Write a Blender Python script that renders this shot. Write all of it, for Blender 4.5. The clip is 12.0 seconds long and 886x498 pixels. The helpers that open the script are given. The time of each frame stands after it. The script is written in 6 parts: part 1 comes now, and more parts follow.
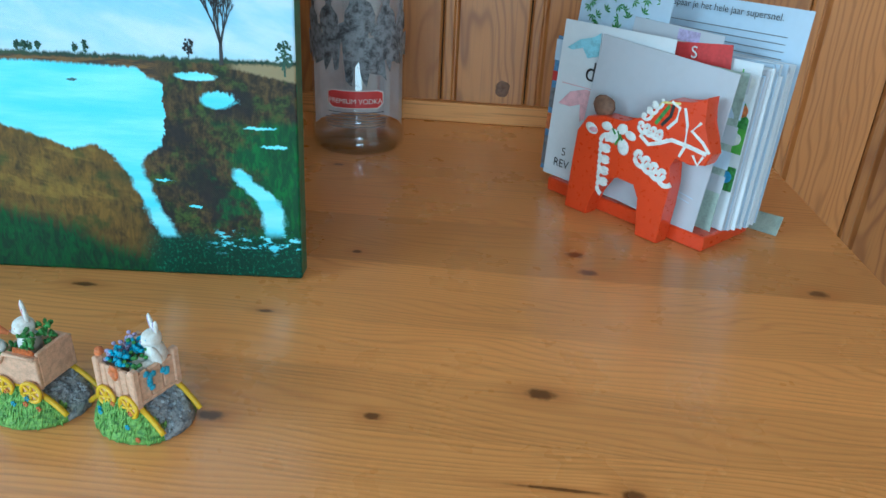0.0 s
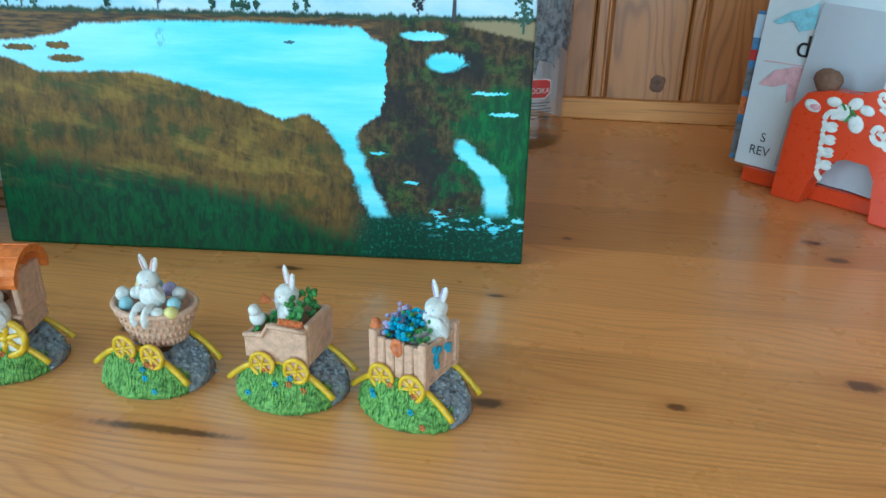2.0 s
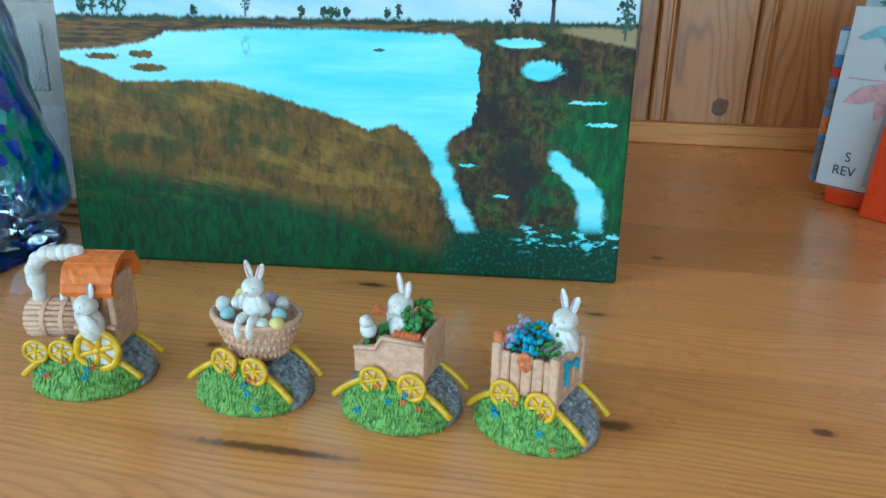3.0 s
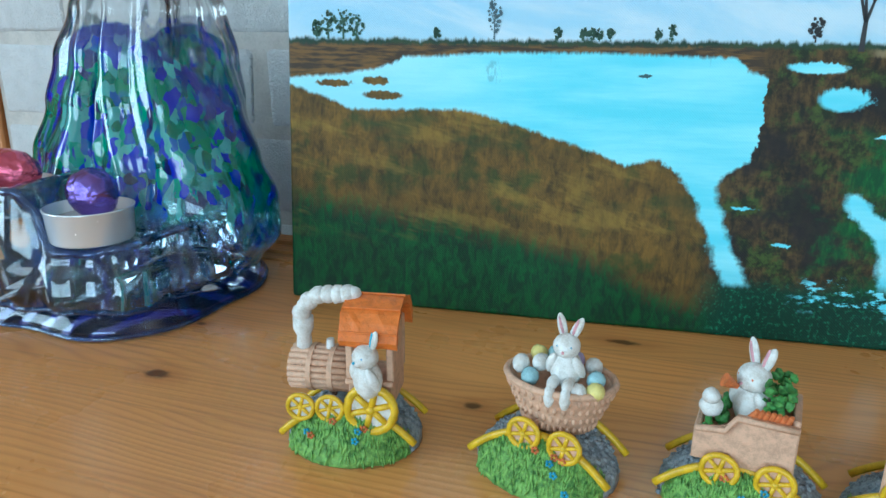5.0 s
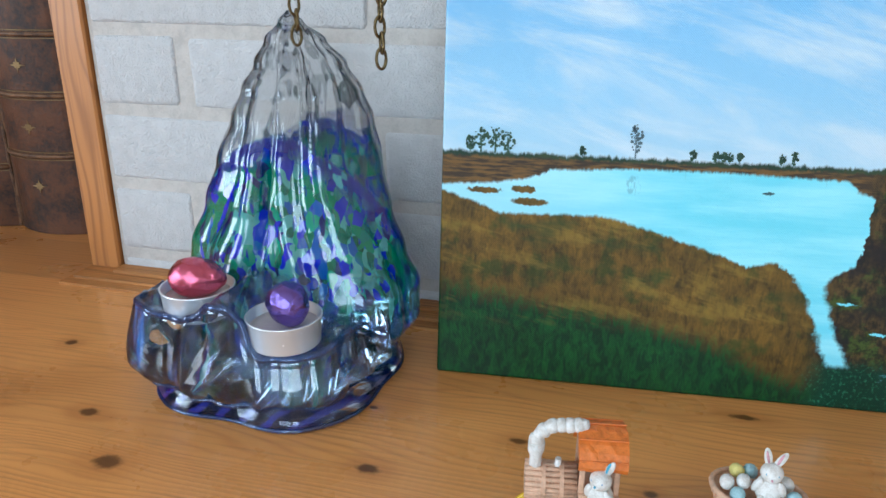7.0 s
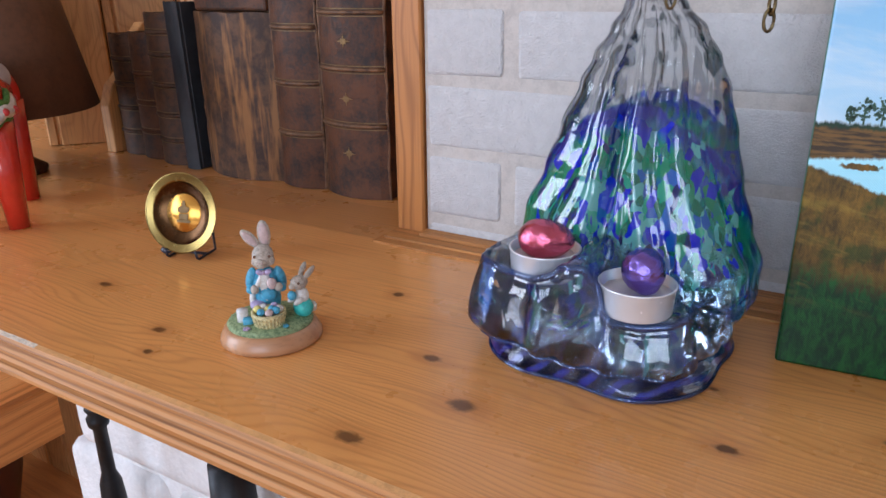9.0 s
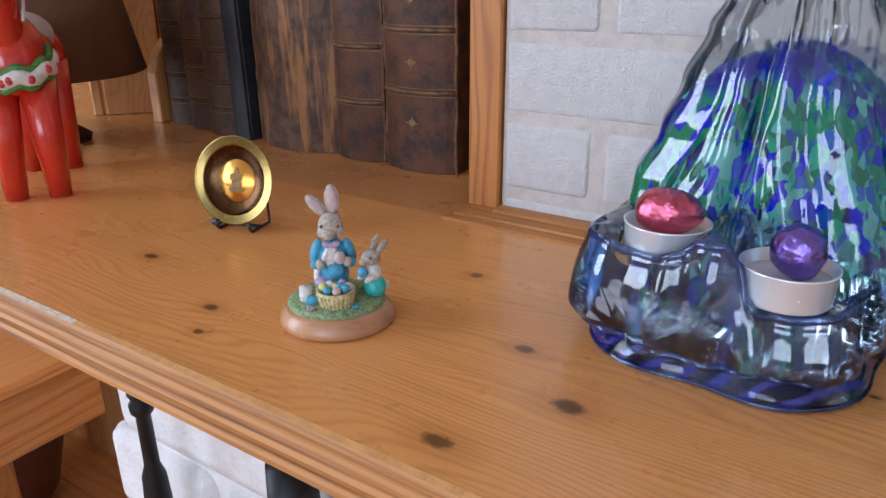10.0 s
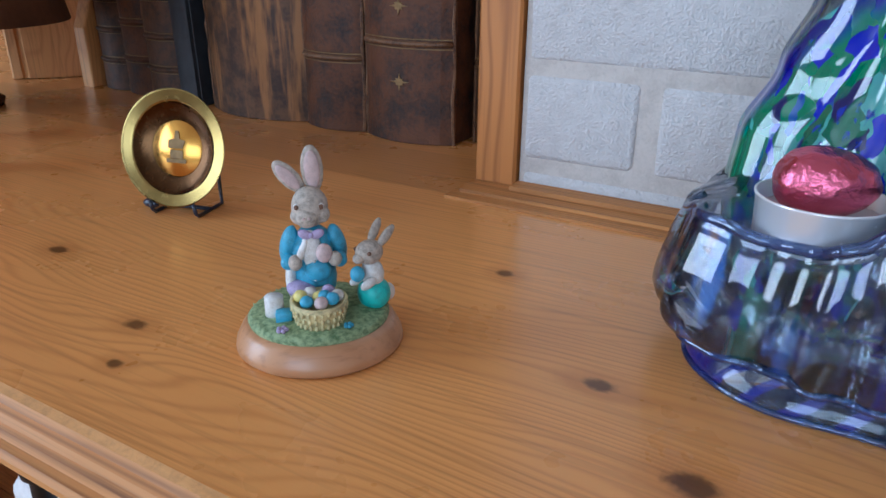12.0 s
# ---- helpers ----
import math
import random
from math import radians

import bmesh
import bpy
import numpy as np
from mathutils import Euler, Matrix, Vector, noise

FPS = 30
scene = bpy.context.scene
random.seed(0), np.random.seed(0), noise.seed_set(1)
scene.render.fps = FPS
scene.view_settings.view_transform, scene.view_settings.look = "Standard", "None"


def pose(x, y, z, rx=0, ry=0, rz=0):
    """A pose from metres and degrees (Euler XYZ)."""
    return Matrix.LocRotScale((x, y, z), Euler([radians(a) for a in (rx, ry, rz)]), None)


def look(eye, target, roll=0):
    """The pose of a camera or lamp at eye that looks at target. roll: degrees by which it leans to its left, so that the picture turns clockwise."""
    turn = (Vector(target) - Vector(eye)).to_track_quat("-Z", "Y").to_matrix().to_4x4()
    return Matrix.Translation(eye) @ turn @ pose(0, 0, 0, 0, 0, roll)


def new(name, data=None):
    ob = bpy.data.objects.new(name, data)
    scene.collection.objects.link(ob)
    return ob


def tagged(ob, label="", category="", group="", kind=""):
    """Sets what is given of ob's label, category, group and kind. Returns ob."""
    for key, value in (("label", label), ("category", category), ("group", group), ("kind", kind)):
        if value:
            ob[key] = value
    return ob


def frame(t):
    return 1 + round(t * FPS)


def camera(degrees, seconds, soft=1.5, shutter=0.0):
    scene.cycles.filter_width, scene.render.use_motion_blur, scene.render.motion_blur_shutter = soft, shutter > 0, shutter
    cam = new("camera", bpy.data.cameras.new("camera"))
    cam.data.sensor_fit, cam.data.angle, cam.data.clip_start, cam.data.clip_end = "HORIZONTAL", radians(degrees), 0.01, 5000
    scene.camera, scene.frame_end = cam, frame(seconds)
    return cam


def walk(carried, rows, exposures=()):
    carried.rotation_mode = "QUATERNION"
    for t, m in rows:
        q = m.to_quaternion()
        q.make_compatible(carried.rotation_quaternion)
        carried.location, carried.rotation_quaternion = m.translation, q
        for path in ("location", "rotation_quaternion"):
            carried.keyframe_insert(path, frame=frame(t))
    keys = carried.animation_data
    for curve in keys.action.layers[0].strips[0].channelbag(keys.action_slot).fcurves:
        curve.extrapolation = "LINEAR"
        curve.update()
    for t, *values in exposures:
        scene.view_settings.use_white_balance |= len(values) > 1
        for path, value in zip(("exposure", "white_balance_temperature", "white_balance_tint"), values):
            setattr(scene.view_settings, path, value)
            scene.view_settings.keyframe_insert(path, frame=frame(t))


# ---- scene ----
cam = camera(63.7, 12.0)
PATH = [
    (0, (0.034, 0.043, 1.223), (-0.112, 1.835, 0.347), 2.7),
    (0.5, (0.003, 0.049, 1.208), (-0.18, 1.843, 0.343), 2.3),
    (1, (-0.029, 0.053, 1.199), (-0.254, 1.846, 0.341), 1.8),
    (1.5, (-0.053, 0.056, 1.186), (-0.303, 1.856, 0.353), 1.3),
    (2, (-0.076, 0.059, 1.172), (-0.356, 1.873, 0.378), 1.0),
    (2.5, (-0.097, 0.064, 1.162), (-0.4, 1.895, 0.417), 0.9),
    (2.7, (-0.105, 0.065, 1.159), (-0.423, 1.9, 0.43), 0.8),
    (4.3, (-0.175, 0.071, 1.14), (-0.596, 1.936, 0.552), 1.0),
    (4.5, (-0.185, 0.074, 1.14), (-0.64, 1.933, 0.558), 0.8),
    (5, (-0.204, 0.088, 1.14), (-0.793, 1.908, 0.554), 0.4),
    (5.5, (-0.222, 0.095, 1.144), (-0.894, 1.884, 0.552), -0.5),
    (6, (-0.276, 0.091, 1.164), (-0.87, 1.896, 0.538), -0.4),
    (6.5, (-0.277, 0.059, 1.208), (-0.757, 1.883, 0.541), 0.4),
    (6.7, (-0.284, 0.048, 1.217), (-0.73, 1.873, 0.532), 0.8),
    (8.3, (-0.339, 0.012, 1.228), (-1.107, 1.733, 0.559), -0.4),
    (8.5, (-0.346, 0.005, 1.223), (-1.176, 1.695, 0.547), -0.5),
    (9, (-0.374, 0.004, 1.206), (-1.33, 1.614, 0.505), -0.6),
    (9.5, (-0.398, 0.016, 1.187), (-1.418, 1.572, 0.454), -0.8),
    (10, (-0.428, 0.033, 1.177), (-1.46, 1.583, 0.448), -0.3),
    (10.5, (-0.456, 0.046, 1.164), (-1.487, 1.596, 0.433), 0.1),
    (11, (-0.478, 0.068, 1.154), (-1.477, 1.634, 0.411), 0.4),
    (11.5, (-0.494, 0.09, 1.146), (-1.463, 1.668, 0.39), 0.4),
    (12, (-0.51, 0.11, 1.137), (-1.44, 1.704, 0.366), 0.6),
]
walk(cam, [(t, look(eye, target, roll)) for t, eye, target, roll in PATH], exposures=[(0, -0.08, 4850, -14), (2.5, -0.12, 4850, -15), (4.5, -0.28, 5080, -10), (5.5, -0.28, 5180, -9), (6.5, -0.2, 5500, -3), (8.5, -0.3, 5880, 17), (10, -0.35, 5820, 16), (12, -0.5, 5250, 9)])

# ---- world, light, exposure ----
world = bpy.data.worlds.new("world")
scene.world = world
world.use_nodes = True
_sky = world.node_tree.nodes.new("ShaderNodeTexSky")
_sky.sky_type, _sky.sun_disc = "NISHITA", False
_sky.sun_elevation, _sky.sun_rotation = radians(35), radians(250)
world.node_tree.links.new(_sky.outputs[0], world.node_tree.nodes["Background"].inputs[0])
world.node_tree.nodes["Background"].inputs[1].default_value = 0.12


def window_light(name, eye, target, sx, sy, watts, colour):
    data = bpy.data.lights.new(name, "AREA")
    data.shape, data.size, data.size_y, data.energy, data.color = "RECTANGLE", sx, sy, watts, colour
    ob = new(name, data)
    ob.matrix_world = look(eye, target)
    return ob


# daylight in the two window openings of the room
window_light("daylight_side", (-2.52, -1.25, 1.62), (0, -1.25, 1.5), 1.5, 1.3, 58, (0.80, 0.91, 1.0))
window_light("daylight_rear", (0.2, -3.12, 1.62), (0.2, 0, 1.4), 2.2, 1.3, 66, (0.80, 0.91, 1.0))

# ---- mesh helpers ----
I4 = Matrix.Identity(4)


def thing(name, label, category, m=I4, group="", kind=""):
    ob = new(name)
    ob.empty_display_size = 0.02
    ob.matrix_world = m
    return tagged(ob, label, category, group, kind)


def part(name, bm, material, parent=None, label="", smooth=False, m=None, flip=False):
    me = bpy.data.meshes.new(name)
    bmesh.ops.recalc_face_normals(bm, faces=bm.faces)
    if flip:
        bmesh.ops.reverse_faces(bm, faces=bm.faces)
    bm.to_mesh(me)
    bm.free()
    for k in (material if isinstance(material, (list, tuple)) else [material]):
        me.materials.append(k)
    if smooth:
        me.polygons.foreach_set("use_smooth", [True] * len(me.polygons))
    ob = new(name, me)
    if parent:
        ob.parent = parent
    if m is not None:
        ob.matrix_basis = m
    return tagged(ob, label)


def _mark(bm, verts, mi):
    for f in {f for v in verts for f in v.link_faces}:
        f.material_index = mi


def box(bm, lo, hi, m=I4, bevel=0.0, seg=1, mi=0):
    c = [(a + b) / 2 for a, b in zip(lo, hi)]
    s = [abs(b - a) for a, b in zip(lo, hi)]
    r = bmesh.ops.create_cube(bm, size=1, matrix=m @ Matrix.Translation(c) @ Matrix.Diagonal((*s, 1)))
    vs = r["verts"]
    if bevel:
        es = list({e for v in vs for e in v.link_edges})
        out = bmesh.ops.bevel(bm, geom=es, offset=bevel, segments=seg, profile=0.5, affect="EDGES")
        vs = list({v for f in out["faces"] for v in f.verts})
    _mark(bm, vs, mi)
    return bm


def ball(bm, c, r, rot=(0, 0, 0), mi=0, sub=2, m=I4):
    r = (r, r, r) if isinstance(r, (int, float)) else r
    k = m @ pose(*c, *rot) @ Matrix.Diagonal((*r, 1))
    vs = bmesh.ops.create_icosphere(bm, subdivisions=sub, radius=1, matrix=k)["verts"]
    _mark(bm, vs, mi)
    return bm


def cone(bm, a, b, ra, rb, seg=16, mi=0, caps=True):
    a, b = Vector(a), Vector(b)
    d = b - a
    k = Matrix.Translation((a + b) / 2) @ d.to_track_quat("Z", "Y").to_matrix().to_4x4()
    vs = bmesh.ops.create_cone(bm, cap_ends=caps, segments=seg, radius1=ra, radius2=rb, depth=d.length, matrix=k)["verts"]
    _mark(bm, vs, mi)
    return bm


def lathe(bm, prof, seg=32, m=I4, mi=0, sx=1.0, sy=1.0):
    rings = []
    for r, z in prof:
        if r < 1e-6:
            rings.append([bm.verts.new(m @ Vector((0, 0, z)))])
        else:
            rings.append([bm.verts.new(m @ Vector((sx * r * math.cos(2 * math.pi * i / seg), sy * r * math.sin(2 * math.pi * i / seg), z))) for i in range(seg)])
    for p, q in zip(rings, rings[1:]):
        for i in range(seg):
            j = (i + 1) % seg
            vs = [p[i % len(p)], p[j % len(p)], q[j % len(q)], q[i % len(q)]]
            vs = list(dict.fromkeys(vs))
            if len(vs) > 2:
                bm.faces.new(vs).material_index = mi
    return bm


def tube(bm, pts, r, seg=8, mi=0, flat=1.0, closed=False, m=I4):
    """A round bar along points; flat squeezes it along y."""
    pts = [Vector(p) for p in pts]
    n, rings = len(pts), []
    for i, p in enumerate(pts):
        a, b = pts[(i - 1) % n if closed else max(i - 1, 0)], pts[(i + 1) % n if closed else min(i + 1, n - 1)]
        q = (b - a).to_track_quat("Z", "Y")
        rr = r[i] if isinstance(r, (list, tuple)) else r
        ring = []
        for k in range(seg):
            w = q @ Vector((rr * math.cos(2 * math.pi * k / seg), rr * math.sin(2 * math.pi * k / seg), 0))
            w.y *= flat
            ring.append(bm.verts.new(m @ (p + w)))
        rings.append(ring)
    for i in range(n if closed else n - 1):
        p, q = rings[i], rings[(i + 1) % n]
        for k in range(seg):
            bm.faces.new((p[k], p[(k + 1) % seg], q[(k + 1) % seg], q[k])).material_index = mi
    if not closed:
        bm.faces.new(rings[0]).material_index = mi
        bm.faces.new(rings[-1][::-1]).material_index = mi
    return bm


def slab(bm, outline, y0, y1, m=I4, mi=0, bevel=0.0):
    """An outline in x and z, extruded from y0 to y1."""
    front = [bm.verts.new(m @ Vector((x, y0, z))) for x, z in outline]
    back = [bm.verts.new(m @ Vector((x, y1, z))) for x, z in outline]
    fs = [bm.faces.new(front), bm.faces.new(back[::-1])]
    n = len(front)
    for i in range(n):
        fs.append(bm.faces.new((front[i], back[i], back[(i + 1) % n], front[(i + 1) % n])))
    for f in fs:
        f.material_index = mi
    if bevel:
        es = list({e for f in fs[:2] for e in f.edges})
        bmesh.ops.bevel(bm, geom=es, offset=bevel, segments=2, profile=0.5, affect="EDGES")
    return bm


def jitter(bm, amount, scale, seed=0.0):
    for v in bm.verts:
        p = v.co * scale + Vector((seed, seed * 2, 3))
        v.co += amount * Vector((noise.noise(p), noise.noise(p + Vector((9, 0, 0))), noise.noise(p + Vector((0, 9, 0)))))
    return bm


def arc(cx, cz, r, a0, a1, n, y=0.0):
    return [(cx + r * math.cos(radians(a0 + (a1 - a0) * i / n)), y, cz + r * math.sin(radians(a0 + (a1 - a0) * i / n))) for i in range(n + 1)]


# ---- materials ----
class Nodes:
    """Short hand for building a node tree."""

    def __init__(self, name):
        self.mat = bpy.data.materials.new(name)
        self.mat.use_nodes = True
        self.t = self.mat.node_tree
        self.bsdf = self.t.nodes["Principled BSDF"]
        self.out = self.t.nodes["Material Output"]

    def put(self, socket, v):
        if isinstance(v, bpy.types.NodeSocket):
            self.t.links.new(v, socket)
        elif isinstance(v, (tuple, list)) and len(v) == 3 and socket.type == "RGBA":
            socket.default_value = (*v, 1)
        else:
            socket.default_value = v

    def coords(self, which="Object"):
        return self.t.nodes.new("ShaderNodeTexCoord").outputs[which]

    def random(self):
        return self.t.nodes.new("ShaderNodeObjectInfo").outputs["Random"]

    def math(self, op, a, b=0.0, c=0.0, clamp=False):
        n = self.t.nodes.new("ShaderNodeMath")
        n.operation, n.use_clamp = op, clamp
        for s, v in zip(n.inputs, (a, b, c)):
            self.put(s, v)
        return n.outputs[0]

    def vec(self, op, a, b=(0, 0, 0)):
        n = self.t.nodes.new("ShaderNodeVectorMath")
        n.operation = op
        self.put(n.inputs[0], a)
        self.put(n.inputs[1], b)
        return n.outputs["Value" if op in ("LENGTH", "DISTANCE") else "Vector"]

    def split(self, v):
        n = self.t.nodes.new("ShaderNodeSeparateXYZ")
        self.put(n.inputs[0], v)
        return n.outputs

    def join(self, x, y, z):
        n = self.t.nodes.new("ShaderNodeCombineXYZ")
        for s, v in zip(n.inputs, (x, y, z)):
            self.put(s, v)
        return n.outputs[0]

    def noise(self, v, scale, detail=3.0, rough=0.55, distort=0.0):
        n = self.t.nodes.new("ShaderNodeTexNoise")
        for k, x in (("Vector", v), ("Scale", scale), ("Detail", detail), ("Roughness", rough), ("Distortion", distort)):
            self.put(n.inputs[k], x)
        return n.outputs["Fac"]

    def cells(self, v, scale, feature="F1", output="Distance"):
        n = self.t.nodes.new("ShaderNodeTexVoronoi")
        n.feature = feature
        self.put(n.inputs["Vector"], v)
        self.put(n.inputs["Scale"], scale)
        return n.outputs[output]

    def ramp(self, f, stops, how="LINEAR"):
        n = self.t.nodes.new("ShaderNodeValToRGB")
        r = n.color_ramp
        r.interpolation = how
        while len(r.elements) < len(stops):
            r.elements.new(0.5)
        for e, (p, c) in zip(r.elements, stops):
            e.position = p
            e.color = (*c, 1) if isinstance(c, (tuple, list)) else (c, c, c, 1)
        self.put(n.inputs[0], f)
        return n.outputs[0]

    def step(self, f, lo, hi):
        n = self.t.nodes.new("ShaderNodeMapRange")
        n.interpolation_type = "SMOOTHSTEP"
        for k, v in (("Value", f), ("From Min", lo), ("From Max", hi)):
            self.put(n.inputs[k], v)
        return n.outputs[0]

    def mix(self, f, a, b, how="MIX"):
        n = self.t.nodes.new("ShaderNodeMix")
        n.data_type, n.blend_type = "RGBA", how
        self.put(n.inputs[0], f)
        self.put(n.inputs[6], a)
        self.put(n.inputs[7], b)
        return n.outputs[2]

    def bump(self, h, strength=0.3, dist=0.001):
        n = self.t.nodes.new("ShaderNodeBump")
        self.put(n.inputs["Height"], h)
        n.inputs["Strength"].default_value, n.inputs["Distance"].default_value = strength, dist
        self.t.links.new(n.outputs[0], self.bsdf.inputs["Normal"])

    def done(self, colour=None, rough=None, metal=None, **more):
        for k, v in (("Base Color", colour), ("Roughness", rough), ("Metallic", metal)):
            if v is not None:
                self.put(self.bsdf.inputs[k], v)
        for k, v in more.items():
            self.put(self.bsdf.inputs[k.replace("_", " ")], v)
        return self.mat


def painted(name, c, rough=0.5, var=0.25, scale=60.0, bump=0.15, dist=0.0006, metal=0.0, dirt=None, coat=0.0):
    """Paint, resin, paper or metal: a colour that varies at two scales, with fine relief."""
    g = Nodes(name)
    v = g.coords()
    a, b = g.noise(v, scale, 4), g.noise(v, scale * 7, 3)
    f = g.math("ADD", g.math("MULTIPLY", a, 0.65), g.math("MULTIPLY", b, 0.35))
    d = dirt or tuple(x * (1 - var) for x in c)
    col = g.mix(g.step(f, 0.32, 0.62), d, c)
    g.bump(f, bump, dist)
    return g.done(col, g.math("MULTIPLY_ADD", b, 0.2, rough - 0.1), metal, Coat_Weight=coat, Coat_Roughness=0.15)


def wood(name, along, light, mid, dark, knots=(), rings=190.0, rough=0.3, coat=0.25, random_knots=True, shift=True, fibre=1.0, warp=17.0, figure=1.0):
    """Softwood whose grain runs along the axis 0, 1 or 2; knots: (x, y, length, width) on a level top."""
    g = Nodes(name)
    p = g.split(g.coords())
    r = g.random()
    u, w, h = (p[along], p[(along + 1) % 3], p[(along + 2) % 3])
    if shift:
        u = g.math("ADD", u, g.math("MULTIPLY", r, 7.0))
        w2 = g.math("ADD", w, g.math("MULTIPLY", r, 3.0))
    else:
        w2 = w
    q = g.join(g.math("MULTIPLY", u, 2.2), g.math("MULTIPLY", w2, 9.0), g.math("MULTIPLY", h, 9.0))
    n1 = g.noise(q, 1.6, 2, 0.5)
    near = None
    for kx, ky, kl, kw in knots:
        d = g.vec("LENGTH", g.vec("MULTIPLY", g.vec("SUBTRACT", g.coords(), (kx, ky, 1.0)), (1 / kl, 1 / kw, 0)))
        near = d if near is None else g.math("MINIMUM", near, d)
    if random_knots:
        kv = g.join(g.math("MULTIPLY", u, 5.0), g.math("MULTIPLY", w2, 11.0), g.math("MULTIPLY", h, 11.0))
        d = g.math("ADD", g.math("MULTIPLY", g.cells(kv, 0.8), 9.0), g.math("MULTIPLY", g.step(g.cells(kv, 0.8, output="Color"), 0.2, 0.5), 6.0))
        near = d if near is None else g.math("MINIMUM", near, d)
    bands = g.math("MULTIPLY_ADD", n1, warp, g.math("MULTIPLY", w2, rings))
    if near is not None:
        wob = g.math("MULTIPLY", g.math("SUBTRACT", g.noise(g.coords(), 260, 2), 0.5), 0.7)
        near = g.math("ADD", near, wob)
        bands = g.math("ADD", bands, g.math("DIVIDE", 5.0, g.math("ADD", g.math("MAXIMUM", near, 0.0), 0.8)))
    s = g.math("MULTIPLY_ADD", g.math("SINE", bands), 0.5, 0.5)
    fib = g.noise(g.join(g.math("MULTIPLY", u, 9.0), g.math("MULTIPLY", w2, 420.0), g.math("MULTIPLY", h, 420.0)), 1.0, 3)
    broad = g.noise(g.join(g.math("MULTIPLY", u, 1.2), g.math("MULTIPLY", w2, 14.0), h), 1.0, 2)
    f = g.math("MULTIPLY", g.math("POWER", s, 3.6), g.math("MULTIPLY_ADD", broad, 0.9, 0.1))
    col = g.mix(g.math("MULTIPLY", f, figure), light, mid)
    col = g.mix(g.math("MULTIPLY", g.step(fib, 0.48, 0.72), 0.42 * fibre), col, dark)
    tone = g.math("MULTIPLY_ADD", r, 0.34, 0.83)
    tone = g.math("MULTIPLY", tone, g.math("MULTIPLY_ADD", g.noise(q, 0.5, 2), 0.34, 0.83))
    col = g.mix(1.0, col, g.join(tone, tone, tone), "MULTIPLY")
    if near is not None:
        col = g.mix(g.math("MULTIPLY", g.step(near, 3.2, 0.9), 0.45), col, mid)
        col = g.mix(g.math("MULTIPLY", g.step(near, 1.15, 0.45), 0.9), col, tuple(0.42 * x for x in dark))
    g.bump(g.math("ADD", g.math("MULTIPLY", s, 0.5), fib), 0.12, 0.0004)
    smear = g.noise(g.coords(), 16, 4, 0.6)
    return g.done(col, g.math("MULTIPLY_ADD", smear, 0.24, rough - 0.1), 0.0, Coat_Weight=coat, Coat_Roughness=0.22)


PINE_L, PINE_M, PINE_D = (0.75, 0.345, 0.102), (0.50, 0.185, 0.044), (0.27, 0.105, 0.032)
# knots on the shelf top: x, y, half length, half width
KNOTS = [
    (0.091, 0.507, 0.008, 0.005), (0.098, 0.481, 0.008, 0.005), (0.063, 0.341, 0.009, 0.005), (-0.018, 0.311, 0.005, 0.003),
    (-0.094, 0.300, 0.008, 0.004), (0.249, 0.478, 0.008, 0.005), (-0.062, 0.484, 0.004, 0.003), (-0.403, 0.311, 0.007, 0.004),
    (-0.568, 0.317, 0.007, 0.004), (-0.636, 0.383, 0.005, 0.004), (-0.529, 0.282, 0.009, 0.006), (-0.563, 0.231, 0.009, 0.005),
    (-0.739, 0.263, 0.006, 0.004), (-0.835, 0.293, 0.007, 0.004), (-0.721, 0.240, 0.004, 0.003), (0.070, 0.276, 0.024, 0.0012),
    (-0.214, 0.261, 0.034, 0.0026), (-0.218, 0.408, 0.009, 0.003), (-0.117, 0.659, 0.006, 0.003), (0.101, 0.276, 0.006, 0.005),
    (-0.099, 0.396, 0.006, 0.002), (-0.269, 0.328, 0.004, 0.003), (-0.335, 0.353, 0.006, 0.003), (-0.419, 0.363, 0.003, 0.002),
]
M_SHELF = wood("lacquered_pine_top", 0, PINE_L, PINE_M, PINE_D, KNOTS, rings=1700.0, rough=0.27, coat=0.35, random_knots=False, warp=125.0, figure=0.75, fibre=0.65)
M_PINE_X = wood("pine_along_x", 0, PINE_L, PINE_M, PINE_D, rings=420.0, rough=0.34)
M_PINE_Y = wood("pine_along_y", 1, PINE_L, PINE_M, PINE_D, rings=260.0, rough=0.36)
# upright pine in two tones: shade and light of the niches put into colour
M_PINE_Z = wood("pine_along_z", 2, (0.47, 0.185, 0.046), (0.22, 0.068, 0.015), PINE_D, rings=520.0, rough=0.42, coat=0.15, warp=75.0)
M_PINE_PALE = wood("pale_niche_pine", 2, (0.72, 0.36, 0.125), (0.50, 0.21, 0.062), PINE_D, rings=520.0, rough=0.42, coat=0.15, warp=75.0)
M_MOULD = wood("moulding_pine", 0, (0.60, 0.265, 0.075), (0.24, 0.080, 0.020), (0.14, 0.05, 0.016), rings=2100.0, rough=0.58, coat=0.0, random_knots=False, warp=16.0, fibre=1.3)
M_EDGE = painted("rubbed_pine_edge", (0.72, 0.37, 0.135), 0.5, 0.25, 120, 0.3, 0.0008)
M_FLOOR = wood("floor_pine", 0, (0.58, 0.25, 0.07), (0.42, 0.155, 0.04), (0.16, 0.055, 0.015), rings=200.0, rough=0.35)
M_WORN = painted("bare_worn_wood", (0.80, 0.68, 0.54), 0.55, 0.45, 300, 0.5, 0.001)
M_DARK_GAP = painted("dark_gap", (0.05, 0.022, 0.008), 0.8)
M_BRICK = painted("white_painted_brick", (0.64, 0.62, 0.615), 0.75, 0.10, 95, 0.9, 0.0045)
M_MORTAR = painted("beige_mortar", (0.60, 0.545, 0.50), 0.9, 0.18, 90, 0.6, 0.003)
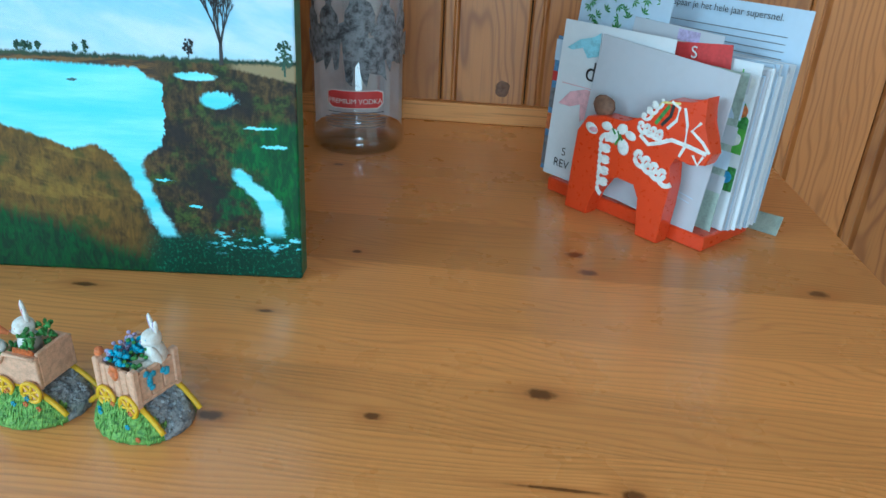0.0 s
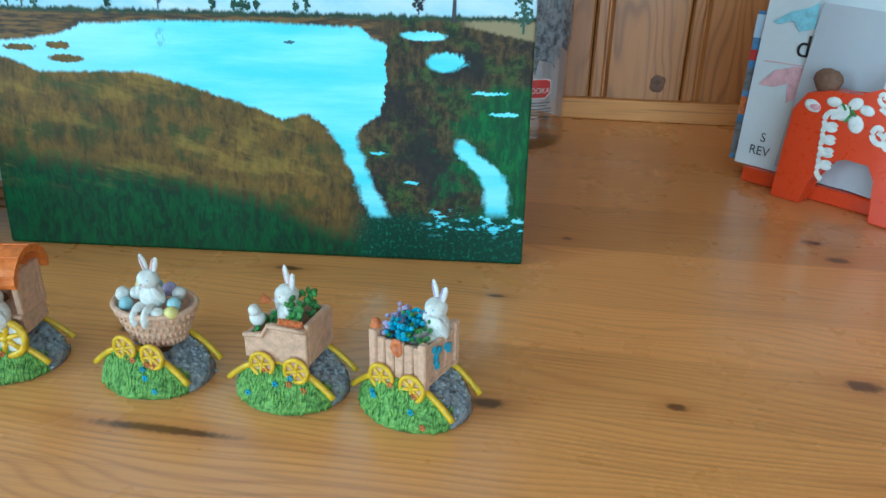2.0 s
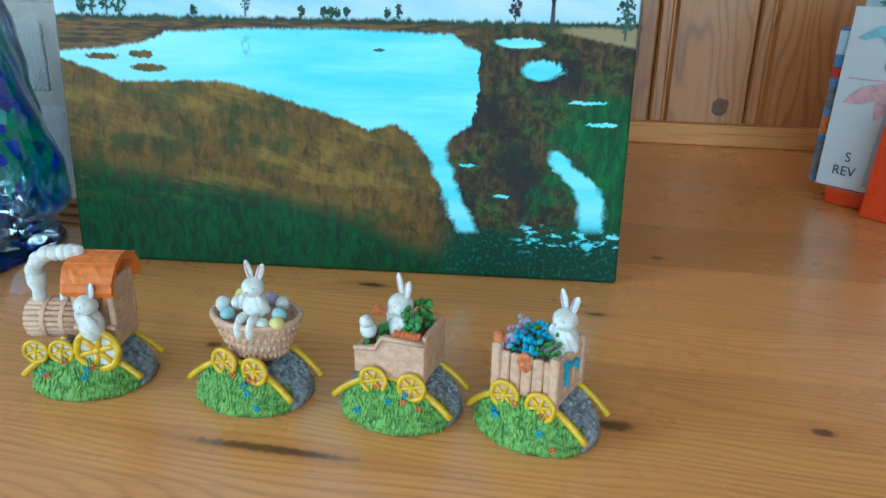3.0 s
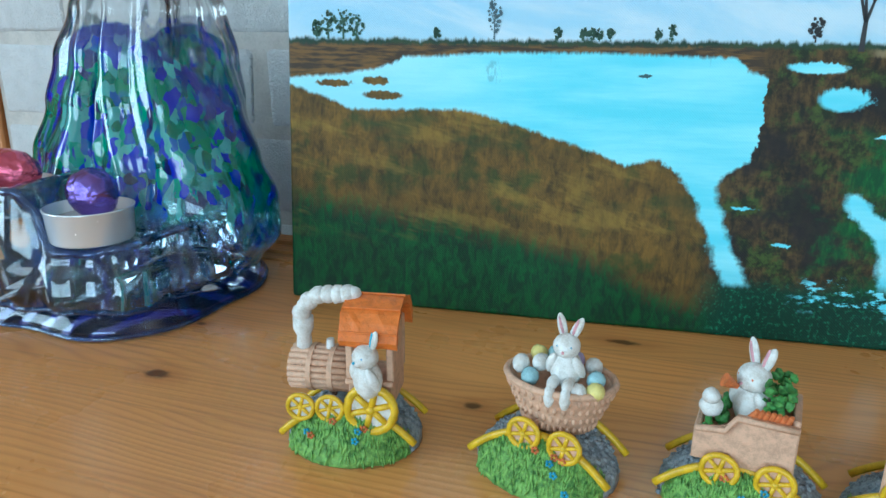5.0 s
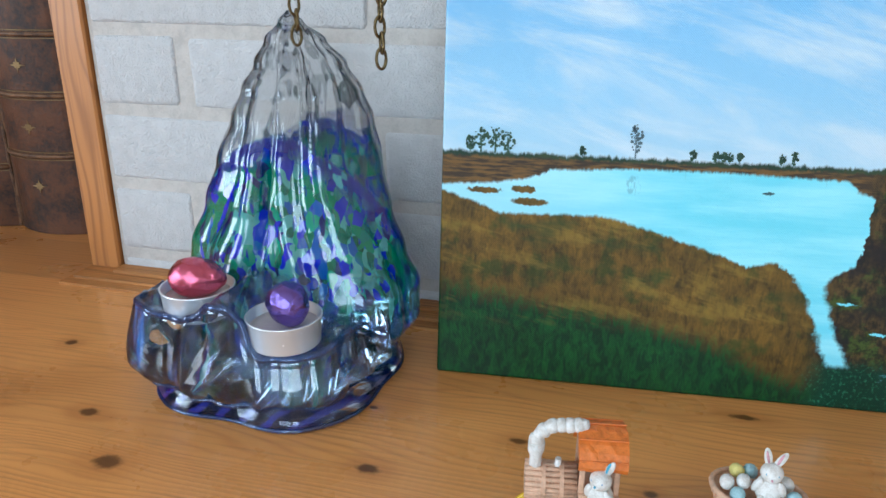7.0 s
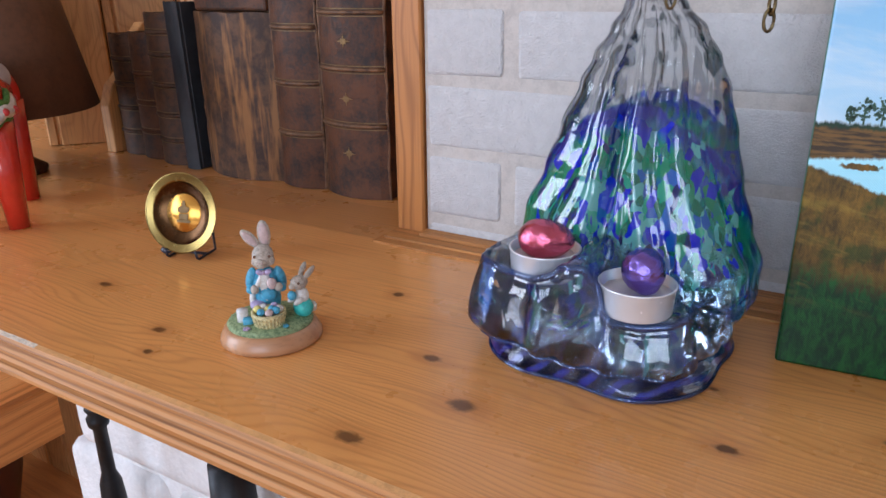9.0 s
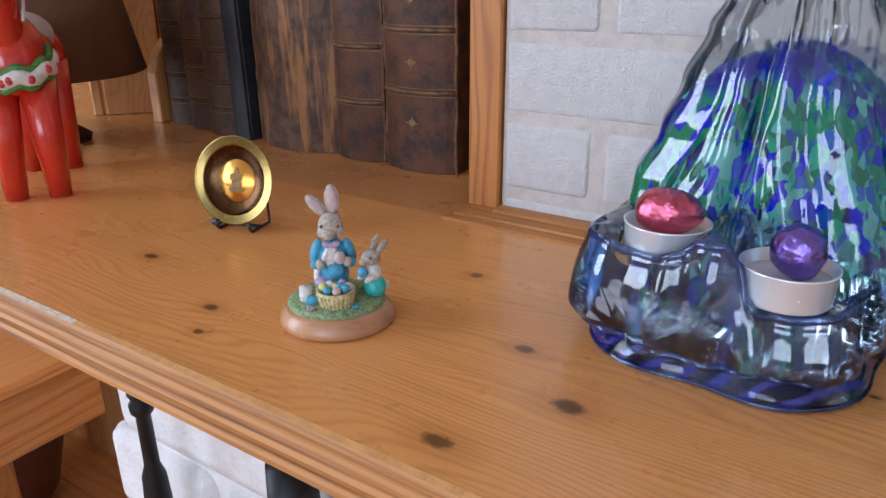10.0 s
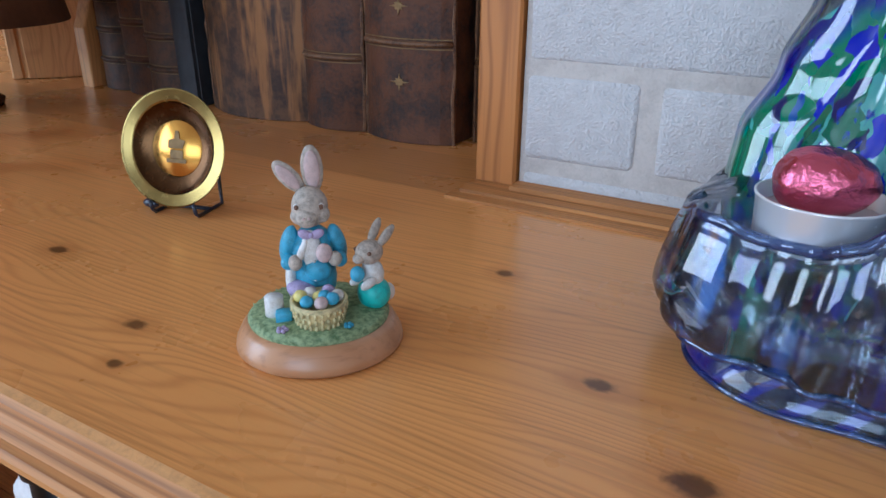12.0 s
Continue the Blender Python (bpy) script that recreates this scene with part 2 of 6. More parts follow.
M_STONE = painted("whitewashed_stone", (0.80, 0.78, 0.77), 0.8, 0.16, 35, 0.7, 0.004)
M_PLASTER = painted("white_plaster", (0.72, 0.70, 0.66), 0.85, 0.08, 8, 0.2, 0.002)
M_IRON = painted("black_iron", (0.022, 0.022, 0.024), 0.45, 0.4, 80, 0.3, 0.0008, 0.6)
M_WHITE = painted("ivory_resin", (0.82, 0.80, 0.77), 0.5, 0.16, 300, 0.7, 0.0008, dirt=(0.58, 0.53, 0.47))
M_YELLOW = painted("yellow_gloss_paint", (0.80, 0.50, 0.012), 0.35, 0.3, 300, 0.4, 0.0005)
M_ORANGE = painted("orange_paint", (0.78, 0.20, 0.025), 0.5, 0.3, 400, 0.6, 0.0006)
M_TAN = painted("tan_resin_wood", (0.72, 0.44, 0.29), 0.55, 0.32, 400, 0.7, 0.0007)
M_TAN_DARK = painted("brown_groove", (0.20, 0.10, 0.06), 0.7, 0.4, 300)
M_GRASS = painted("green_resin_grass", (0.29, 0.52, 0.11), 0.5, 0.75, 500, 0.9, 0.001, dirt=(0.045, 0.14, 0.02))
M_COBBLE = painted("grey_cobbles", (0.42, 0.46, 0.50), 0.5, 0.7, 420, 0.9, 0.001, dirt=(0.07, 0.08, 0.10))
M_AQUA = painted("aqua_paint", (0.09, 0.42, 0.62), 0.45, 0.4, 350, 0.4, 0.0005)
M_PALE_AQUA = painted("pale_aqua_paint", (0.38, 0.58, 0.62), 0.5, 0.3, 350, 0.4, 0.0005)
M_BLUE = painted("blue_paint", (0.10, 0.34, 0.62), 0.45, 0.4, 350, 0.4, 0.0005)
M_LILAC = painted("lilac_paint", (0.50, 0.40, 0.62), 0.5, 0.4, 350, 0.4, 0.0005)
M_PINK = painted("pink_paint", (0.70, 0.36, 0.40), 0.5, 0.4, 350, 0.4, 0.0005)
M_CREAM = painted("cream_basket", (0.74, 0.64, 0.33), 0.55, 0.5, 420, 0.7, 0.0007)
M_PALE_YELLOW = painted("pale_yellow_paint", (0.80, 0.68, 0.22), 0.5, 0.3, 300)
M_LEAF = painted("leaf_green_paint", (0.10, 0.30, 0.06), 0.5, 0.6, 450, 0.8, 0.0008)
M_CARROT = painted("carrot_paint", (0.70, 0.20, 0.06), 0.5, 0.5, 400)
M_FUR = painted("brown_grey_fur", (0.58, 0.50, 0.42), 0.6, 0.5, 600, 0.8, 0.0007)
M_RED = painted("glossy_red_lacquer", (0.66, 0.035, 0.015), 0.22, 0.2, 30, 0.1, 0.0005, coat=0.6)
M_RED_ORANGE = painted("orange_red_lacquer", (0.64, 0.050, 0.008), 0.3, 0.06, 40, 0.06, 0.0005, coat=0.4)
M_WHITE_PAINT = painted("white_brush_paint", (0.80, 0.77, 0.74), 0.4, 0.25, 200, 0.3, 0.0004)
M_BLACK_PAINT = painted("black_print", (0.02, 0.02, 0.022), 0.5)
M_DARK_PRINT = painted("charcoal_print", (0.30, 0.31, 0.34), 0.5, 0.7, 170, dirt=(0.02, 0.02, 0.024))
M_GREY_PRINT = painted("grey_print", (0.22, 0.22, 0.24), 0.5, 0.5, 200)
M_PAPER = painted("white_paper", (0.72, 0.72, 0.75), 0.7, 0.05, 30, 0.1)
M_ENVELOPE = painted("grey_white_envelope", (0.50, 0.49, 0.53), 0.7, 0.06, 20, 0.1)
M_BLUEPAPER = painted("pale_blue_paper", (0.52, 0.60, 0.72), 0.6, 0.1, 20)
M_GREENCARD = painted("grey_green_card", (0.40, 0.46, 0.40), 0.6, 0.4, 90)
M_PHOTO = painted("blue_photo_print", (0.16, 0.32, 0.58), 0.35, 0.5, 50)
M_PRINT_GREEN = painted("bright_green_print", (0.16, 0.42, 0.06), 0.4, 0.3, 60)
M_PRINT_RED = painted("red_print", (0.60, 0.05, 0.05), 0.4, 0.3, 60)
M_PASTEL_BLUE = painted("pastel_blue_ink", (0.36, 0.66, 0.78), 0.6, 0.3, 120)
M_PASTEL_PINK = painted("pastel_pink_ink", (0.80, 0.46, 0.50), 0.6, 0.3, 120)
M_LEATHER = painted("dark_brown_leather", (0.115, 0.038, 0.011), 0.62, 0.6, 52, 0.8, 0.002, dirt=(0.016, 0.008, 0.006))
M_LEATHER_RUBBED = painted("rubbed_leather_ridge", (0.20, 0.095, 0.04), 0.6, 0.7, 110, 0.6, 0.001, dirt=(0.05, 0.02, 0.01))
M_LEATHER_BLACK = painted("black_cloth", (0.03, 0.032, 0.038), 0.6, 0.5, 60, 0.4)
def streaked_leather():
    g = Nodes("worn_tan_leather")
    p = g.split(g.coords())
    s = g.noise(g.join(g.math("MULTIPLY", p[0], 60.0), g.math("MULTIPLY", p[1], 60.0), g.math("MULTIPLY", p[2], 7.0)), 1.0, 4, 0.6)
    n = g.noise(g.coords(), 70, 4, 0.65)
    col = g.mix(g.step(n, 0.38, 0.66), (0.042, 0.018, 0.009), (0.125, 0.055, 0.020))
    col = g.mix(g.math("MULTIPLY", g.step(s, 0.52, 0.66), 0.75), col, (0.36, 0.155, 0.042))
    g.bump(g.math("ADD", n, s), 0.4, 0.001)
    return g.done(col, 0.6)


M_LEATHER_TAN = streaked_leather()
M_LEATHER_SPECK = painted("speckled_calf", (0.105, 0.045, 0.020), 0.6, 0.8, 130, 0.5, 0.0008, dirt=(0.022, 0.014, 0.011))
M_GILT = painted("dull_gilt", (0.26, 0.16, 0.065), 0.45, 0.4, 200, metal=0.6)
M_PAGES = painted("old_paper_edges", (0.50, 0.40, 0.26), 0.8, 0.3, 200)
M_BRASS = painted("polished_brass", (0.31, 0.215, 0.07), 0.24, 0.25, 40, 0.05, 0.0003, 1.0)
M_COPPER = painted("copper_gold_disc", (0.62, 0.31, 0.06), 0.22, 0.15, 40, 0.05, 0.0003, 1.0)
M_BRONZE = painted("dark_bronze_well", (0.085, 0.04, 0.016), 0.25, 0.3, 60, 0.1, 0.0003, 1.0)
M_CHAIN = painted("aged_brass_chain", (0.17, 0.12, 0.055), 0.42, 0.5, 200, 0.3, 0.0004, 1.0)
M_BLUEPLASTIC = painted("black_blue_plastic", (0.02, 0.025, 0.045), 0.3)
M_SHADE = painted("dark_brown_shade", (0.15, 0.07, 0.036), 0.75, 0.4, 25, 0.3)
M_LIGHTWOOD = wood("turned_beech", 0, (0.50, 0.26, 0.13), (0.42, 0.20, 0.09), (0.25, 0.11, 0.05), rings=500.0, rough=0.35, random_knots=False)
M_ALU = painted("tealight_aluminium", (0.86, 0.89, 0.94), 0.24, 0.02, 8, 0.02, 0.0002, 0.42)
M_WAX = painted("white_wax", (0.80, 0.78, 0.78), 0.5, 0.08, 60)
M_POT = painted("dark_red_glaze", (0.10, 0.03, 0.018), 0.4, 0.4, 20)


def foil(name, c):
    g = Nodes(name)
    v = g.coords()
    h = g.math("ADD", g.math("MULTIPLY", g.cells(v, 210), 0.8), g.math("MULTIPLY", g.noise(v, 420, 4, 0.6), 0.7))
    g.bump(h, 0.75, 0.0011)
    return g.done(g.mix(g.noise(v, 90), tuple(x * 0.6 for x in c), c), 0.22, 1.0)


M_FOIL_PINK = foil("pink_foil", (0.86, 0.20, 0.32))
M_FOIL_VIOLET = foil("violet_foil", (0.32, 0.22, 0.78))


def thin_glass(name):
    """The clear wall of a bottle: see-through, with a light gloss."""
    g = Nodes(name)
    tr, gl, mx = g.t.nodes.new("ShaderNodeBsdfTransparent"), g.t.nodes.new("ShaderNodeBsdfGlossy"), g.t.nodes.new("ShaderNodeMixShader")
    g.put(tr.inputs[0], (0.98, 0.985, 0.99))
    gl.inputs["Roughness"].default_value = 0.04
    mx.inputs[0].default_value = 0.13
    g.t.links.new(tr.outputs[0], mx.inputs[1])
    g.t.links.new(gl.outputs[0], mx.inputs[2])
    g.t.links.new(mx.outputs[0], g.out.inputs[0])
    return g.mat


M_BOTTLE = thin_glass("bottle_glass")


def haze_film():
    """A pale translucent film inside the bottle's back: window reflections put into colour."""
    g = Nodes("bottle_haze_film")
    tr, mx = g.t.nodes.new("ShaderNodeBsdfTransparent"), g.t.nodes.new("ShaderNodeMixShader")
    g.put(mx.inputs[0], g.math("MULTIPLY_ADD", g.noise(g.coords(), 60, 3), 0.3, 0.48))
    g.t.links.new(tr.outputs[0], mx.inputs[1])
    g.t.links.new(g.bsdf.outputs[0], mx.inputs[2])
    g.t.links.new(mx.outputs[0], g.out.inputs[0])
    return g.done((0.88, 0.88, 0.93), 0.4)


M_HAZE = haze_film()


def clear_skin(g, tint, refract=0.45, gloss=1.75):
    """Clear blown glass: part see-through, part refracting, with a gloss that grows at grazing angles."""
    tr, gs, gl = (g.t.nodes.new(k) for k in ("ShaderNodeBsdfTransparent", "ShaderNodeBsdfGlass", "ShaderNodeBsdfGlossy"))
    m1, m2 = g.t.nodes.new("ShaderNodeMixShader"), g.t.nodes.new("ShaderNodeMixShader")
    fr = g.t.nodes.new("ShaderNodeFresnel")
    fr.inputs[0].default_value = gloss
    gs.inputs["IOR"].default_value, gs.inputs["Roughness"].default_value = 1.42, 0.01
    gl.inputs["Roughness"].default_value = 0.035
    g.put(tr.inputs[0], tint)
    g.put(gs.inputs["Color"], tint)
    g.put(m1.inputs[0], refract)
    g.t.links.new(tr.outputs[0], m1.inputs[1])
    g.t.links.new(gs.outputs[0], m1.inputs[2])
    g.put(m2.inputs[0], fr.outputs[0])
    g.t.links.new(m1.outputs[0], m2.inputs[1])
    g.t.links.new(gl.outputs[0], m2.inputs[2])
    return m2.outputs[0]


def over(g, cover, clear, solid):
    mx = g.t.nodes.new("ShaderNodeMixShader")
    g.put(mx.inputs[0], cover)
    g.t.links.new(clear, mx.inputs[1])
    g.t.links.new(solid, mx.inputs[2])
    g.t.links.new(mx.outputs[0], g.out.inputs[0])


def swirl_glass():
    """Clear peak over a mass of cobalt, green and aqua flecks that ends in a dome."""
    g = Nodes("blue_green_art_glass")
    c = g.coords()
    p = g.split(c)
    warp = g.math("SUBTRACT", g.noise(c, 45, 3), 0.5)
    warp2 = g.math("SUBTRACT", g.noise(g.vec("ADD", c, (2, 5, 1)), 38, 3), 0.5)
    q = g.join(g.math("MULTIPLY_ADD", warp, 0.020, p[0]), g.math("MULTIPLY_ADD", warp2, 0.016, p[1]), g.math("MULTIPLY", g.math("MULTIPLY_ADD", warp, 0.03, p[2]), 0.42))
    pick = g.split(g.cells(q, 230, output="Color"))
    deep, blue, green, aqua = (0.003, 0.003, 0.11), (0.003, 0.014, 0.56), (0.001, 0.15, 0.075), (0.14, 0.50, 0.46)
    col = g.ramp(pick[0], [(0.0, deep), (0.12, blue), (0.40, (0.01, 0.10, 0.42)), (0.50, green), (0.68, (0.02, 0.34, 0.20)), (0.76, aqua)], "CONSTANT")
    fine = g.noise(g.join(g.math("MULTIPLY", p[0], 260.0), g.math("MULTIPLY", p[1], 260.0), g.math("MULTIPLY", p[2], 70.0)), 1.0, 3)
    col = g.mix(g.step(fine, 0.58, 0.68), col, (0.004, 0.03, 0.40))
    dx = g.math("SUBTRACT", p[0], 0.004)
    rag = g.math("MULTIPLY_ADD", g.noise(c, 90, 3), 0.008, -0.004)
    dome = g.math("ADD", rag, g.math("SUBTRACT", 0.143, g.math("MULTIPLY", g.math("MULTIPLY", dx, dx), 13.0)))
    depth = g.math("SUBTRACT", dome, p[2])
    inside = g.step(depth, -0.0012, 0.0012)
    rim = g.math("MULTIPLY", inside, g.step(depth, 0.022, 0.003))
    col = g.mix(g.math("MULTIPLY", rim, g.step(pick[1], 0.12, 0.2)), col, (0.004, 0.006, 0.24))
    swirl = g.math("MULTIPLY", g.math("MULTIPLY", g.step(depth, 0.008, 0.018), g.step(depth, 0.042, 0.03)), g.step(pick[2], 0.45, 0.5))
    col = g.mix(swirl, col, (0.002, 0.22, 0.10))
    # the flecks thin out to aqua glass lower down
    thin = g.step(p[2], 0.085, 0.035)
    body = g.math("SUBTRACT", 0.93, g.math("MULTIPLY", g.step(pick[0], 0.72, 0.78), g.math("MULTIPLY_ADD", thin, 0.40, 0.18)))
    body = g.math("SUBTRACT", body, g.math("MULTIPLY", thin, 0.22))
    low = g.math("MULTIPLY", g.step(p[1], 0.014, 0.002), g.step(p[2], 0.054, 0.040))
    body = g.math("MULTIPLY", body, g.math("MULTIPLY_ADD", low, -0.72, 1.0))
    # dark green streaks up the clear peak's sides, its dark refractions put into colour
    up = g.noise(g.join(g.math("MULTIPLY", p[0], 95.0), g.math("MULTIPLY", p[1], 60.0), g.math("MULTIPLY", p[2], 26.0)), 1.0, 2)
    streak = g.math("MULTIPLY", g.step(up, 0.565, 0.605), g.step(p[2], 0.205, 0.19))
    cover = g.math("MAXIMUM", g.math("MULTIPLY", inside, body), g.math("MULTIPLY", streak, 0.75))
    col = g.mix(g.math("MULTIPLY", streak, g.math("SUBTRACT", 1.0, inside)), col, (0.012, 0.035, 0.045))
    tint = g.mix(g.math("MULTIPLY", inside, g.math("SUBTRACT", 1.0, low)), (0.97, 0.985, 0.99), (0.62, 0.86, 0.90))
    clear = clear_skin(g, tint, g.math("MULTIPLY_ADD", low, -0.45, 0.45), 1.42)
    over(g, cover, clear, g.bsdf.outputs[0])
    return g.done(col, 0.05, 0.0, Transmission_Weight=0.25, Coat_Weight=1.0, Coat_Roughness=0.03)


M_FRIT = swirl_glass()


def ledge_glass():
    """Clear glass of the front ledge with a few upright blue wisps."""
    g = Nodes("clear_ledge_glass")
    p = g.split(g.coords())
    w = g.noise(g.join(g.math("MULTIPLY", p[0], 105.0), g.math("MULTIPLY", p[1], 105.0), g.math("MULTIPLY", p[2], 17.0)), 1.0, 3)
    west = g.step(p[0], -0.015, -0.055)
    cover = g.math("MULTIPLY", g.step(w, 0.52, 0.66), g.math("MULTIPLY_ADD", west, 0.34, 0.30))
    over(g, cover, clear_skin(g, (0.90, 0.955, 1.0), 0.03, 1.85), g.bsdf.outputs[0])
    return g.done((0.06, 0.22, 0.72), 0.05, 0.0, Transmission_Weight=0.3, Coat_Weight=1.0, Coat_Roughness=0.03)


M_LEDGE = ledge_glass()


def striped_foot():
    g = Nodes("striped_blue_glass_foot")
    p = g.split(g.coords())
    u = g.math("ADD", p[0], g.math("MULTIPLY", g.math("ADD", p[1], p[2]), -0.75))
    f = g.step(g.math("SINE", g.math("ADD", g.math("MULTIPLY", u, 420.0), g.math("MULTIPLY", g.noise(g.coords(), 45), 5.0))), 0.35, 0.6)
    edge = g.step(p[0], -0.042, -0.056)
    over(g, g.math("MULTIPLY", g.math("MAXIMUM", f, edge), 0.72), clear_skin(g, (0.96, 0.98, 0.985), 0.0, 1.5), g.bsdf.outputs[0])
    return g.done((0.008, 0.022, 0.36), 0.05, 0.0, Transmission_Weight=0.3, Coat_Weight=1.0, Coat_Roughness=0.03)


M_FOOT = striped_foot()


def rim_glass():
    g = Nodes("blue_glass_rim")
    over(g, g.math("MULTIPLY_ADD", g.noise(g.coords(), 70), 0.6, -0.05), clear_skin(g, (0.74, 0.85, 0.97), 0.1), g.bsdf.outputs[0])
    return g.done((0.05, 0.14, 0.52), 0.05, 0.0, Transmission_Weight=0.4, Coat_Weight=1.0, Coat_Roughness=0.03)


M_BLUE_RIM = rim_glass()


def landscape():
    """Acrylic marsh landscape: sky, far trees, ponds, reeds and grass, in metres on the canvas."""
    g = Nodes("acrylic_landscape")
    c = g.coords()
    p0 = g.split(c)
    jit = g.math("SUBTRACT", g.noise(c, 130, 4, 0.65), 0.5)
    jit2 = g.math("SUBTRACT", g.noise(g.join(g.math("MULTIPLY", p0[0], 420.0), 0.0, g.math("MULTIPLY", p0[2], 130.0)), 1.0, 4, 0.65), 0.5)
    p = g.split(c)
    u = g.math("MULTIPLY_ADD", jit, 0.034, g.math("DIVIDE", p[0], 0.308))
    v = g.math("MULTIPLY_ADD", jit2, 0.0045, p[2])
    vn = g.math("DIVIDE", v, 0.24)

    def line(stops):
        return g.math("MULTIPLY", g.ramp(u, [(a, b / 0.24) for a, b in stops]), 0.24)

    def across(stops):
        return g.ramp(vn, [(a / 0.24, b) for a, b in stops])

    def above(a, b, soft=0.0011):
        return g.step(g.math("SUBTRACT", a, b), -soft, soft)

    def both(*fs):
        f = fs[0]
        for k in fs[1:]:
            f = g.math("MULTIPLY", f, k)
        return f

    # sky with soft streaks of cloud
    sq = g.join(g.math("MULTIPLY", p[0], 9.0), 0.0, g.math("MULTIPLY_ADD", p[0], 8.0, g.math("MULTIPLY", p[2], 34.0)))
    cloud = g.step(g.noise(sq, 1.0, 5, 0.6, 0.4), 0.40, 0.66)
    sky = g.ramp(vn, [(0.55, (0.46, 0.68, 0.82)), (0.72, (0.34, 0.62, 0.86)), (1.0, (0.20, 0.50, 0.84))])
    col = g.mix(cloud, sky, (0.64, 0.77, 0.87))
    # grass and reeds
    streak = g.noise(g.join(g.math("MULTIPLY", p[0], 250.0), 0.0, g.math("MULTIPLY", p[2], 95.0)), 1.0, 5, 0.7, 0.5)
    patch = g.noise(c, 38, 4, 0.6)
    reed = g.mix(g.step(g.math("MULTIPLY_ADD", streak, 0.6, g.math("MULTIPLY", g.noise(c, 90, 4, 0.6), 0.4)), 0.34, 0.66), (0.045, 0.027, 0.005), (0.175, 0.095, 0.012))
    reed = g.mix(g.math("MULTIPLY", g.step(patch, 0.52, 0.64), 0.7), reed, (0.022, 0.045, 0.006))
    green = g.mix(g.step(streak, 0.38, 0.66), (0.002, 0.026, 0.008), (0.008, 0.080, 0.014))
    lowline = g.math("ADD", line([(0.0, 0.056), (0.32, 0.044), (0.5, 0.034), (0.62, 0.016), (0.72, 0.012), (0.8, 0.02), (1.0, 0.03)]), g.math("MULTIPLY", g.math("SUBTRACT", streak, 0.5), 0.03))
    land = g.mix(g.step(g.math("SUBTRACT", lowline, v), -0.007, 0.007), reed, green)
    # darker, redder ground and greens to the east of the pond
    east = g.step(u, 0.66, 0.72)
    fine = g.noise(c, 170, 4, 0.7)
    rough_e = g.mix(g.step(g.math("MULTIPLY_ADD", fine, 0.5, g.math("MULTIPLY", streak, 0.5)), 0.40, 0.62), (0.012, 0.010, 0.006), (0.095, 0.055, 0.015))
    rough_e = g.mix(g.math("MULTIPLY", g.step(g.noise(c, 60, 4, 0.65), 0.47, 0.60), 0.85), rough_e, g.mix(g.step(fine, 0.42, 0.6), (0.010, 0.020, 0.006), (0.050, 0.085, 0.012)))
    rough_e = g.mix(g.math("MULTIPLY", g.step(g.noise(g.vec("ADD", c, (4, 0, 2)), 30, 4, 0.65), 0.50, 0.60), 0.9), rough_e, (0.012, 0.009, 0.010))
    far_green = both(g.step(g.math("MULTIPLY_ADD", g.math("SUBTRACT", g.noise(c, 48, 4, 0.65), 0.5), 0.5, u), 0.84, 0.93), g.step(g.math("SUBTRACT", 0.103, v), 0.0, 0.006))
    rough_e = g.mix(far_green, rough_e, g.mix(g.step(streak, 0.4, 0.65), (0.006, 0.052, 0.014), (0.018, 0.12, 0.02)))
    low_e = g.step(g.math("SUBTRACT", 0.026, v), -0.006, 0.004)
    rough_e = g.mix(low_e, rough_e, g.mix(g.step(g.noise(c, 420, 4, 0.7), 0.52, 0.66), (0.003, 0.040, 0.020), (0.025, 0.17, 0.09)))
    olive = both(g.step(g.noise(g.join(g.math("MULTIPLY", p[0], 22.0), 0.0, g.math("MULTIPLY", p[2], 60.0)), 1.0, 3), 0.50, 0.66), above(v, 0.058, 0.012))
    land = g.mix(g.math("MULTIPLY", olive, 0.7), land, (0.022, 0.046, 0.010))
    gold = both(g.step(g.noise(g.join(g.math("MULTIPLY", p[0], 16.0), 4.0, g.math("MULTIPLY_ADD", p[0], 14.0, g.math("MULTIPLY", p[2], 60.0))), 1.0, 4, 0.65), 0.50, 0.62), above(v, 0.04, 0.01))
    land = g.mix(g.math("MULTIPLY", gold, g.math("MULTIPLY_ADD", streak, 0.8, 0.1)), land, (0.24, 0.150, 0.022))
    land = g.mix(east, land, rough_e)
    tint = g.math("MULTIPLY_ADD", g.noise(c, 26, 4, 0.65), 1.5, 0.32)
    land = g.mix(1.0, land, g.join(tint, tint, tint), "MULTIPLY")
    # far bank and tree line
    bank = g.mix(g.step(g.noise(g.join(g.math("MULTIPLY", p[0], 60), 0.0, g.math("MULTIPLY", p[2], 420)), 1.0, 3), 0.42, 0.6), (0.05, 0.032, 0.018), (0.17, 0.09, 0.024))
    land = g.mix(g.math("MULTIPLY", above(v, 0.1185, 0.002), g.math("SUBTRACT", 1.0, g.step(u, 0.72, 0.76))), land, bank)
    path_e = both(g.step(u, 0.86, 0.9), above(v, line([(0.0, 0.2), (0.84, 0.133), (1.0, 0.124)])))
    land = g.mix(path_e, land, (0.30, 0.23, 0.12))
    tops = g.math("MULTIPLY_ADD", g.noise(g.join(g.math("MULTIPLY", p[0], 150.0), 0.0, 0.0), 1.0, 4, 0.7), 0.007, 0.1325)
    trees = both(above(v, 0.1335), above(tops, v))
    land = g.mix(trees, land, g.mix(g.step(patch, 0.45, 0.6), (0.012, 0.040, 0.022), (0.03, 0.06, 0.025)))
    col = g.mix(above(tops, v), col, land)
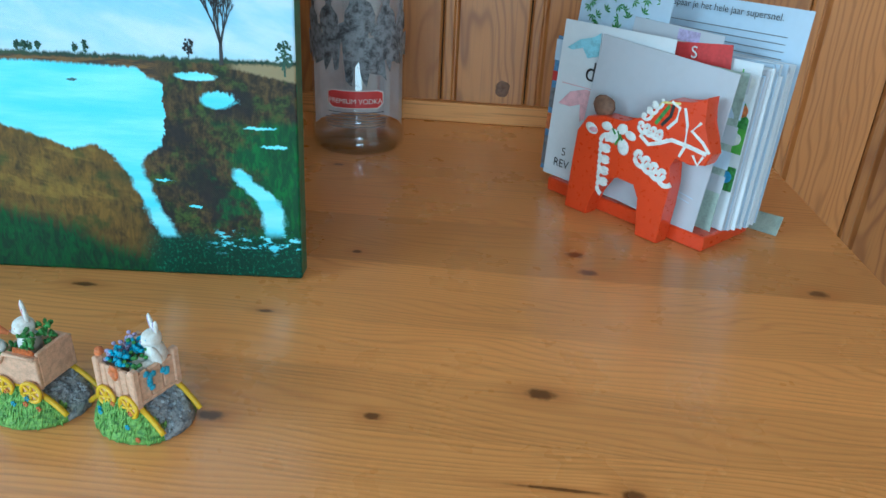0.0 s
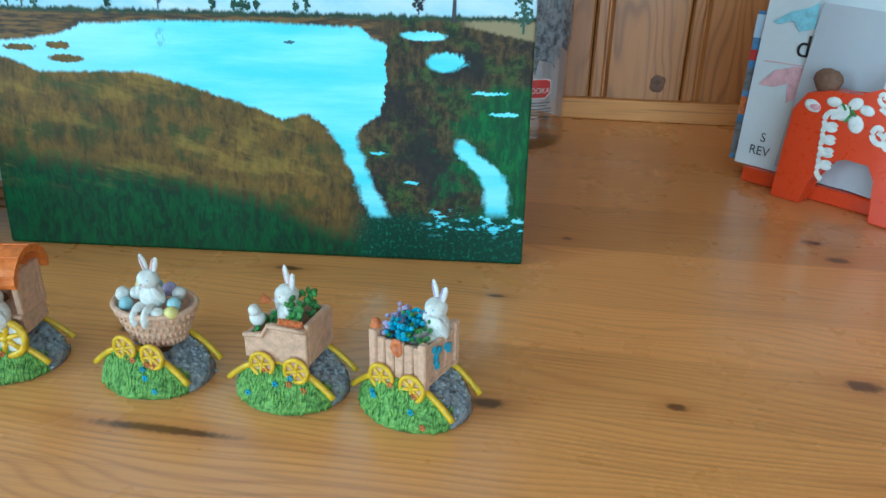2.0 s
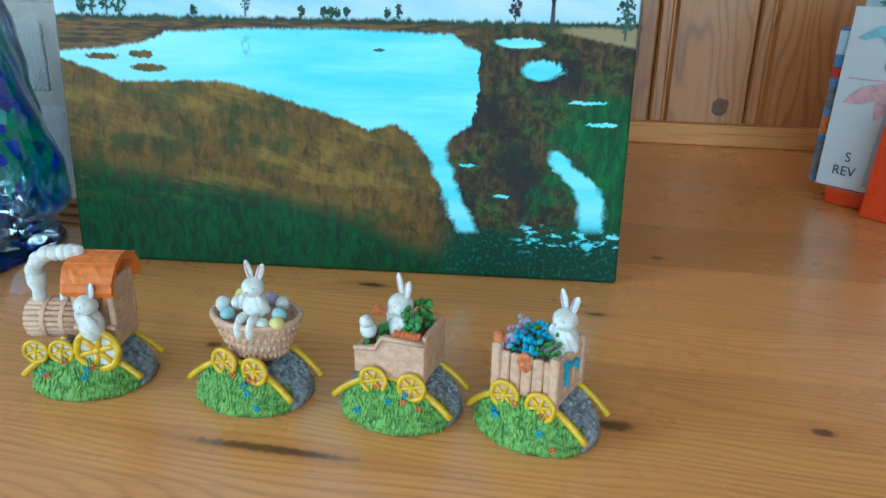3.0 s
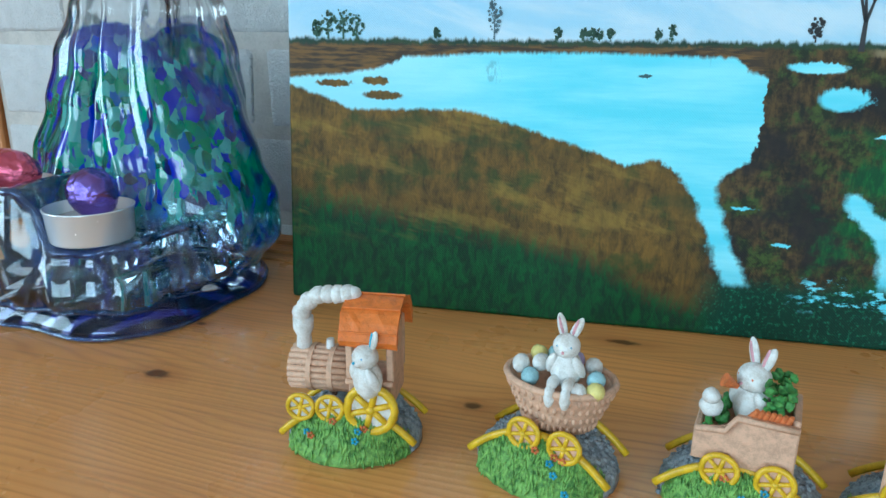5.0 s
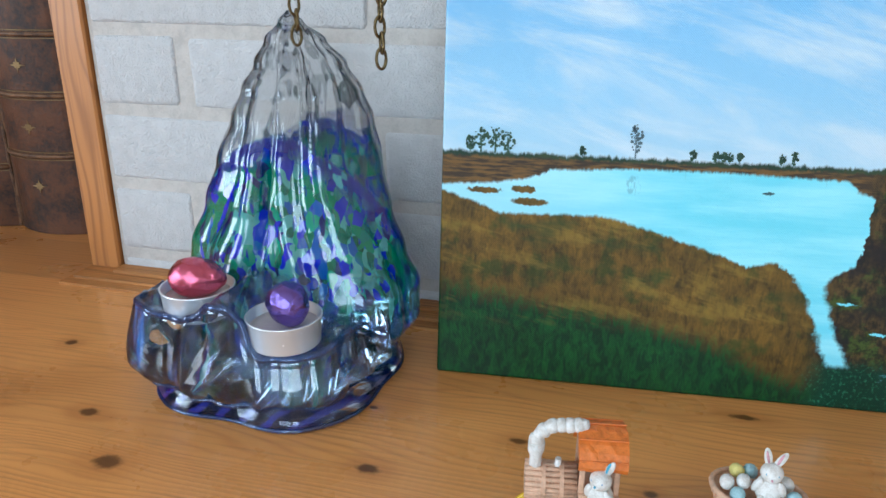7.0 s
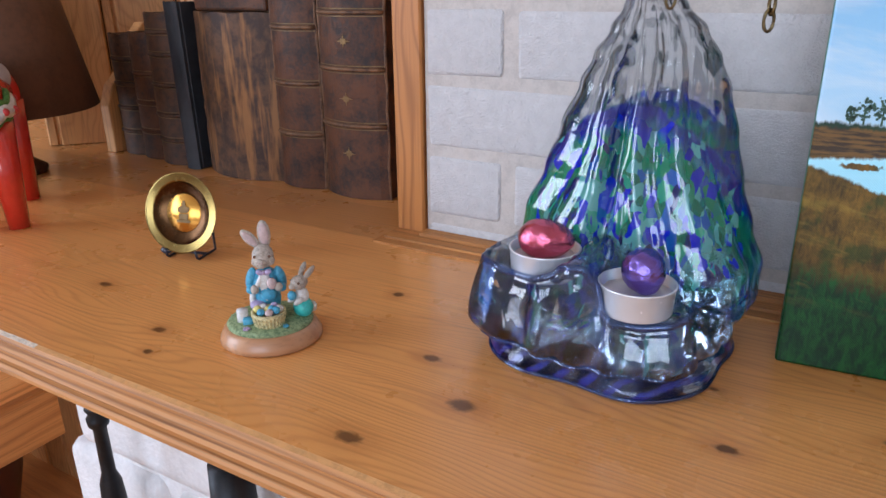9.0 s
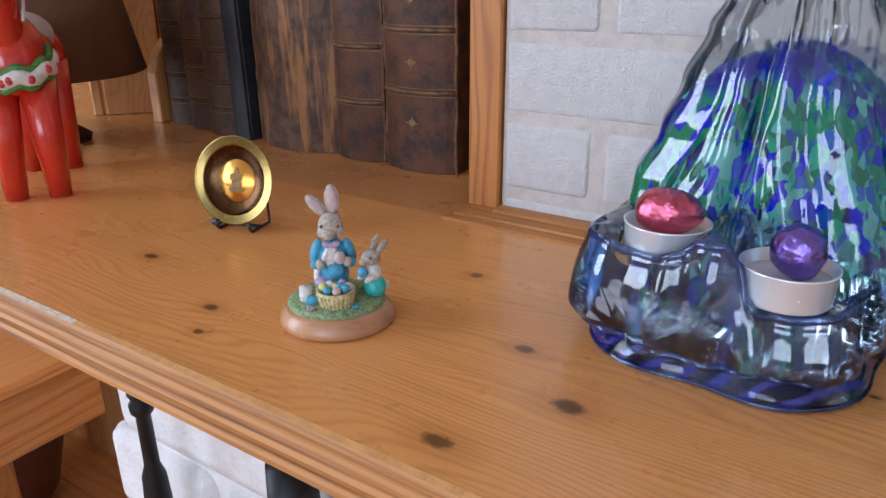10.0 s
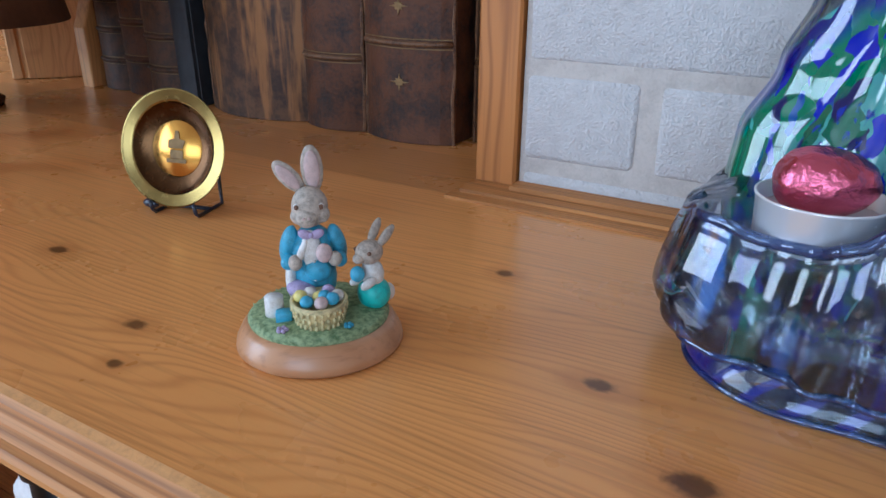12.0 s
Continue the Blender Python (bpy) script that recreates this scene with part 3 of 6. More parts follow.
    # open water
    water = g.mix(g.step(g.noise(g.join(g.math("MULTIPLY", p[0], 9.0), 0.0, g.math("MULTIPLY", p[2], 70.0)), 1.0, 4, 0.6), 0.35, 0.68), (0.22, 0.72, 0.86), (0.40, 0.86, 0.96))
    water = g.mix(g.math("MULTIPLY", g.step(u, 0.45, 0.05), 0.5), water, (0.58, 0.84, 0.95))
    lower = line([(0.0, 0.113), (0.06, 0.108), (0.112, 0.1015), (0.30, 0.103), (0.377, 0.097), (0.51, 0.0845), (0.555, 0.079), (0.60, 0.083), (0.63, 0.077), (0.69, 0.075), (0.735, 0.084), (0.744, 0.104), (0.75, 0.2)])
    upper = line([(0.0, 0.1165), (0.10, 0.119), (0.16, 0.122), (0.2, 0.1275), (0.35, 0.130), (0.5, 0.1305), (0.70, 0.129), (0.715, 0.124), (0.75, 0.120)])
    pond = both(above(v, lower), above(upper, v))
    river = both(above(v, 0.0255, 0.002), above(0.0785, v), above(u, across([(0.0, 0.75), (0.026, 0.712), (0.045, 0.687), (0.064, 0.662), (0.078, 0.63)]), 0.006), above(across([(0.0, 0.75), (0.026, 0.750), (0.048, 0.714), (0.070, 0.690), (0.078, 0.70)]), u, 0.006))
    creek = both(above(v, 0.029, 0.003), above(0.0715, v), above(u, across([(0.028, 0.93), (0.051, 0.917), (0.064, 0.868), (0.071, 0.872)]), 0.006), above(across([(0.028, 0.965), (0.036, 0.972), (0.052, 0.958), (0.065, 0.905), (0.0715, 0.885)]), u, 0.006))

    def pool(cu, cv, ru, rv):
        d = g.vec("LENGTH", g.join(g.math("DIVIDE", g.math("SUBTRACT", u, cu), ru), g.math("DIVIDE", g.math("SUBTRACT", v, cv), rv), 0.0))
        return g.step(g.math("MULTIPLY_ADD", jit2, 0.45, g.math("MULTIPLY_ADD", jit, 0.7, d)), 1.15, 0.82)

    wet = g.math("MAXIMUM", pond, g.math("MAXIMUM", river, creek))
    for k in ((0.811, 0.1255, 0.040, 0.0026), (0.848, 0.1122, 0.033, 0.0052), (0.925, 0.0965, 0.03, 0.0010), (0.955, 0.0855, 0.028, 0.0011), (0.73, 0.062, 0.018, 0.0008), (0.79, 0.046, 0.014, 0.0009)):
        wet = g.math("MAXIMUM", wet, pool(*k))
    wet = g.math("MAXIMUM", wet, both(g.step(u, 0.80, 0.84), g.step(g.math("SUBTRACT", 0.034, v), 0.0, 0.006), g.step(v, 0.014, 0.019), g.step(g.noise(g.join(g.math("MULTIPLY", p[0], 95.0), 0.0, g.math("MULTIPLY", p[2], 210.0)), 1.0, 4, 0.65), 0.53, 0.60)))
    for k in ((0.08, 0.1142, 0.030, 0.0018), (0.152, 0.1158, 0.022, 0.0020), (0.165, 0.1088, 0.034, 0.0022)):
        wet = g.math("MULTIPLY", wet, g.math("SUBTRACT", 1.0, pool(*k)))
    col = g.mix(wet, col, water)
    # reflections of the far trees and a boat
    ref = both(pond, g.step(g.noise(g.join(g.math("MULTIPLY", p[0], 170), 0.0, 0.0), 1.0, 3), 0.60, 0.68), above(v, 0.1265, 0.002), g.step(u, 0.4, 0.5))
    col = g.mix(g.math("MULTIPLY", ref, 0.6), col, (0.03, 0.10, 0.11))
    col = g.mix(g.math("MULTIPLY", g.math("MULTIPLY", pool(0.345, 0.1215, 0.012, 0.0055), 0.4), g.step(jit2, -0.05, 0.05)), col, (0.08, 0.28, 0.36))
    col = g.mix(pool(0.573, 0.1205, 0.011, 0.0008), col, (0.05, 0.11, 0.12))
    # the painted edges of the canvas go dark green
    weave = g.math("MULTIPLY", g.math("SINE", g.math("MULTIPLY", p[0], 5200.0)), g.math("SINE", g.math("MULTIPLY", p[2], 5200.0)))
    g.bump(g.math("ADD", g.math("MULTIPLY", weave, 0.25), g.math("ADD", g.math("MULTIPLY", streak, 0.6), g.noise(c, 160, 4))), 0.28, 0.0008)
    return g.done(col, 0.5, Specular_IOR_Level=0.3)


M_LANDSCAPE = landscape()
M_CANVAS_EDGE = painted("painted_canvas_edge", (0.03, 0.19, 0.11), 0.4, 0.5, 120, 0.4, 0.0006)
M_TREE_PAINT = painted("dark_tree_paint", (0.02, 0.018, 0.02), 0.5)
M_BUSH_PAINT = painted("green_tree_paint", (0.035, 0.10, 0.055), 0.5, 0.5, 300)
M_FAR_PAINT = painted("grey_far_tree_paint", (0.10, 0.16, 0.19), 0.5, 0.4, 300)

# ---- the room ----
Z = 1.0  # top of the mantel shelf


def wall_block(name, label, lo, hi, mat):
    ob = part(name, box(bmesh.new(), lo, hi), mat)
    return tagged(ob, label, "wall", kind="structure")


floor_ob = tagged(part("floor", box(bmesh.new(), (-2.7, -3.3, -0.12), (2.3, 0.95, -0.004)), M_DARK_GAP), "warm brown pine board floor of the room", "floor", kind="structure")
tagged(part("ceiling", box(bmesh.new(), (-2.7, -3.3, 2.42), (2.3, 0.95, 2.5)), M_PLASTER), "plain white plaster ceiling of the room", "ceiling", kind="structure")
wall_north = wall_block("wall_north", "pine panelled wall with upright tongue and groove boards", (-2.7, 0.845, 0), (2.3, 0.95, 2.42), M_DARK_GAP)
wall_block("wall_east", "plain white plaster wall of the room", (2.2, -3.2, 0), (2.3, 0.845, 2.42), M_PLASTER)


def wall_with_window(name, label, horizontal, at, lo, hi, w0, w1, z0, z1):
    """A wall of four blocks round a window opening; horizontal: it runs along x."""
    bm = bmesh.new()
    for a, b, c, d in ((lo, w0, 0, 2.42), (w1, hi, 0, 2.42), (w0, w1, 0, z0), (w0, w1, z1, 2.42)):
        if horizontal:
            box(bm, (a, at - 0.1, c), (b, at, d))
        else:
            box(bm, (at - 0.1, a, c), (at, b, d))
    return tagged(part(name, bm, M_PLASTER), label, "wall", kind="structure")


wall_with_window("wall_west", "white plaster wall with a window opening", False, -2.6, -3.2, 0.845, -2.05, -0.45, 0.95, 2.3)
wall_with_window("wall_south", "white plaster wall with a wide window opening", True, -3.2, -2.7, 2.3, -1.0, 1.4, 0.95, 2.3)

# the mantel shelf: planks glued edge to edge, with a moulded front
shelf = thing("mantel_shelf", "long lacquered knotty pine mantel shelf with a moulded worn front edge", "shelf", kind="structure")
X0, X1 = -1.95, 0.30
cuts = [0.2125, 0.300, 0.348, 0.394, 0.470, 0.548, 0.640, 0.735, 0.8445]
for a, b in zip(cuts, cuts[1:]):
    part("plank", box(bmesh.new(), (X0, a, Z - 0.021), (X1, b, Z)), M_SHELF, shelf)
prof = [(0.2125, 1.0), (0.2085, 0.9985), (0.2065, 0.995), (0.2085, 0.992), (0.2055, 0.9895), (0.2035, 0.9865), (0.2050, 0.9845), (0.2025, 0.9825), (0.2010, 0.979), (0.2025, 0.9775), (0.1985, 0.976), (0.1965, 0.973), (0.1965, 0.969), (0.1985, 0.966), (0.2125, 0.966)]
bm = bmesh.new()
prof = [(0.2125 - 0.8 * (0.2125 - y), 1.0 - 0.62 * (1.0 - z)) for y, z in prof]
rows = []
for k in range(61):
    x = X0 + (X1 - X0) * k / 60
    rows.append([bm.verts.new((x, y + 0.0004 * noise.noise(Vector((x * 14, i, 0))), z + (0.0005 * noise.noise(Vector((x * 30, i, 5))) if 0 < i < 3 else 0))) for i, (y, z) in enumerate(prof)])
for p, q in zip(rows, rows[1:]):
    for i in range(len(prof) - 1):
        bm.faces.new((p[i], p[i + 1], q[i + 1], q[i])).material_index = 0 if i > 0 else (1 if p[0].co.x < -0.82 else 2)
bm.faces.new(rows[0]), bm.faces.new(rows[-1][::-1])
part("moulding", bm, [M_MOULD, M_WORN, M_EDGE], shelf, "grooved pine moulding with a worn bare edge")

# stepped ledge at the foot of the brick chimney breast, and the trim along the panelled wall
bm = bmesh.new()
slab(bm, [(-0.716, 1.0), (-0.198, 1.0), (-0.198, 1.0016), (-0.716, 1.0016)], 0.4635, 0.5)
slab(bm, [(-0.712, 1.0), (-0.204, 1.0), (-0.204, 1.0036), (-0.711, 1.0036)], 0.4740, 0.5)
slab(bm, [(-0.684, 1.0), (-0.208, 1.0), (-0.208, 1.0062), (-0.684, 1.0062)], 0.4865, 0.5)
tagged(part("ledge_trim", bm, M_MOULD), "stepped pine moulding along the foot of the brick", "trim", kind="structure")
bm = bmesh.new()
slab(bm, [(-0.2, 1.0), (0.2995, 1.0), (0.2995, 1.022), (-0.2, 1.022)], 0.825, 0.8445, bevel=0.002)
tagged(part("wall_trim", bm, M_MOULD), "pine trim where the shelf meets the panelled wall", "trim", kind="structure")


def board_mesh(width, height, mat):
    """An upright board with rounded edges and a bead along one side."""
    bm = bmesh.new()
    w = width
    pr = [(0.0008, 0.012), (0.0008, 0.004), (0.0030, 0.0015), (0.0115, 0.0015), (0.0135, 0.0045), (0.0150, 0.0045), (0.0185, 0.0), (w - 0.003, 0.0), (w - 0.0008, 0.003), (w - 0.0008, 0.012)]
    lo = [bm.verts.new((x, y, 0)) for x, y in pr]
    hi = [bm.verts.new((x, y, height)) for x, y in pr]
    for i in range(len(pr)):
        j = (i + 1) % len(pr)
        bm.faces.new((lo[i], lo[j], hi[j], hi[i]))
    bm.faces.new(lo[::-1]), bm.faces.new(hi)
    bmesh.ops.recalc_face_normals(bm, faces=bm.faces)
    me = bpy.data.meshes.new("board")
    bm.to_mesh(me)
    bm.free()
    me.materials.append(mat)
    return me


BOARD, BOARD_PALE = board_mesh(0.094, 2.42, M_PINE_Z), board_mesh(0.094, 2.42, M_PINE_PALE)


def boards(parent, x0, x1, m, mesh=BOARD):
    x = x0
    while x < x1:
        ob = new("board", mesh)
        ob.parent = parent
        ob.matrix_basis = m @ Matrix.Translation((x, 0, 0))
        x += 0.094


boards(wall_north, -0.230, 2.2, pose(0, 0.835, 0))
boards(wall_north, -2.58, -0.70, pose(0, 0.835, 0), BOARD_PALE)
wall_knot = part("knot", jitter(ball(bmesh.new(), (0.027, 0.8352, 1.0385), (0.0085, 0.0009, 0.0095)), 0.001, 200), M_TAN_DARK, wall_north)
# short panelled return at the end of the book niche
wall_niche = tagged(part("wall_niche", box(bmesh.new(), (0.0, 0.013, 0.0), (0.19, 0.022, 1.415)), M_DARK_GAP, m=pose(-1.33, 0.56, Z + 0.001, 0, 0, 50)), "short pine panelled return beside the book niche", "wall", kind="structure")
boards(wall_niche, 0.0, 0.15, Matrix.Diagonal((1, 1, 0.58, 1)), BOARD_PALE)

# the chimney breast: painted bricks in beige mortar
chimney = tagged(part("wall_chimney", box(bmesh.new(), (-0.684, 0.5011, 1.0), (-0.2, 0.834, 2.42)), M_MORTAR), "white painted brick chimney breast with beige mortar joints", "wall", kind="structure")
post = tagged(part("niche_post", box(bmesh.new(), (-0.713, 0.497, Z), (-0.6855, 0.60, 2.42), bevel=0.0015), M_PINE_Z), "upright pine post between the books and the brick", "post", kind="structure")

# whitewashed masonry of the fireplace under the shelf
hearth = tagged(part("wall_fireplace", box(bmesh.new(), (-0.825, 0.2580, 0), (0.15, 0.834, 0.9785)), M_STONE), "whitewashed rough masonry of the fireplace below the shelf", "wall", kind="structure")

# ---- landscape painting ----
LEAN = 5.0
pic = thing("landscape_painting", "unframed canvas painting of a pond in brown and green marshland", "painting", pose(-0.395, 0.411, Z + 0.0005, 0, 0, math.degrees(math.atan2(0.026, 0.307))) @ pose(0, 0, 0, -LEAN))
PW, PH, PD = 0.308, 0.24, 0.018
bm = bmesh.new()
box(bm, (0, 0, 0), (PW, PD, PH), bevel=0.0016, seg=3, mi=1)
bm.faces.ensure_lookup_table()
for f in bm.faces:
    if f.normal.y < -0.5 or (f.normal.z > 0.5):
        f.material_index = 0
part("canvas", bm, [M_LANDSCAPE, M_CANVAS_EDGE], pic, smooth=False)


def branch(bm, x, z, ang, length, width, depth, rng):
    x2, z2 = x + length * math.sin(ang), z + length * math.cos(ang)
    px, pz = math.cos(ang) * width / 2, -math.sin(ang) * width / 2
    k = 0.72
    vs = [(x - px, z - pz), (x + px, z + pz), (x2 + k * px, z2 + k * pz), (x2 - k * px, z2 - k * pz)]
    bm.faces.new([bm.verts.new((a, -0.0003, b)) for a, b in vs])
    if depth:
        for s in (-1, 1, rng.choice((-1.6, 0.2, 1.6))):
            branch(bm, x2, z2, 0.75 * ang + s * rng.uniform(0.07, 0.25), length * rng.uniform(0.62, 0.86), width * 0.62, depth - 1, rng)


rng = random.Random(4)
bm = bmesh.new()
branch(bm, 0.2650, 0.1325, 0.02, 0.0120, 0.0024, 5, rng)
part("painted_bare_tree", bm, M_TREE_PAINT, pic)


def painted_bush(name, x, z, w, h, n, mat, seed):
    rg, bm = random.Random(seed), bmesh.new()
    branch(bm, x, z, 0.0, h * 0.4, w * 0.12, 1, rg)
    for _ in range(n):
        a, r = rg.uniform(0, 6.28), math.sqrt(rg.random())
        cx, cz, s = x + math.cos(a) * r * w / 2, z + h * 0.58 + math.sin(a) * r * h * 0.42, rg.uniform(0.0004, 0.0011)
        bm.faces.new([bm.verts.new((cx + s * math.cos(t + a) * rg.uniform(0.6, 1.2), -0.00035, cz + s * math.sin(t + a))) for t in (0, 1.2, 2.5, 3.7, 5.0)])
    part(name, bm, mat, pic)


painted_bush("painted_tree", 0.3015, 0.1275, 0.010, 0.0205, 90, M_BUSH_PAINT, 1)
painted_bush("painted_far_tree", 0.1060, 0.1360, 0.0065, 0.0190, 45, M_FAR_PAINT, 2)
painted_bush("painted_tree", 0.2465, 0.1360, 0.0060, 0.0105, 40, M_TREE_PAINT, 3)
for k, (x, w, h) in enumerate(((0.016, 0.005, 0.009), (0.022, 0.008, 0.014), (0.030, 0.009, 0.015), (0.037, 0.008, 0.012), (0.078, 0.003, 0.006), (0.136, 0.003, 0.006), (0.148, 0.003, 0.006), (0.1515, 0.003, 0.006), (0.155, 0.003, 0.006), (0.160, 0.003, 0.0065), (0.181, 0.004, 0.006), (0.187, 0.004, 0.0075))):
    painted_bush("painted_tree", x, 0.1355, w, h, 22 if w < 0.005 else 45, M_BUSH_PAINT, 10 + k)

# ---- sculpted glass tealight holder ----
VC = Vector((-0.487, 0.398, Z))
holder = thing("glass_tealight_holder", "tall sculpted art glass tealight holder, clear peak over blue and green", "tealight holder", Matrix.Translation(VC))


def lerp_table(tab, z):
    if z <= tab[0][0]:
        return tab[0][1]
    for (a, va), (b, vb) in zip(tab, tab[1:]):
        if z <= b:
            t = (z - a) / (b - a)
            return va + (vb - va) * t * t * (3 - 2 * t)
    return tab[-1][1]


def drape(a, n, sharp=1.0):
    """Rounded ridges with narrow valleys between, about zero."""
    return abs(math.sin(n * a / 2)) ** sharp - 0.64


# half widths of the peak to either side of its axis, over the height
WEST = [(0.012, 0.062), (0.030, 0.068), (0.050, 0.070), (0.074, 0.068), (0.100, 0.058), (0.125, 0.050), (0.150, 0.041), (0.165, 0.033), (0.180, 0.023), (0.193, 0.015), (0.203, 0.006), (0.209, 0.0)]
EAST = [(0.012, 0.060), (0.030, 0.072), (0.050, 0.070), (0.074, 0.062), (0.100, 0.055), (0.125, 0.050), (0.150, 0.044), (0.165, 0.039), (0.180, 0.031), (0.193, 0.020), (0.203, 0.008), (0.209, 0.0)]
PEAK = 0.209


def peak_mesh():
    """The draped mountain of glass, leaning slightly back."""
    bm, grid, seg, rings = bmesh.new(), [], 160, 90
    for i in range(rings):
        z = 0.012 + (PEAK - 0.012) * (1 - (1 - i / rings) ** 1.25)
        cy, cx = 0.012 + 0.018 * z / PEAK, 0.004 - 0.006 * max(0.0, (z - 0.15) / 0.06)
        ring = []
        for k in range(seg):
            th = 2 * math.pi * k / seg
            c, sn = math.cos(th), math.sin(th)
            ax = lerp_table(EAST if c > 0 else WEST, z)
            by = ax * (0.72 if sn > 0 else 0.62) + 0.002
            r = 1.0 / ((abs(c) / max(ax, 1e-5)) ** 2.2 + (abs(sn) / max(by, 1e-5)) ** 2.2) ** (1 / 2.2)
            tw = th + 1.1 * (z - 0.1) + 0.30 * noise.noise(Vector((c * 1.3, sn * 1.3, z * 11)))
            f = 0.15 * drape(tw + 0.35, 9, 0.8) + 0.05 * drape(tw + 1.2, 19) + 0.10 * noise.noise(Vector((1.7 * c, 1.7 * sn, z * 17 + 3)))
            # the deep fold that runs down between the two cups
            f -= 0.22 * math.exp(-((th - 4.50 - 1.2 * (z - 0.1)) / 0.10) ** 2)
            f *= min(1.0, 0.45 + (z - 0.012) / 0.07) * min(1.0, (PEAK - z) / 0.02 + 0.25)
            side = abs(c) ** 2
            r *= 1 + f * (1 - 0.45 * side)
            ring.append(bm.verts.new((cx + r * c, cy + r * sn, z)))
        grid.append(ring)
    for p, q in zip(grid, grid[1:]):
        for k in range(seg):
            bm.faces.new((p[k], p[(k + 1) % seg], q[(k + 1) % seg], q[k]))
    tip = bm.verts.new((-0.002, 0.030, PEAK))
    for k in range(seg):
        bm.faces.new((grid[-1][k], grid[-1][(k + 1) % seg], tip))
    bm.faces.new(grid[0][::-1])
    return bm


# height of the wavy ledge top, over x
LEDGE = [(-0.076, 0.040), (-0.069, 0.054), (-0.060, 0.0605), (-0.050, 0.0605), (-0.038, 0.0580), (-0.026, 0.0585), (-0.015, 0.0635), (-0.005, 0.0710), (0.003, 0.0715), (0.009, 0.0640), (0.014, 0.0500), (0.020, 0.0440), (0.034, 0.0435), (0.046, 0.0460), (0.056, 0.0490), (0.070, 0.0440)]
CUPS = [(-0.0275, -0.0465, 0.0525), (0.0270, -0.0540, 0.0450)]


def ledge_radius(th):
    c, sn = math.cos(th), math.sin(th)
    ax, by, e = (0.062 if c > 0 else 0.0725), (0.0580 if sn < 0 else 0.040), 3.0
    r = 1.0 / ((abs(c) / ax) ** e + (abs(sn) / by) ** e) ** (1 / e)
    return r * (1 + 0.028 * math.sin(15 * th + 1.5 * math.sin(4 * th)) + 0.010 * math.sin(29 * th) + 0.020 * math.sin(7 * th + 1) + 0.022 * math.sin(3 * th - 0.6))


def ledge_top(x, y):
    h = lerp_table(LEDGE, x)
    for cx, cy, cz in CUPS:
        d = math.hypot(x - cx, y - cy)
        t = min(max((d - 0.0185) / 0.005, 0.0), 1.0)
        h = cz * (1 - t) + h * t
    return h


def ledge_mesh():
    bm, seg, ey = bmesh.new(), 176, -0.014
    rows = []
    for i in range(30):
        ring = []
        for k in range(seg):
            th = 2 * math.pi * k / seg
            R0 = ledge_radius(th)
            ox, oy = R0 * math.cos(th), ey + R0 * math.sin(th)
            hr = lerp_table(LEDGE, ox * 0.93)
            if i < 14:
                d = 0.0065 * (1 - math.cos(math.pi / 2 * (13 - i) / 13)) if i > 5 else 0.0065 + (R0 - 0.0065) * (6 - i) / 6.2
                rho = 1 - d / R0
                x, y = ox * rho, ey + (oy - ey) * rho
                drop = 0.0065 - math.sqrt(max(0.0, 0.0065 ** 2 - max(0.0, 0.0065 - d) ** 2))
                z = (ledge_top(x, y) if d > 0.006 else hr) - drop
            else:
                t = (i - 13) / 16
                z = (hr - 0.0065) * (1 - t) + 0.0128 * t
                inset = 1 + 0.085 * math.sin(math.pi / 2 * min(t * 1.35, 1)) - 0.11 * max(0.0, (t - 0.72) / 0.28) ** 2
                x, y = ox * inset, ey + (oy - ey) * inset
            ring.append(bm.verts.new((x, y, z)))
        rows.append(ring)
    for p, q in zip(rows, rows[1:]):
        for k in range(seg):
            bm.faces.new((p[k], q[k], q[(k + 1) % seg], p[(k + 1) % seg]))
    bm.faces.new(rows[0]), bm.faces.new(rows[-1][::-1])
    return bm


part("glass_peak", peak_mesh(), M_FRIT, holder, "clear draped glass flecked with cobalt, green and aqua", smooth=True)
part("glass_ledge", ledge_mesh(), M_LEDGE, holder, "clear wavy glass ledge with blue wisps", smooth=True)


def foot_radius(th):
    c, sn = math.cos(th), math.sin(th)
    ax, by, e = (0.067 if c > 0 else 0.0635), (0.0715 if sn < 0 else 0.060), 3.4
    r = 1.0 / ((abs(c) / ax) ** e + (abs(sn) / by) ** e) ** (1 / e)
    return r * (1 + 0.014 * math.sin(9 * th) + 0.018 * math.sin(5 * th + 1))


bm = bmesh.new()
rows = []
for rho, z in ((0.97, 0.0003), (1.0, 0.0022), (0.995, 0.0050), (0.955, 0.0095), (0.925, 0.0126)):
    rows.append([bm.verts.new((rho * foot_radius(2 * math.pi * k / 120) * math.cos(2 * math.pi * k / 120), rho * foot_radius(2 * math.pi * k / 120) * math.sin(2 * math.pi * k / 120), z)) for k in range(120)])
for p, q in zip(rows, rows[1:]):
    for k in range(120):
        bm.faces.new((p[k], p[(k + 1) % 120], q[(k + 1) % 120], q[k]))
bm.faces.new(rows[0][::-1])
part("glass_foot", bm, M_FOOT, holder, "foot with diagonal cobalt blue stripes", smooth=True)
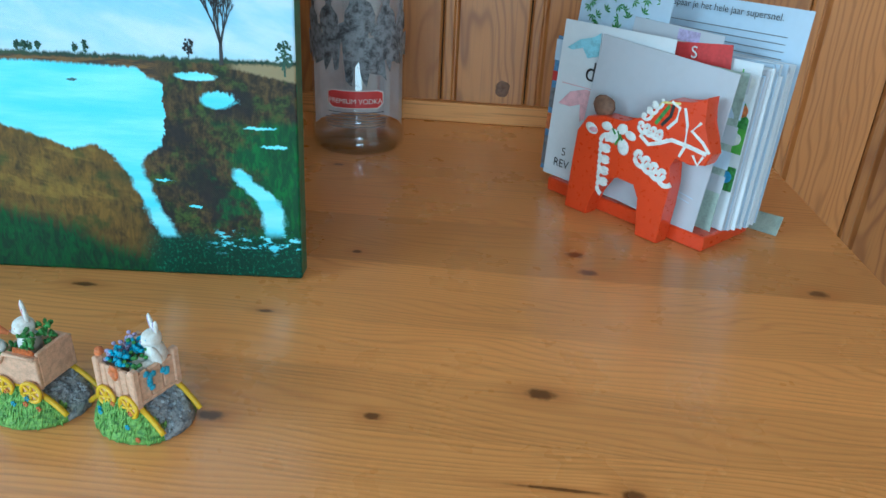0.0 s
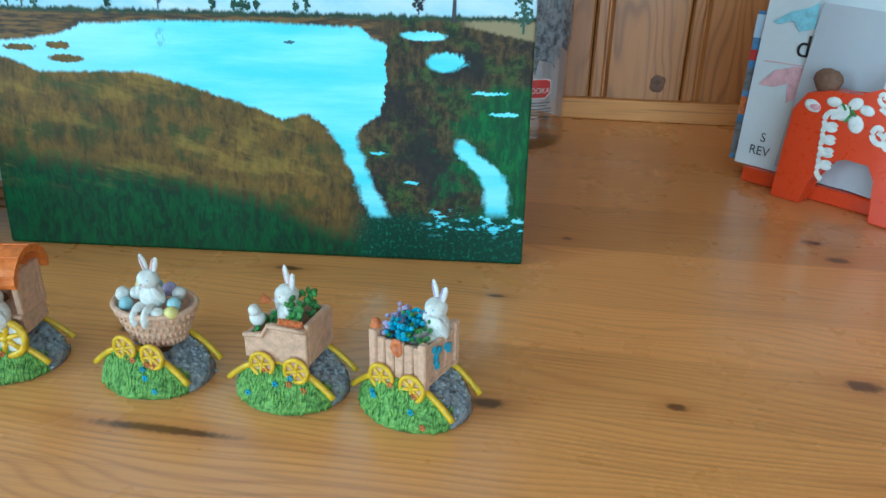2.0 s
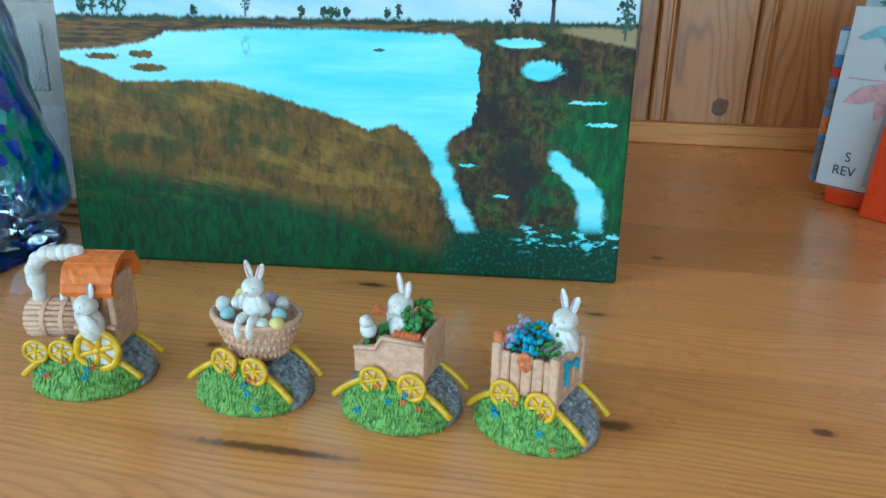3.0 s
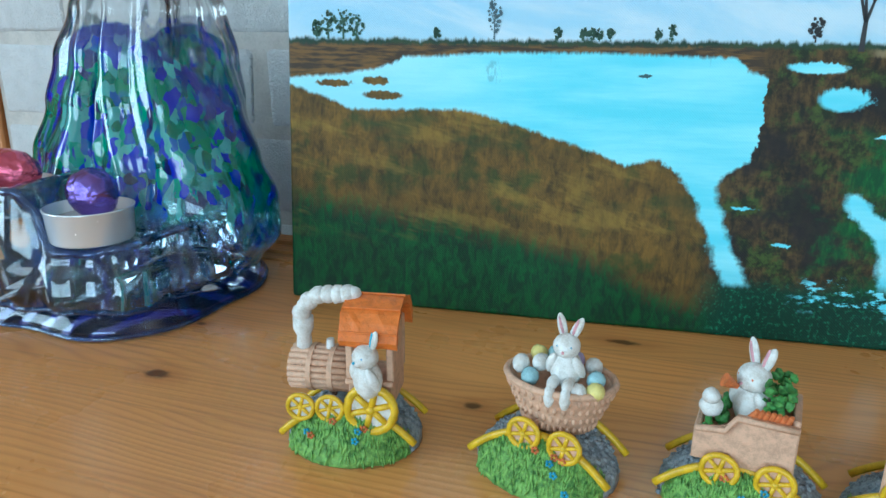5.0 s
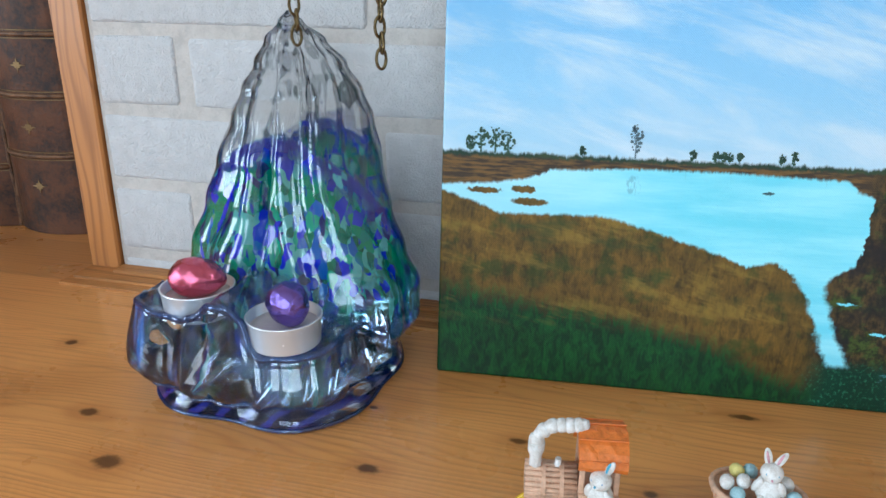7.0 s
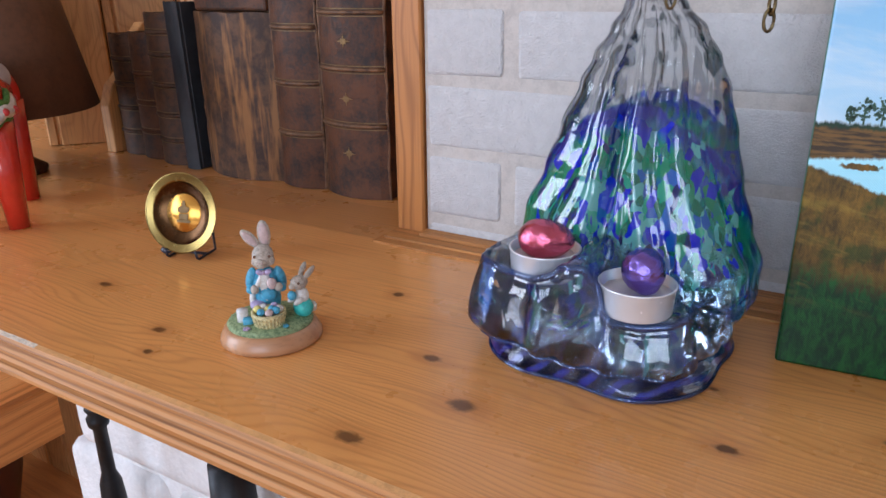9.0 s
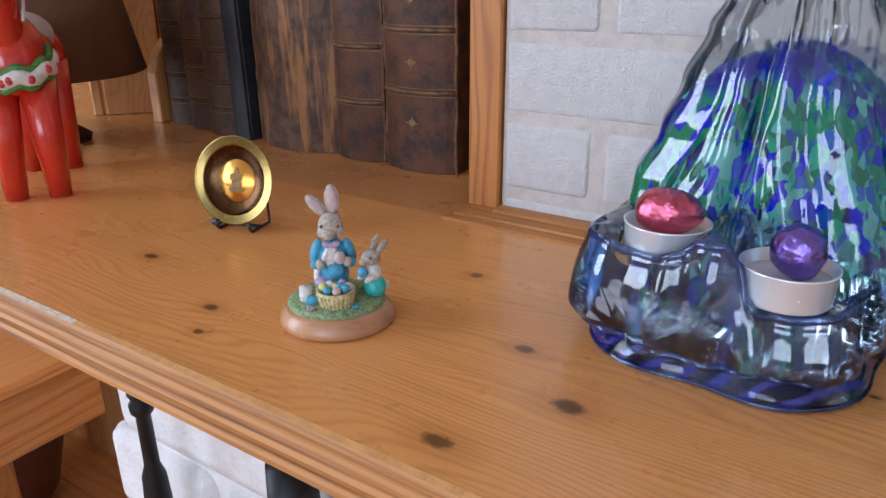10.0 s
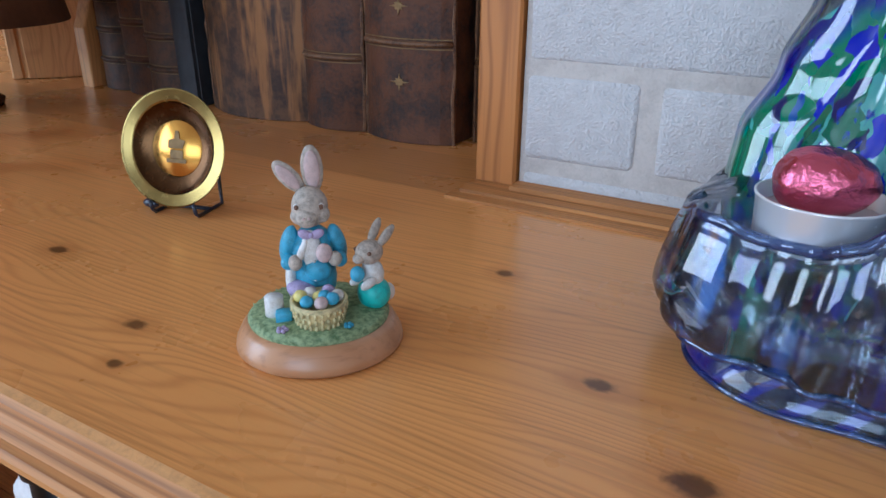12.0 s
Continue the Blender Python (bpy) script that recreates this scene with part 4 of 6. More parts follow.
# blue beads along the lip, above the foot and round the ground line
lip_line, crease = [], []
for k in range(90):
    th = math.radians(186 + 168 * k / 89)
    R0 = ledge_radius(th)
    x, y = R0 * math.cos(th), R0 * math.sin(th)
    lip_line.append((x * 0.96, -0.014 + y * 0.96, lerp_table(LEDGE, x * 0.93) - 0.0022))
    crease.append((x * 0.975, -0.014 + y * 0.975, 0.0131))
part("ledge_bead", tube(bmesh.new(), lip_line, 0.0021, 10), M_BLUE_RIM, holder, "cobalt rim of the ledge", smooth=True)
part("crease_bead", tube(bmesh.new(), crease, 0.0013, 8), M_BLUE_RIM, holder, "cobalt line above the foot", smooth=True)
part("foot_bead", tube(bmesh.new(), [(1.0 * foot_radius(a) * math.cos(a), foot_radius(a) * math.sin(a), 0.0018) for a in (2 * math.pi * k / 120 for k in range(120))], 0.0011, 8, closed=True), M_BLUE_RIM, holder, "pale blue ground line of the foot", smooth=True)


def tealight(x, y, z, label):
    ob = thing("tealight_cup", label, "tealight", pose(x, y, z), group="tealight cups")
    part("cup", lathe(bmesh.new(), [(0, 0.0), (0.0178, 0.0), (0.0186, 0.001), (0.0194, 0.0145), (0.0200, 0.0150), (0.0200, 0.0157), (0.0190, 0.0157), (0.0180, 0.004), (0, 0.004)], 40), M_ALU, ob, smooth=True)
    part("wax", jitter(lathe(bmesh.new(), [(0, 0.0045), (0.0176, 0.0045), (0.0183, 0.0100), (0.012, 0.0095), (0, 0.0085)], 28), 0.0003, 120), M_WAX, ob, smooth=True)
    return ob


tealight(-0.5145, 0.3515, Z + 0.0525, "silver tealight cup holding a pink foil egg")
tealight(-0.4600, 0.3440, Z + 0.0455, "silver tealight cup holding a violet foil egg")


def foil_egg(name, label, m, r, mat):
    bm = ball(bmesh.new(), (0, 0, 0), r, sub=4)
    for v in bm.verts:
        t = v.co.x / r[0]
        v.co.y *= 1 - 0.13 * t
        v.co.z *= 1 - 0.13 * t
    jitter(bm, 0.0007, 220)
    ob = part(name, bm, mat, smooth=True, m=m)
    return tagged(ob, label, "chocolate egg", group="foil eggs")


foil_egg("foil_egg", "pink foil wrapped chocolate egg lying in a tealight cup", pose(-0.5145, 0.3525, Z + 0.0722, 0, 0, 14), (0.0156, 0.0114, 0.0112), M_FOIL_PINK)
foil_egg("foil_egg", "violet foil wrapped chocolate egg standing in a tealight cup", pose(-0.4575, 0.3450, Z + 0.0665, 0, 75, 20), (0.0122, 0.0110, 0.0110), M_FOIL_VIOLET)

# ---- bottle ----
R = 0.0455


def on_bottle(outline, r=R - 0.0008, n=10):
    """A printed patch, bent round the bottle: an outline in arc length x and height z, as a fan of strips."""
    bm = bmesh.new()
    vs = [bm.verts.new((x, 0, z)) for x, z in outline]
    bm.faces.new(vs)
    bmesh.ops.triangulate(bm, faces=bm.faces)
    bmesh.ops.subdivide_edges(bm, edges=bm.edges, cuts=7, use_grid_fill=True)
    for v in bm.verts:
        a = v.co.x / r
        v.co = Vector((r * math.sin(a), -r * math.cos(a), v.co.z))
    return bm


bottle = thing("vodka_bottle", "clear glass vodka bottle printed with dark riders and a red label", "bottle", pose(-0.112, 0.727, Z, 0, 0, 8))
R = 0.0455
outer = [(0, 0.0), (0.038, 0.0), (0.0435, 0.002), (R, 0.006), (R - 0.0004, 0.020), (R - 0.0012, 0.023), (R - 0.0012, 0.19), (0.043, 0.205), (0.034, 0.222), (0.022, 0.234), (0.0165, 0.246), (0.015, 0.30), (0, 0.30)]
inner = [(0, 0.010), (0.036, 0.010), (R - 0.0028, 0.014), (R - 0.0028, 0.19), (0.039, 0.204), (0.031, 0.219), (0.019, 0.231), (0.0125, 0.246), (0.0125, 0.29), (0, 0.29)]
bm = bmesh.new()
lathe(bm, outer, 48)
part("glass", bm, M_BOTTLE, bottle, "clear glass with a thick base", smooth=True)
part("base_glass", lathe(bmesh.new(), [(0, 0.003), (0.040, 0.003), (0.0435, 0.007), (0.0432, 0.018), (0.030, 0.013), (0, 0.011)], 48), M_BOTTLE, bottle, "thick glass base", smooth=True)
# added film that brightens the bottle as reflected daylight would
part("back_haze_film", on_bottle([(-0.066, 0.020), (0.066, 0.020), (0.066, 0.185), (-0.066, 0.185)], -R + 0.003), M_HAZE, bottle, "pale film standing in for bright reflections in the glass")
part("cap", lathe(bmesh.new(), [(0, 0.301), (0.0165, 0.301), (0.0165, 0.332), (0, 0.332)], 32), M_ALU, bottle, smooth=True)


part("label", on_bottle([(-0.0275, 0.062), (-0.022, 0.0640), (0.022, 0.0640), (0.0275, 0.062), (0.0275, 0.051), (0.022, 0.0465), (-0.022, 0.0465), (-0.0275, 0.051)], R), M_WHITE_PAINT, bottle, "white edge of the label")
part("label_field", on_bottle([(-0.0265, 0.0612), (-0.0215, 0.0630), (0.0215, 0.0630), (0.0265, 0.0612), (0.0265, 0.0518), (0.0215, 0.0476), (-0.0215, 0.0476), (-0.0265, 0.0518)], R + 0.0003), M_PRINT_RED, bottle, "red label field")
for z, w in ((0.0425, 0.028), (0.040, 0.024), (0.037, 0.030), (0.0345, 0.030), (0.032, 0.030), (0.0285, 0.028)):
    part("fine_print", on_bottle([(-w, z), (w, z), (w, z + 0.0009), (-w, z + 0.0009)], R), M_GREY_PRINT, bottle)


def text_mesh(words, size, mat, parent, m, depth=0.0, bend=0.0, name="lettering"):
    """Built-in lettering as a mesh, lying in x and z, facing -y."""
    cu = bpy.data.curves.new(name, "FONT")
    cu.body, cu.size, cu.align_x, cu.extrude = words, size, "CENTER", depth
    tmp = new("tmp_text", cu)
    me = bpy.data.meshes.new_from_object(tmp.evaluated_get(bpy.context.evaluated_depsgraph_get()))
    bpy.data.objects.remove(tmp)
    for v in me.vertices:
        x, y, z = v.co
        if bend:
            v.co = (bend * math.sin(x / bend), -bend * math.cos(x / bend) - z, y)
        else:
            v.co = (x, -z, y)
    me.materials.append(mat)
    ob = new(name, me)
    ob.parent = parent
    ob.matrix_basis = m
    return ob


text_mesh("PREMIUM VODKA", 0.0066, M_WHITE_PAINT, bottle, pose(0, 0, 0.0515), bend=R + 0.0006)


def print_figure(cx, z0, s, mirror, seed):
    """A mounted figure in plain grey shapes."""
    k = -1 if mirror else 1
    o = [(-0.022, 0.030), (-0.018, 0.034), (-0.006, 0.033), (0.000, 0.038), (0.006, 0.044), (0.013, 0.042), (0.016, 0.034), (0.012, 0.033), (0.008, 0.028), (0.007, 0.016), (0.009, 0.004), (0.005, 0.001), (0.003, 0.014), (0.0, 0.018), (-0.001, 0.008), (-0.005, 0.0), (-0.007, 0.010), (-0.012, 0.019), (-0.016, 0.008), (-0.020, 0.004), (-0.018, 0.018), (-0.024, 0.022)]
    part("printed_horse", on_bottle([(cx + k * x * s, z0 + z * s) for x, z in (o if k > 0 else o[::-1])], R - 0.0004), M_DARK_PRINT, bottle)
    t = [(-0.007, 0.026), (0.004, 0.028), (0.004, 0.036), (0.010, 0.040), (0.009, 0.050), (0.005, 0.055), (0.003, 0.058), (0.004, 0.063), (0.002, 0.067), (0.0, 0.076), (-0.002, 0.067), (-0.004, 0.063), (-0.003, 0.058), (-0.008, 0.055), (-0.011, 0.048), (-0.010, 0.038), (-0.006, 0.036)]
    part("printed_rider", on_bottle([(cx + k * x * s, z0 + z * s) for x, z in (t if k > 0 else t[::-1])], R - 0.0002), M_DARK_PRINT, bottle)


print_figure(0.004, 0.066, 1.35, True, 1)
print_figure(-0.024, 0.079, 1.0, False, 2)
print_figure(0.030, 0.079, 1.0, True, 3)
print_figure(-0.046, 0.084, 0.85, False, 4)
print_figure(0.050, 0.084, 0.85, True, 5)

# ---- letter holder with post ----
LH = Matrix.Translation((0.074, 0.635, Z)) @ pose(0, 0, 0, 0, 0, -44.5)
letter_rack = thing("letter_holder", "orange red wooden letter holder with a painted folk horse front", "letter holder", LH)
part("base", box(bmesh.new(), (0, 0, 0.0003), (0.153, 0.064, 0.012), bevel=0.0012), M_RED_ORANGE, letter_rack)
part("back_panel", slab(bmesh.new(), [(0.03, 0.012), (0.125, 0.012), (0.125, 0.07), (0.03, 0.07)], 0.058, 0.064, bevel=0.001), M_RED_ORANGE, letter_rack)
horse_line = [(0.034, 0.0003), (0.056, 0.0003), (0.060, 0.020), (0.070, 0.036), (0.082, 0.041), (0.098, 0.040), (0.104, 0.030), (0.105, 0.0003), (0.124, 0.0003), (0.126, 0.030), (0.127, 0.048), (0.123, 0.062), (0.127, 0.070), (0.139, 0.066), (0.150, 0.069), (0.153, 0.077), (0.149, 0.086), (0.143, 0.096), (0.143, 0.114), (0.131, 0.107), (0.116, 0.107), (0.104, 0.099), (0.095, 0.088), (0.082, 0.082), (0.062, 0.083), (0.046, 0.079), (0.038, 0.066), (0.037, 0.040)]
part("horse_panel", slab(bmesh.new(), horse_line, -0.0155, -0.0005, bevel=0.0014), M_RED_ORANGE, letter_rack, "horse cut from orange red board")


def brush(points, r, mat, name="painted_line", y=-0.0158):
    part(name, tube(bmesh.new(), [(x, y, z) for x, z in points], r, 6, flat=0.25), mat, letter_rack)


def loops(x0, z0, x1, z1, n, amp):
    """A row of scalloped loops between two points."""
    out, dx, dz = [], x1 - x0, z1 - z0
    le = math.hypot(dx, dz)
    for i in range(n * 14 + 1):
        t = i / (n * 14)
        a = 2 * math.pi * n * t
        o, s = amp * math.sin(a), 0.9 * amp * math.cos(a)
        out.append((x0 + dx * t - dz / le * o + dx / le * s, z0 + dz * t + dx / le * o + dz / le * s))
    return out


# white scallops on the strap, the chest band and the mane, with a white flower on the rump
brush(loops(0.066, 0.070, 0.069, 0.026, 5, 0.0042), 0.0021, M_WHITE_PAINT)
brush(loops(0.095, 0.061, 0.124, 0.050, 4, 0.0046), 0.0021, M_WHITE_PAINT)
brush(loops(0.094, 0.083, 0.116, 0.080, 4, 0.0034), 0.0016, M_WHITE_PAINT)
brush(loops(0.097, 0.089, 0.108, 0.104, 3, 0.0030), 0.0014, M_WHITE_PAINT)
brush([(0.096, 0.077), (0.104, 0.072), (0.112, 0.075), (0.122, 0.080), (0.136, 0.079), (0.150, 0.077)], 0.0017, M_WHITE_PAINT)
brush([(0.128, 0.104), (0.132, 0.093), (0.133, 0.078), (0.130, 0.070)], 0.0012, M_WHITE_PAINT)
brush([(0.142, 0.097), (0.136, 0.090), (0.146, 0.084), (0.152, 0.078)], 0.0013, M_WHITE_PAINT)
brush([(0.140, 0.074), (0.145, 0.068), (0.148, 0.075)], 0.0010, M_WHITE_PAINT)
brush([(0.102, 0.090), (0.110, 0.104), (0.124, 0.106)], 0.0010, M_PALE_YELLOW)
brush([(0.107, 0.088), (0.113, 0.098), (0.116, 0.103)], 0.0015, M_LEAF)
brush([(0.112, 0.088), (0.118, 0.096), (0.119, 0.104)], 0.0014, M_BLACK_PAINT)
brush([(0.117, 0.087), (0.123, 0.094), (0.124, 0.103), (0.117, 0.106)], 0.0013, M_WHITE_PAINT)
for x, z, w, h, tilt in ((0.052, 0.071, 0.011, 0.007, 20), (0.073, 0.070, 0.009, 0.010, 10), (0.083, 0.064, 0.009, 0.011, -25), (0.088, 0.074, 0.009, 0.006, 15), (0.080, 0.077, 0.009, 0.007, -30), (0.066, 0.076, 0.009, 0.006, 0)):
    part("painted_petal", ball(bmesh.new(), (x, -0.0157, z), (w / 1.7, 0.0007, h / 1.7), (0, tilt, 0)), M_WHITE_PAINT, letter_rack, smooth=True)
part("painted_petal", ball(bmesh.new(), (0.054, -0.0161, 0.0705), (0.0042, 0.0006, 0.0022)), M_PINK, letter_rack, smooth=True)
for pts in ([(0.076, 0.064), (0.079, 0.070), (0.077, 0.075)], [(0.082, 0.069), (0.079, 0.073)], [(0.072, 0.076), (0.075, 0.072)]):
    brush(pts, 0.0009, M_LEAF, "painted_leaf", -0.0165)
part("painted_mane", jitter(ball(bmesh.new(), (0.055, -0.008, 0.088), (0.010, 0.005, 0.008)), 0.002, 90), M_TAN_DARK, letter_rack, "dark brown tuft", smooth=True)


def sheet(name, label, cat, x0, x1, z0, z1, y, mat, tilt=0.0, lean=-4.0, thick=0.0006, group="post in the letter holder"):
    """A flat piece of post that stands in the rack; x and z in the rack's own measure."""
    m = LH @ Matrix.Translation(((x0 + x1) / 2, y, z0)) @ pose(0, 0, 0, lean, tilt, 0)
    ob = thing(name, label, cat, m, group)
    w, h = (x1 - x0) / 2, z1 - z0
    bm = bmesh.new()
    n = 6
    grid = [[[bm.verts.new((-w + 2 * w * i / n, s * thick / 2 + 0.0016 * math.sin(2.2 * i / n + 1.5) * (k / 4) ** 2, h * k / 4)) for k in range(5)] for i in range(n + 1)] for s in (-1, 1)]
    for g, flip in ((grid[0], 1), (grid[1], -1)):
        for i in range(n):
            for k in range(4):
                bm.faces.new([g[i][k], g[i + 1][k], g[i + 1][k + 1], g[i][k + 1]][::flip])
    rim = [(i, 0) for i in range(n)] + [(n, k) for k in range(4)] + [(i, 4) for i in range(n, 0, -1)] + [(0, k) for k in range(4, 0, -1)]
    for (a, b), (c, d) in zip(rim, rim[1:] + rim[:1]):
        bm.faces.new((grid[0][a][b], grid[1][a][b], grid[1][c][d], grid[0][c][d]))
    part("paper", bm, mat, ob)
    return ob


def patch(parent, pts, mat, y=-0.0007, name="print"):
    bm = bmesh.new()
    bm.faces.new([bm.verts.new((x, y, z)) for x, z in pts])
    part(name, bm, mat, parent)


def rect(x0, z0, x1, z1):
    return [(x0, z0), (x1, z0), (x1, z1), (x0, z1)]


card = sheet("greeting_card", "white greeting card with pastel brush lettering in a letter holder", "card", -0.011, 0.095, 0.0125, 0.142, 0.006, M_PAPER, 0.0, -3)
patch(card, [(-0.046, 0.108), (-0.034, 0.116), (-0.020, 0.120), (-0.014, 0.124), (-0.013, 0.106), (-0.024, 0.103), (-0.030, 0.110), (-0.041, 0.107)], M_PASTEL_BLUE)
patch(card, [(-0.047, 0.062), (-0.036, 0.074), (-0.020, 0.079), (-0.012, 0.078), (-0.016, 0.056), (-0.022, 0.052), (-0.024, 0.066), (-0.034, 0.062)], M_PASTEL_PINK)
patch(card, rect(-0.046, 0.0795, -0.010, 0.0802), M_PASTEL_PINK, -0.0009)
text_mesh("d", 0.022, M_BLACK_PAINT, card, pose(-0.018, -0.001, 0.086))
text_mesh("S", 0.010, M_BLACK_PAINT, card, pose(-0.033, -0.001, 0.020))
text_mesh("REV", 0.010, M_BLACK_PAINT, card, pose(-0.034, -0.001, 0.0095))
photo = sheet("photo_card", "blue photo postcard with a townscape in a letter holder", "card", -0.020, 0.068, 0.0125, 0.127, 0.012, M_PHOTO, 0.0, -2)
for k, (a, b, c, d, mt) in enumerate(((-0.044, 0.004, -0.030, 0.030, M_GREY_PRINT), (-0.044, 0.036, -0.030, 0.050, M_CARROT), (-0.044, 0.055, -0.030, 0.072, M_GREY_PRINT), (-0.044, 0.078, -0.032, 0.086, M_PRINT_RED), (-0.044, 0.095, -0.030, 0.112, M_BLUEPAPER))):
    patch(photo, rect(a + 0.0005, b, c, d), mt)
env = sheet("envelope", "blank grey white envelope behind the horse in a letter holder", "envelope", 0.024, 0.142, 0.0135, 0.133, 0.0022, M_ENVELOPE, 4.0, -2.5)
patch(env, [(0.012, 0.03), (0.052, 0.026), (0.052, 0.0268), (0.012, 0.0308)], M_BLUEPAPER)
patch(env, [(0.012, 0.026), (0.050, 0.022), (0.050, 0.0228), (0.012, 0.0268)], M_BLUEPAPER)
mag = sheet("folded_leaflet", "grey green printed leaflet edge in a letter holder", "leaflet", 0.052, 0.1490, 0.0125, 0.128, 0.014, M_GREENCARD, 0.5, -3)
for k in range(5):
    patch(mag, rect(0.036, 0.030 + 0.018 * k, 0.050, 0.043 + 0.018 * k), M_BLUEPAPER if k % 2 else M_ENVELOPE)
wrap = sheet("printed_wrapper", "white wrapper with green and red print in a letter holder", "wrapper", 0.054, 0.1540, 0.0125, 0.134, 0.022, M_PAPER, 0.0, -3)
for z, mt in ((0.098, M_PRINT_GREEN), (0.076, M_LEAF), (0.058, M_PRINT_GREEN), (0.030, M_LEAF)):
    patch(wrap, rect(0.036, z, 0.0495, z + 0.018), mt)
for z, mt in ((0.100, M_WHITE_PAINT), (0.080, M_CARROT), (0.060, M_WHITE_PAINT), (0.032, M_BLUE)):
    part("print_dot", ball(bmesh.new(), (0.043, -0.0008, z + 0.008), (0.0045, 0.0004, 0.0045)), mt, wrap)
rg = random.Random(8)
for k in range(20):
    y = 0.0245 + 0.00145 * k
    x1 = 0.1560 + rg.uniform(-0.003, 0.003) + 0.0003 * k
    mt = rg.choice((M_PAPER, M_PAPER, M_PAPER, M_ENVELOPE, M_BLUEPAPER))
    one = sheet("letter", "white letter with soft curled edges in a letter holder", "letter", 0.05, x1, 0.0125, 0.129 + rg.uniform(-0.005, 0.005), y, mt, rg.uniform(-0.5, 0.5), -3 + rg.uniform(-0.3, 0.3), 0.0012)
    if k in (9, 14):
        patch(one, rect(0.045, 0.06, 0.0535, 0.10), M_PRINT_RED)
    if k in (12, 16, 18):
        patch(one, rect(0.045, 0.03, 0.0535, 0.11), M_PRINT_GREEN)
red_leaf = sheet("red_leaflet", "red leaflet corner showing over letters in a letter holder", "leaflet", 0.085, 0.135, 0.10, 0.1405, 0.0238, M_PRINT_RED, -6.0, -3)
text_mesh("S", 0.012, M_WHITE_PAINT, red_leaf, pose(-0.004, -0.0012, 0.030))
blank = sheet("white_envelope", "plain white envelope with a stamped corner in a letter holder", "envelope", 0.040, 0.118, 0.03, 0.149, 0.020, M_ENVELOPE, 2.0, -4)
patch(blank, rect(0.002, 0.110, 0.020, 0.1175), M_LILAC)
leafy = sheet("patterned_paper", "pale blue paper with a green leaf pattern in a letter holder", "paper", -0.016, 0.071, 0.0125, 0.168, 0.0225, M_BLUEPAPER, 1.0, -4)
for k in range(26):
    x, z, a = rg.uniform(-0.04, 0.04), rg.uniform(0.122, 0.151), rg.uniform(0, 6.28)
    for j in range(4):
        t = a + j * 0.7
        patch(leafy, [(x, z), (x + 0.003 * math.cos(t - 0.25), z + 0.003 * math.sin(t - 0.25)), (x + 0.0055 * math.cos(t), z + 0.0055 * math.sin(t)), (x + 0.003 * math.cos(t + 0.25), z + 0.003 * math.sin(t + 0.25))], M_LEAF, -0.0007 - 0.00005 * (k % 5), "printed_leaf")
big = sheet("large_envelope", "large pale blue window envelope with printed text in a letter holder", "envelope", 0.004, 0.162, 0.014, 0.168, 0.0555, M_BLUEPAPER, 0.5, -3)
text_mesh("spaar je het hele jaar supersnel.", 0.0070, M_BLACK_PAINT, big, pose(0.016, -0.0035, 0.145))
for k in range(4):
    patch(big, rect(-0.03 + 0.01 * k, 0.1345 - 0.005 * k, 0.066, 0.1351 - 0.005 * k), M_GREY_PRINT, -0.0032, "print_line")
curl = sheet("green_flyer", "crumpled green flyer sticking out behind letters", "leaflet", 0.140, 0.172, 0.0005, 0.016, 0.074, M_GREENCARD, -3, -30)

# ---- toy train of resin wagons ----
TRAIN = "resin rabbit train"
MOUND_A, MOUND_B = 0.0240, 0.0205


def dome_z(x, y):
    """A low arched bank: the track bed on top, slopes to an oval ground line in front and behind."""
    edge = MOUND_B * math.sqrt(max(0.0, 1 - (x / MOUND_A) ** 2))
    top = 0.0040 + 0.0128 * (1 - (x / MOUND_A) ** 2)
    if edge <= abs(y):
        return 0.0
    flat = min(0.0105, edge * 0.55)
    if abs(y) < flat:
        return top
    t = (abs(y) - flat) / (edge - flat)
    return top * (1 - t ** 1.7)


def wheel(parent, x, z, r, y=-0.0135, white=False):
    w = part("wheel", tube(bmesh.new(), [(x + r * 0.86 * math.cos(2 * math.pi * k / 20), y, z + r * 0.86 * math.sin(2 * math.pi * k / 20)) for k in range(20)], r * 0.16, 8, closed=True), M_YELLOW, parent, smooth=True)
    bm = bmesh.new()
    for k in range(6):
        a = math.pi * k / 3 + 0.3
        cone(bm, (x, y, z), (x + 0.85 * r * math.cos(a), y, z + 0.85 * r * math.sin(a)), r * 0.13, r * 0.11, 8)
    ball(bm, (x, y, z), (r * 0.2, r * 0.2, r * 0.2))
    part("spokes", bm, M_YELLOW, w, smooth=True)
    part("wheel_disc", cone(bmesh.new(), (x, y + 0.0014, z), (x, y + 0.0003, z), r * 0.9, r * 0.9, 20), M_WHITE if white else M_TAN, w)


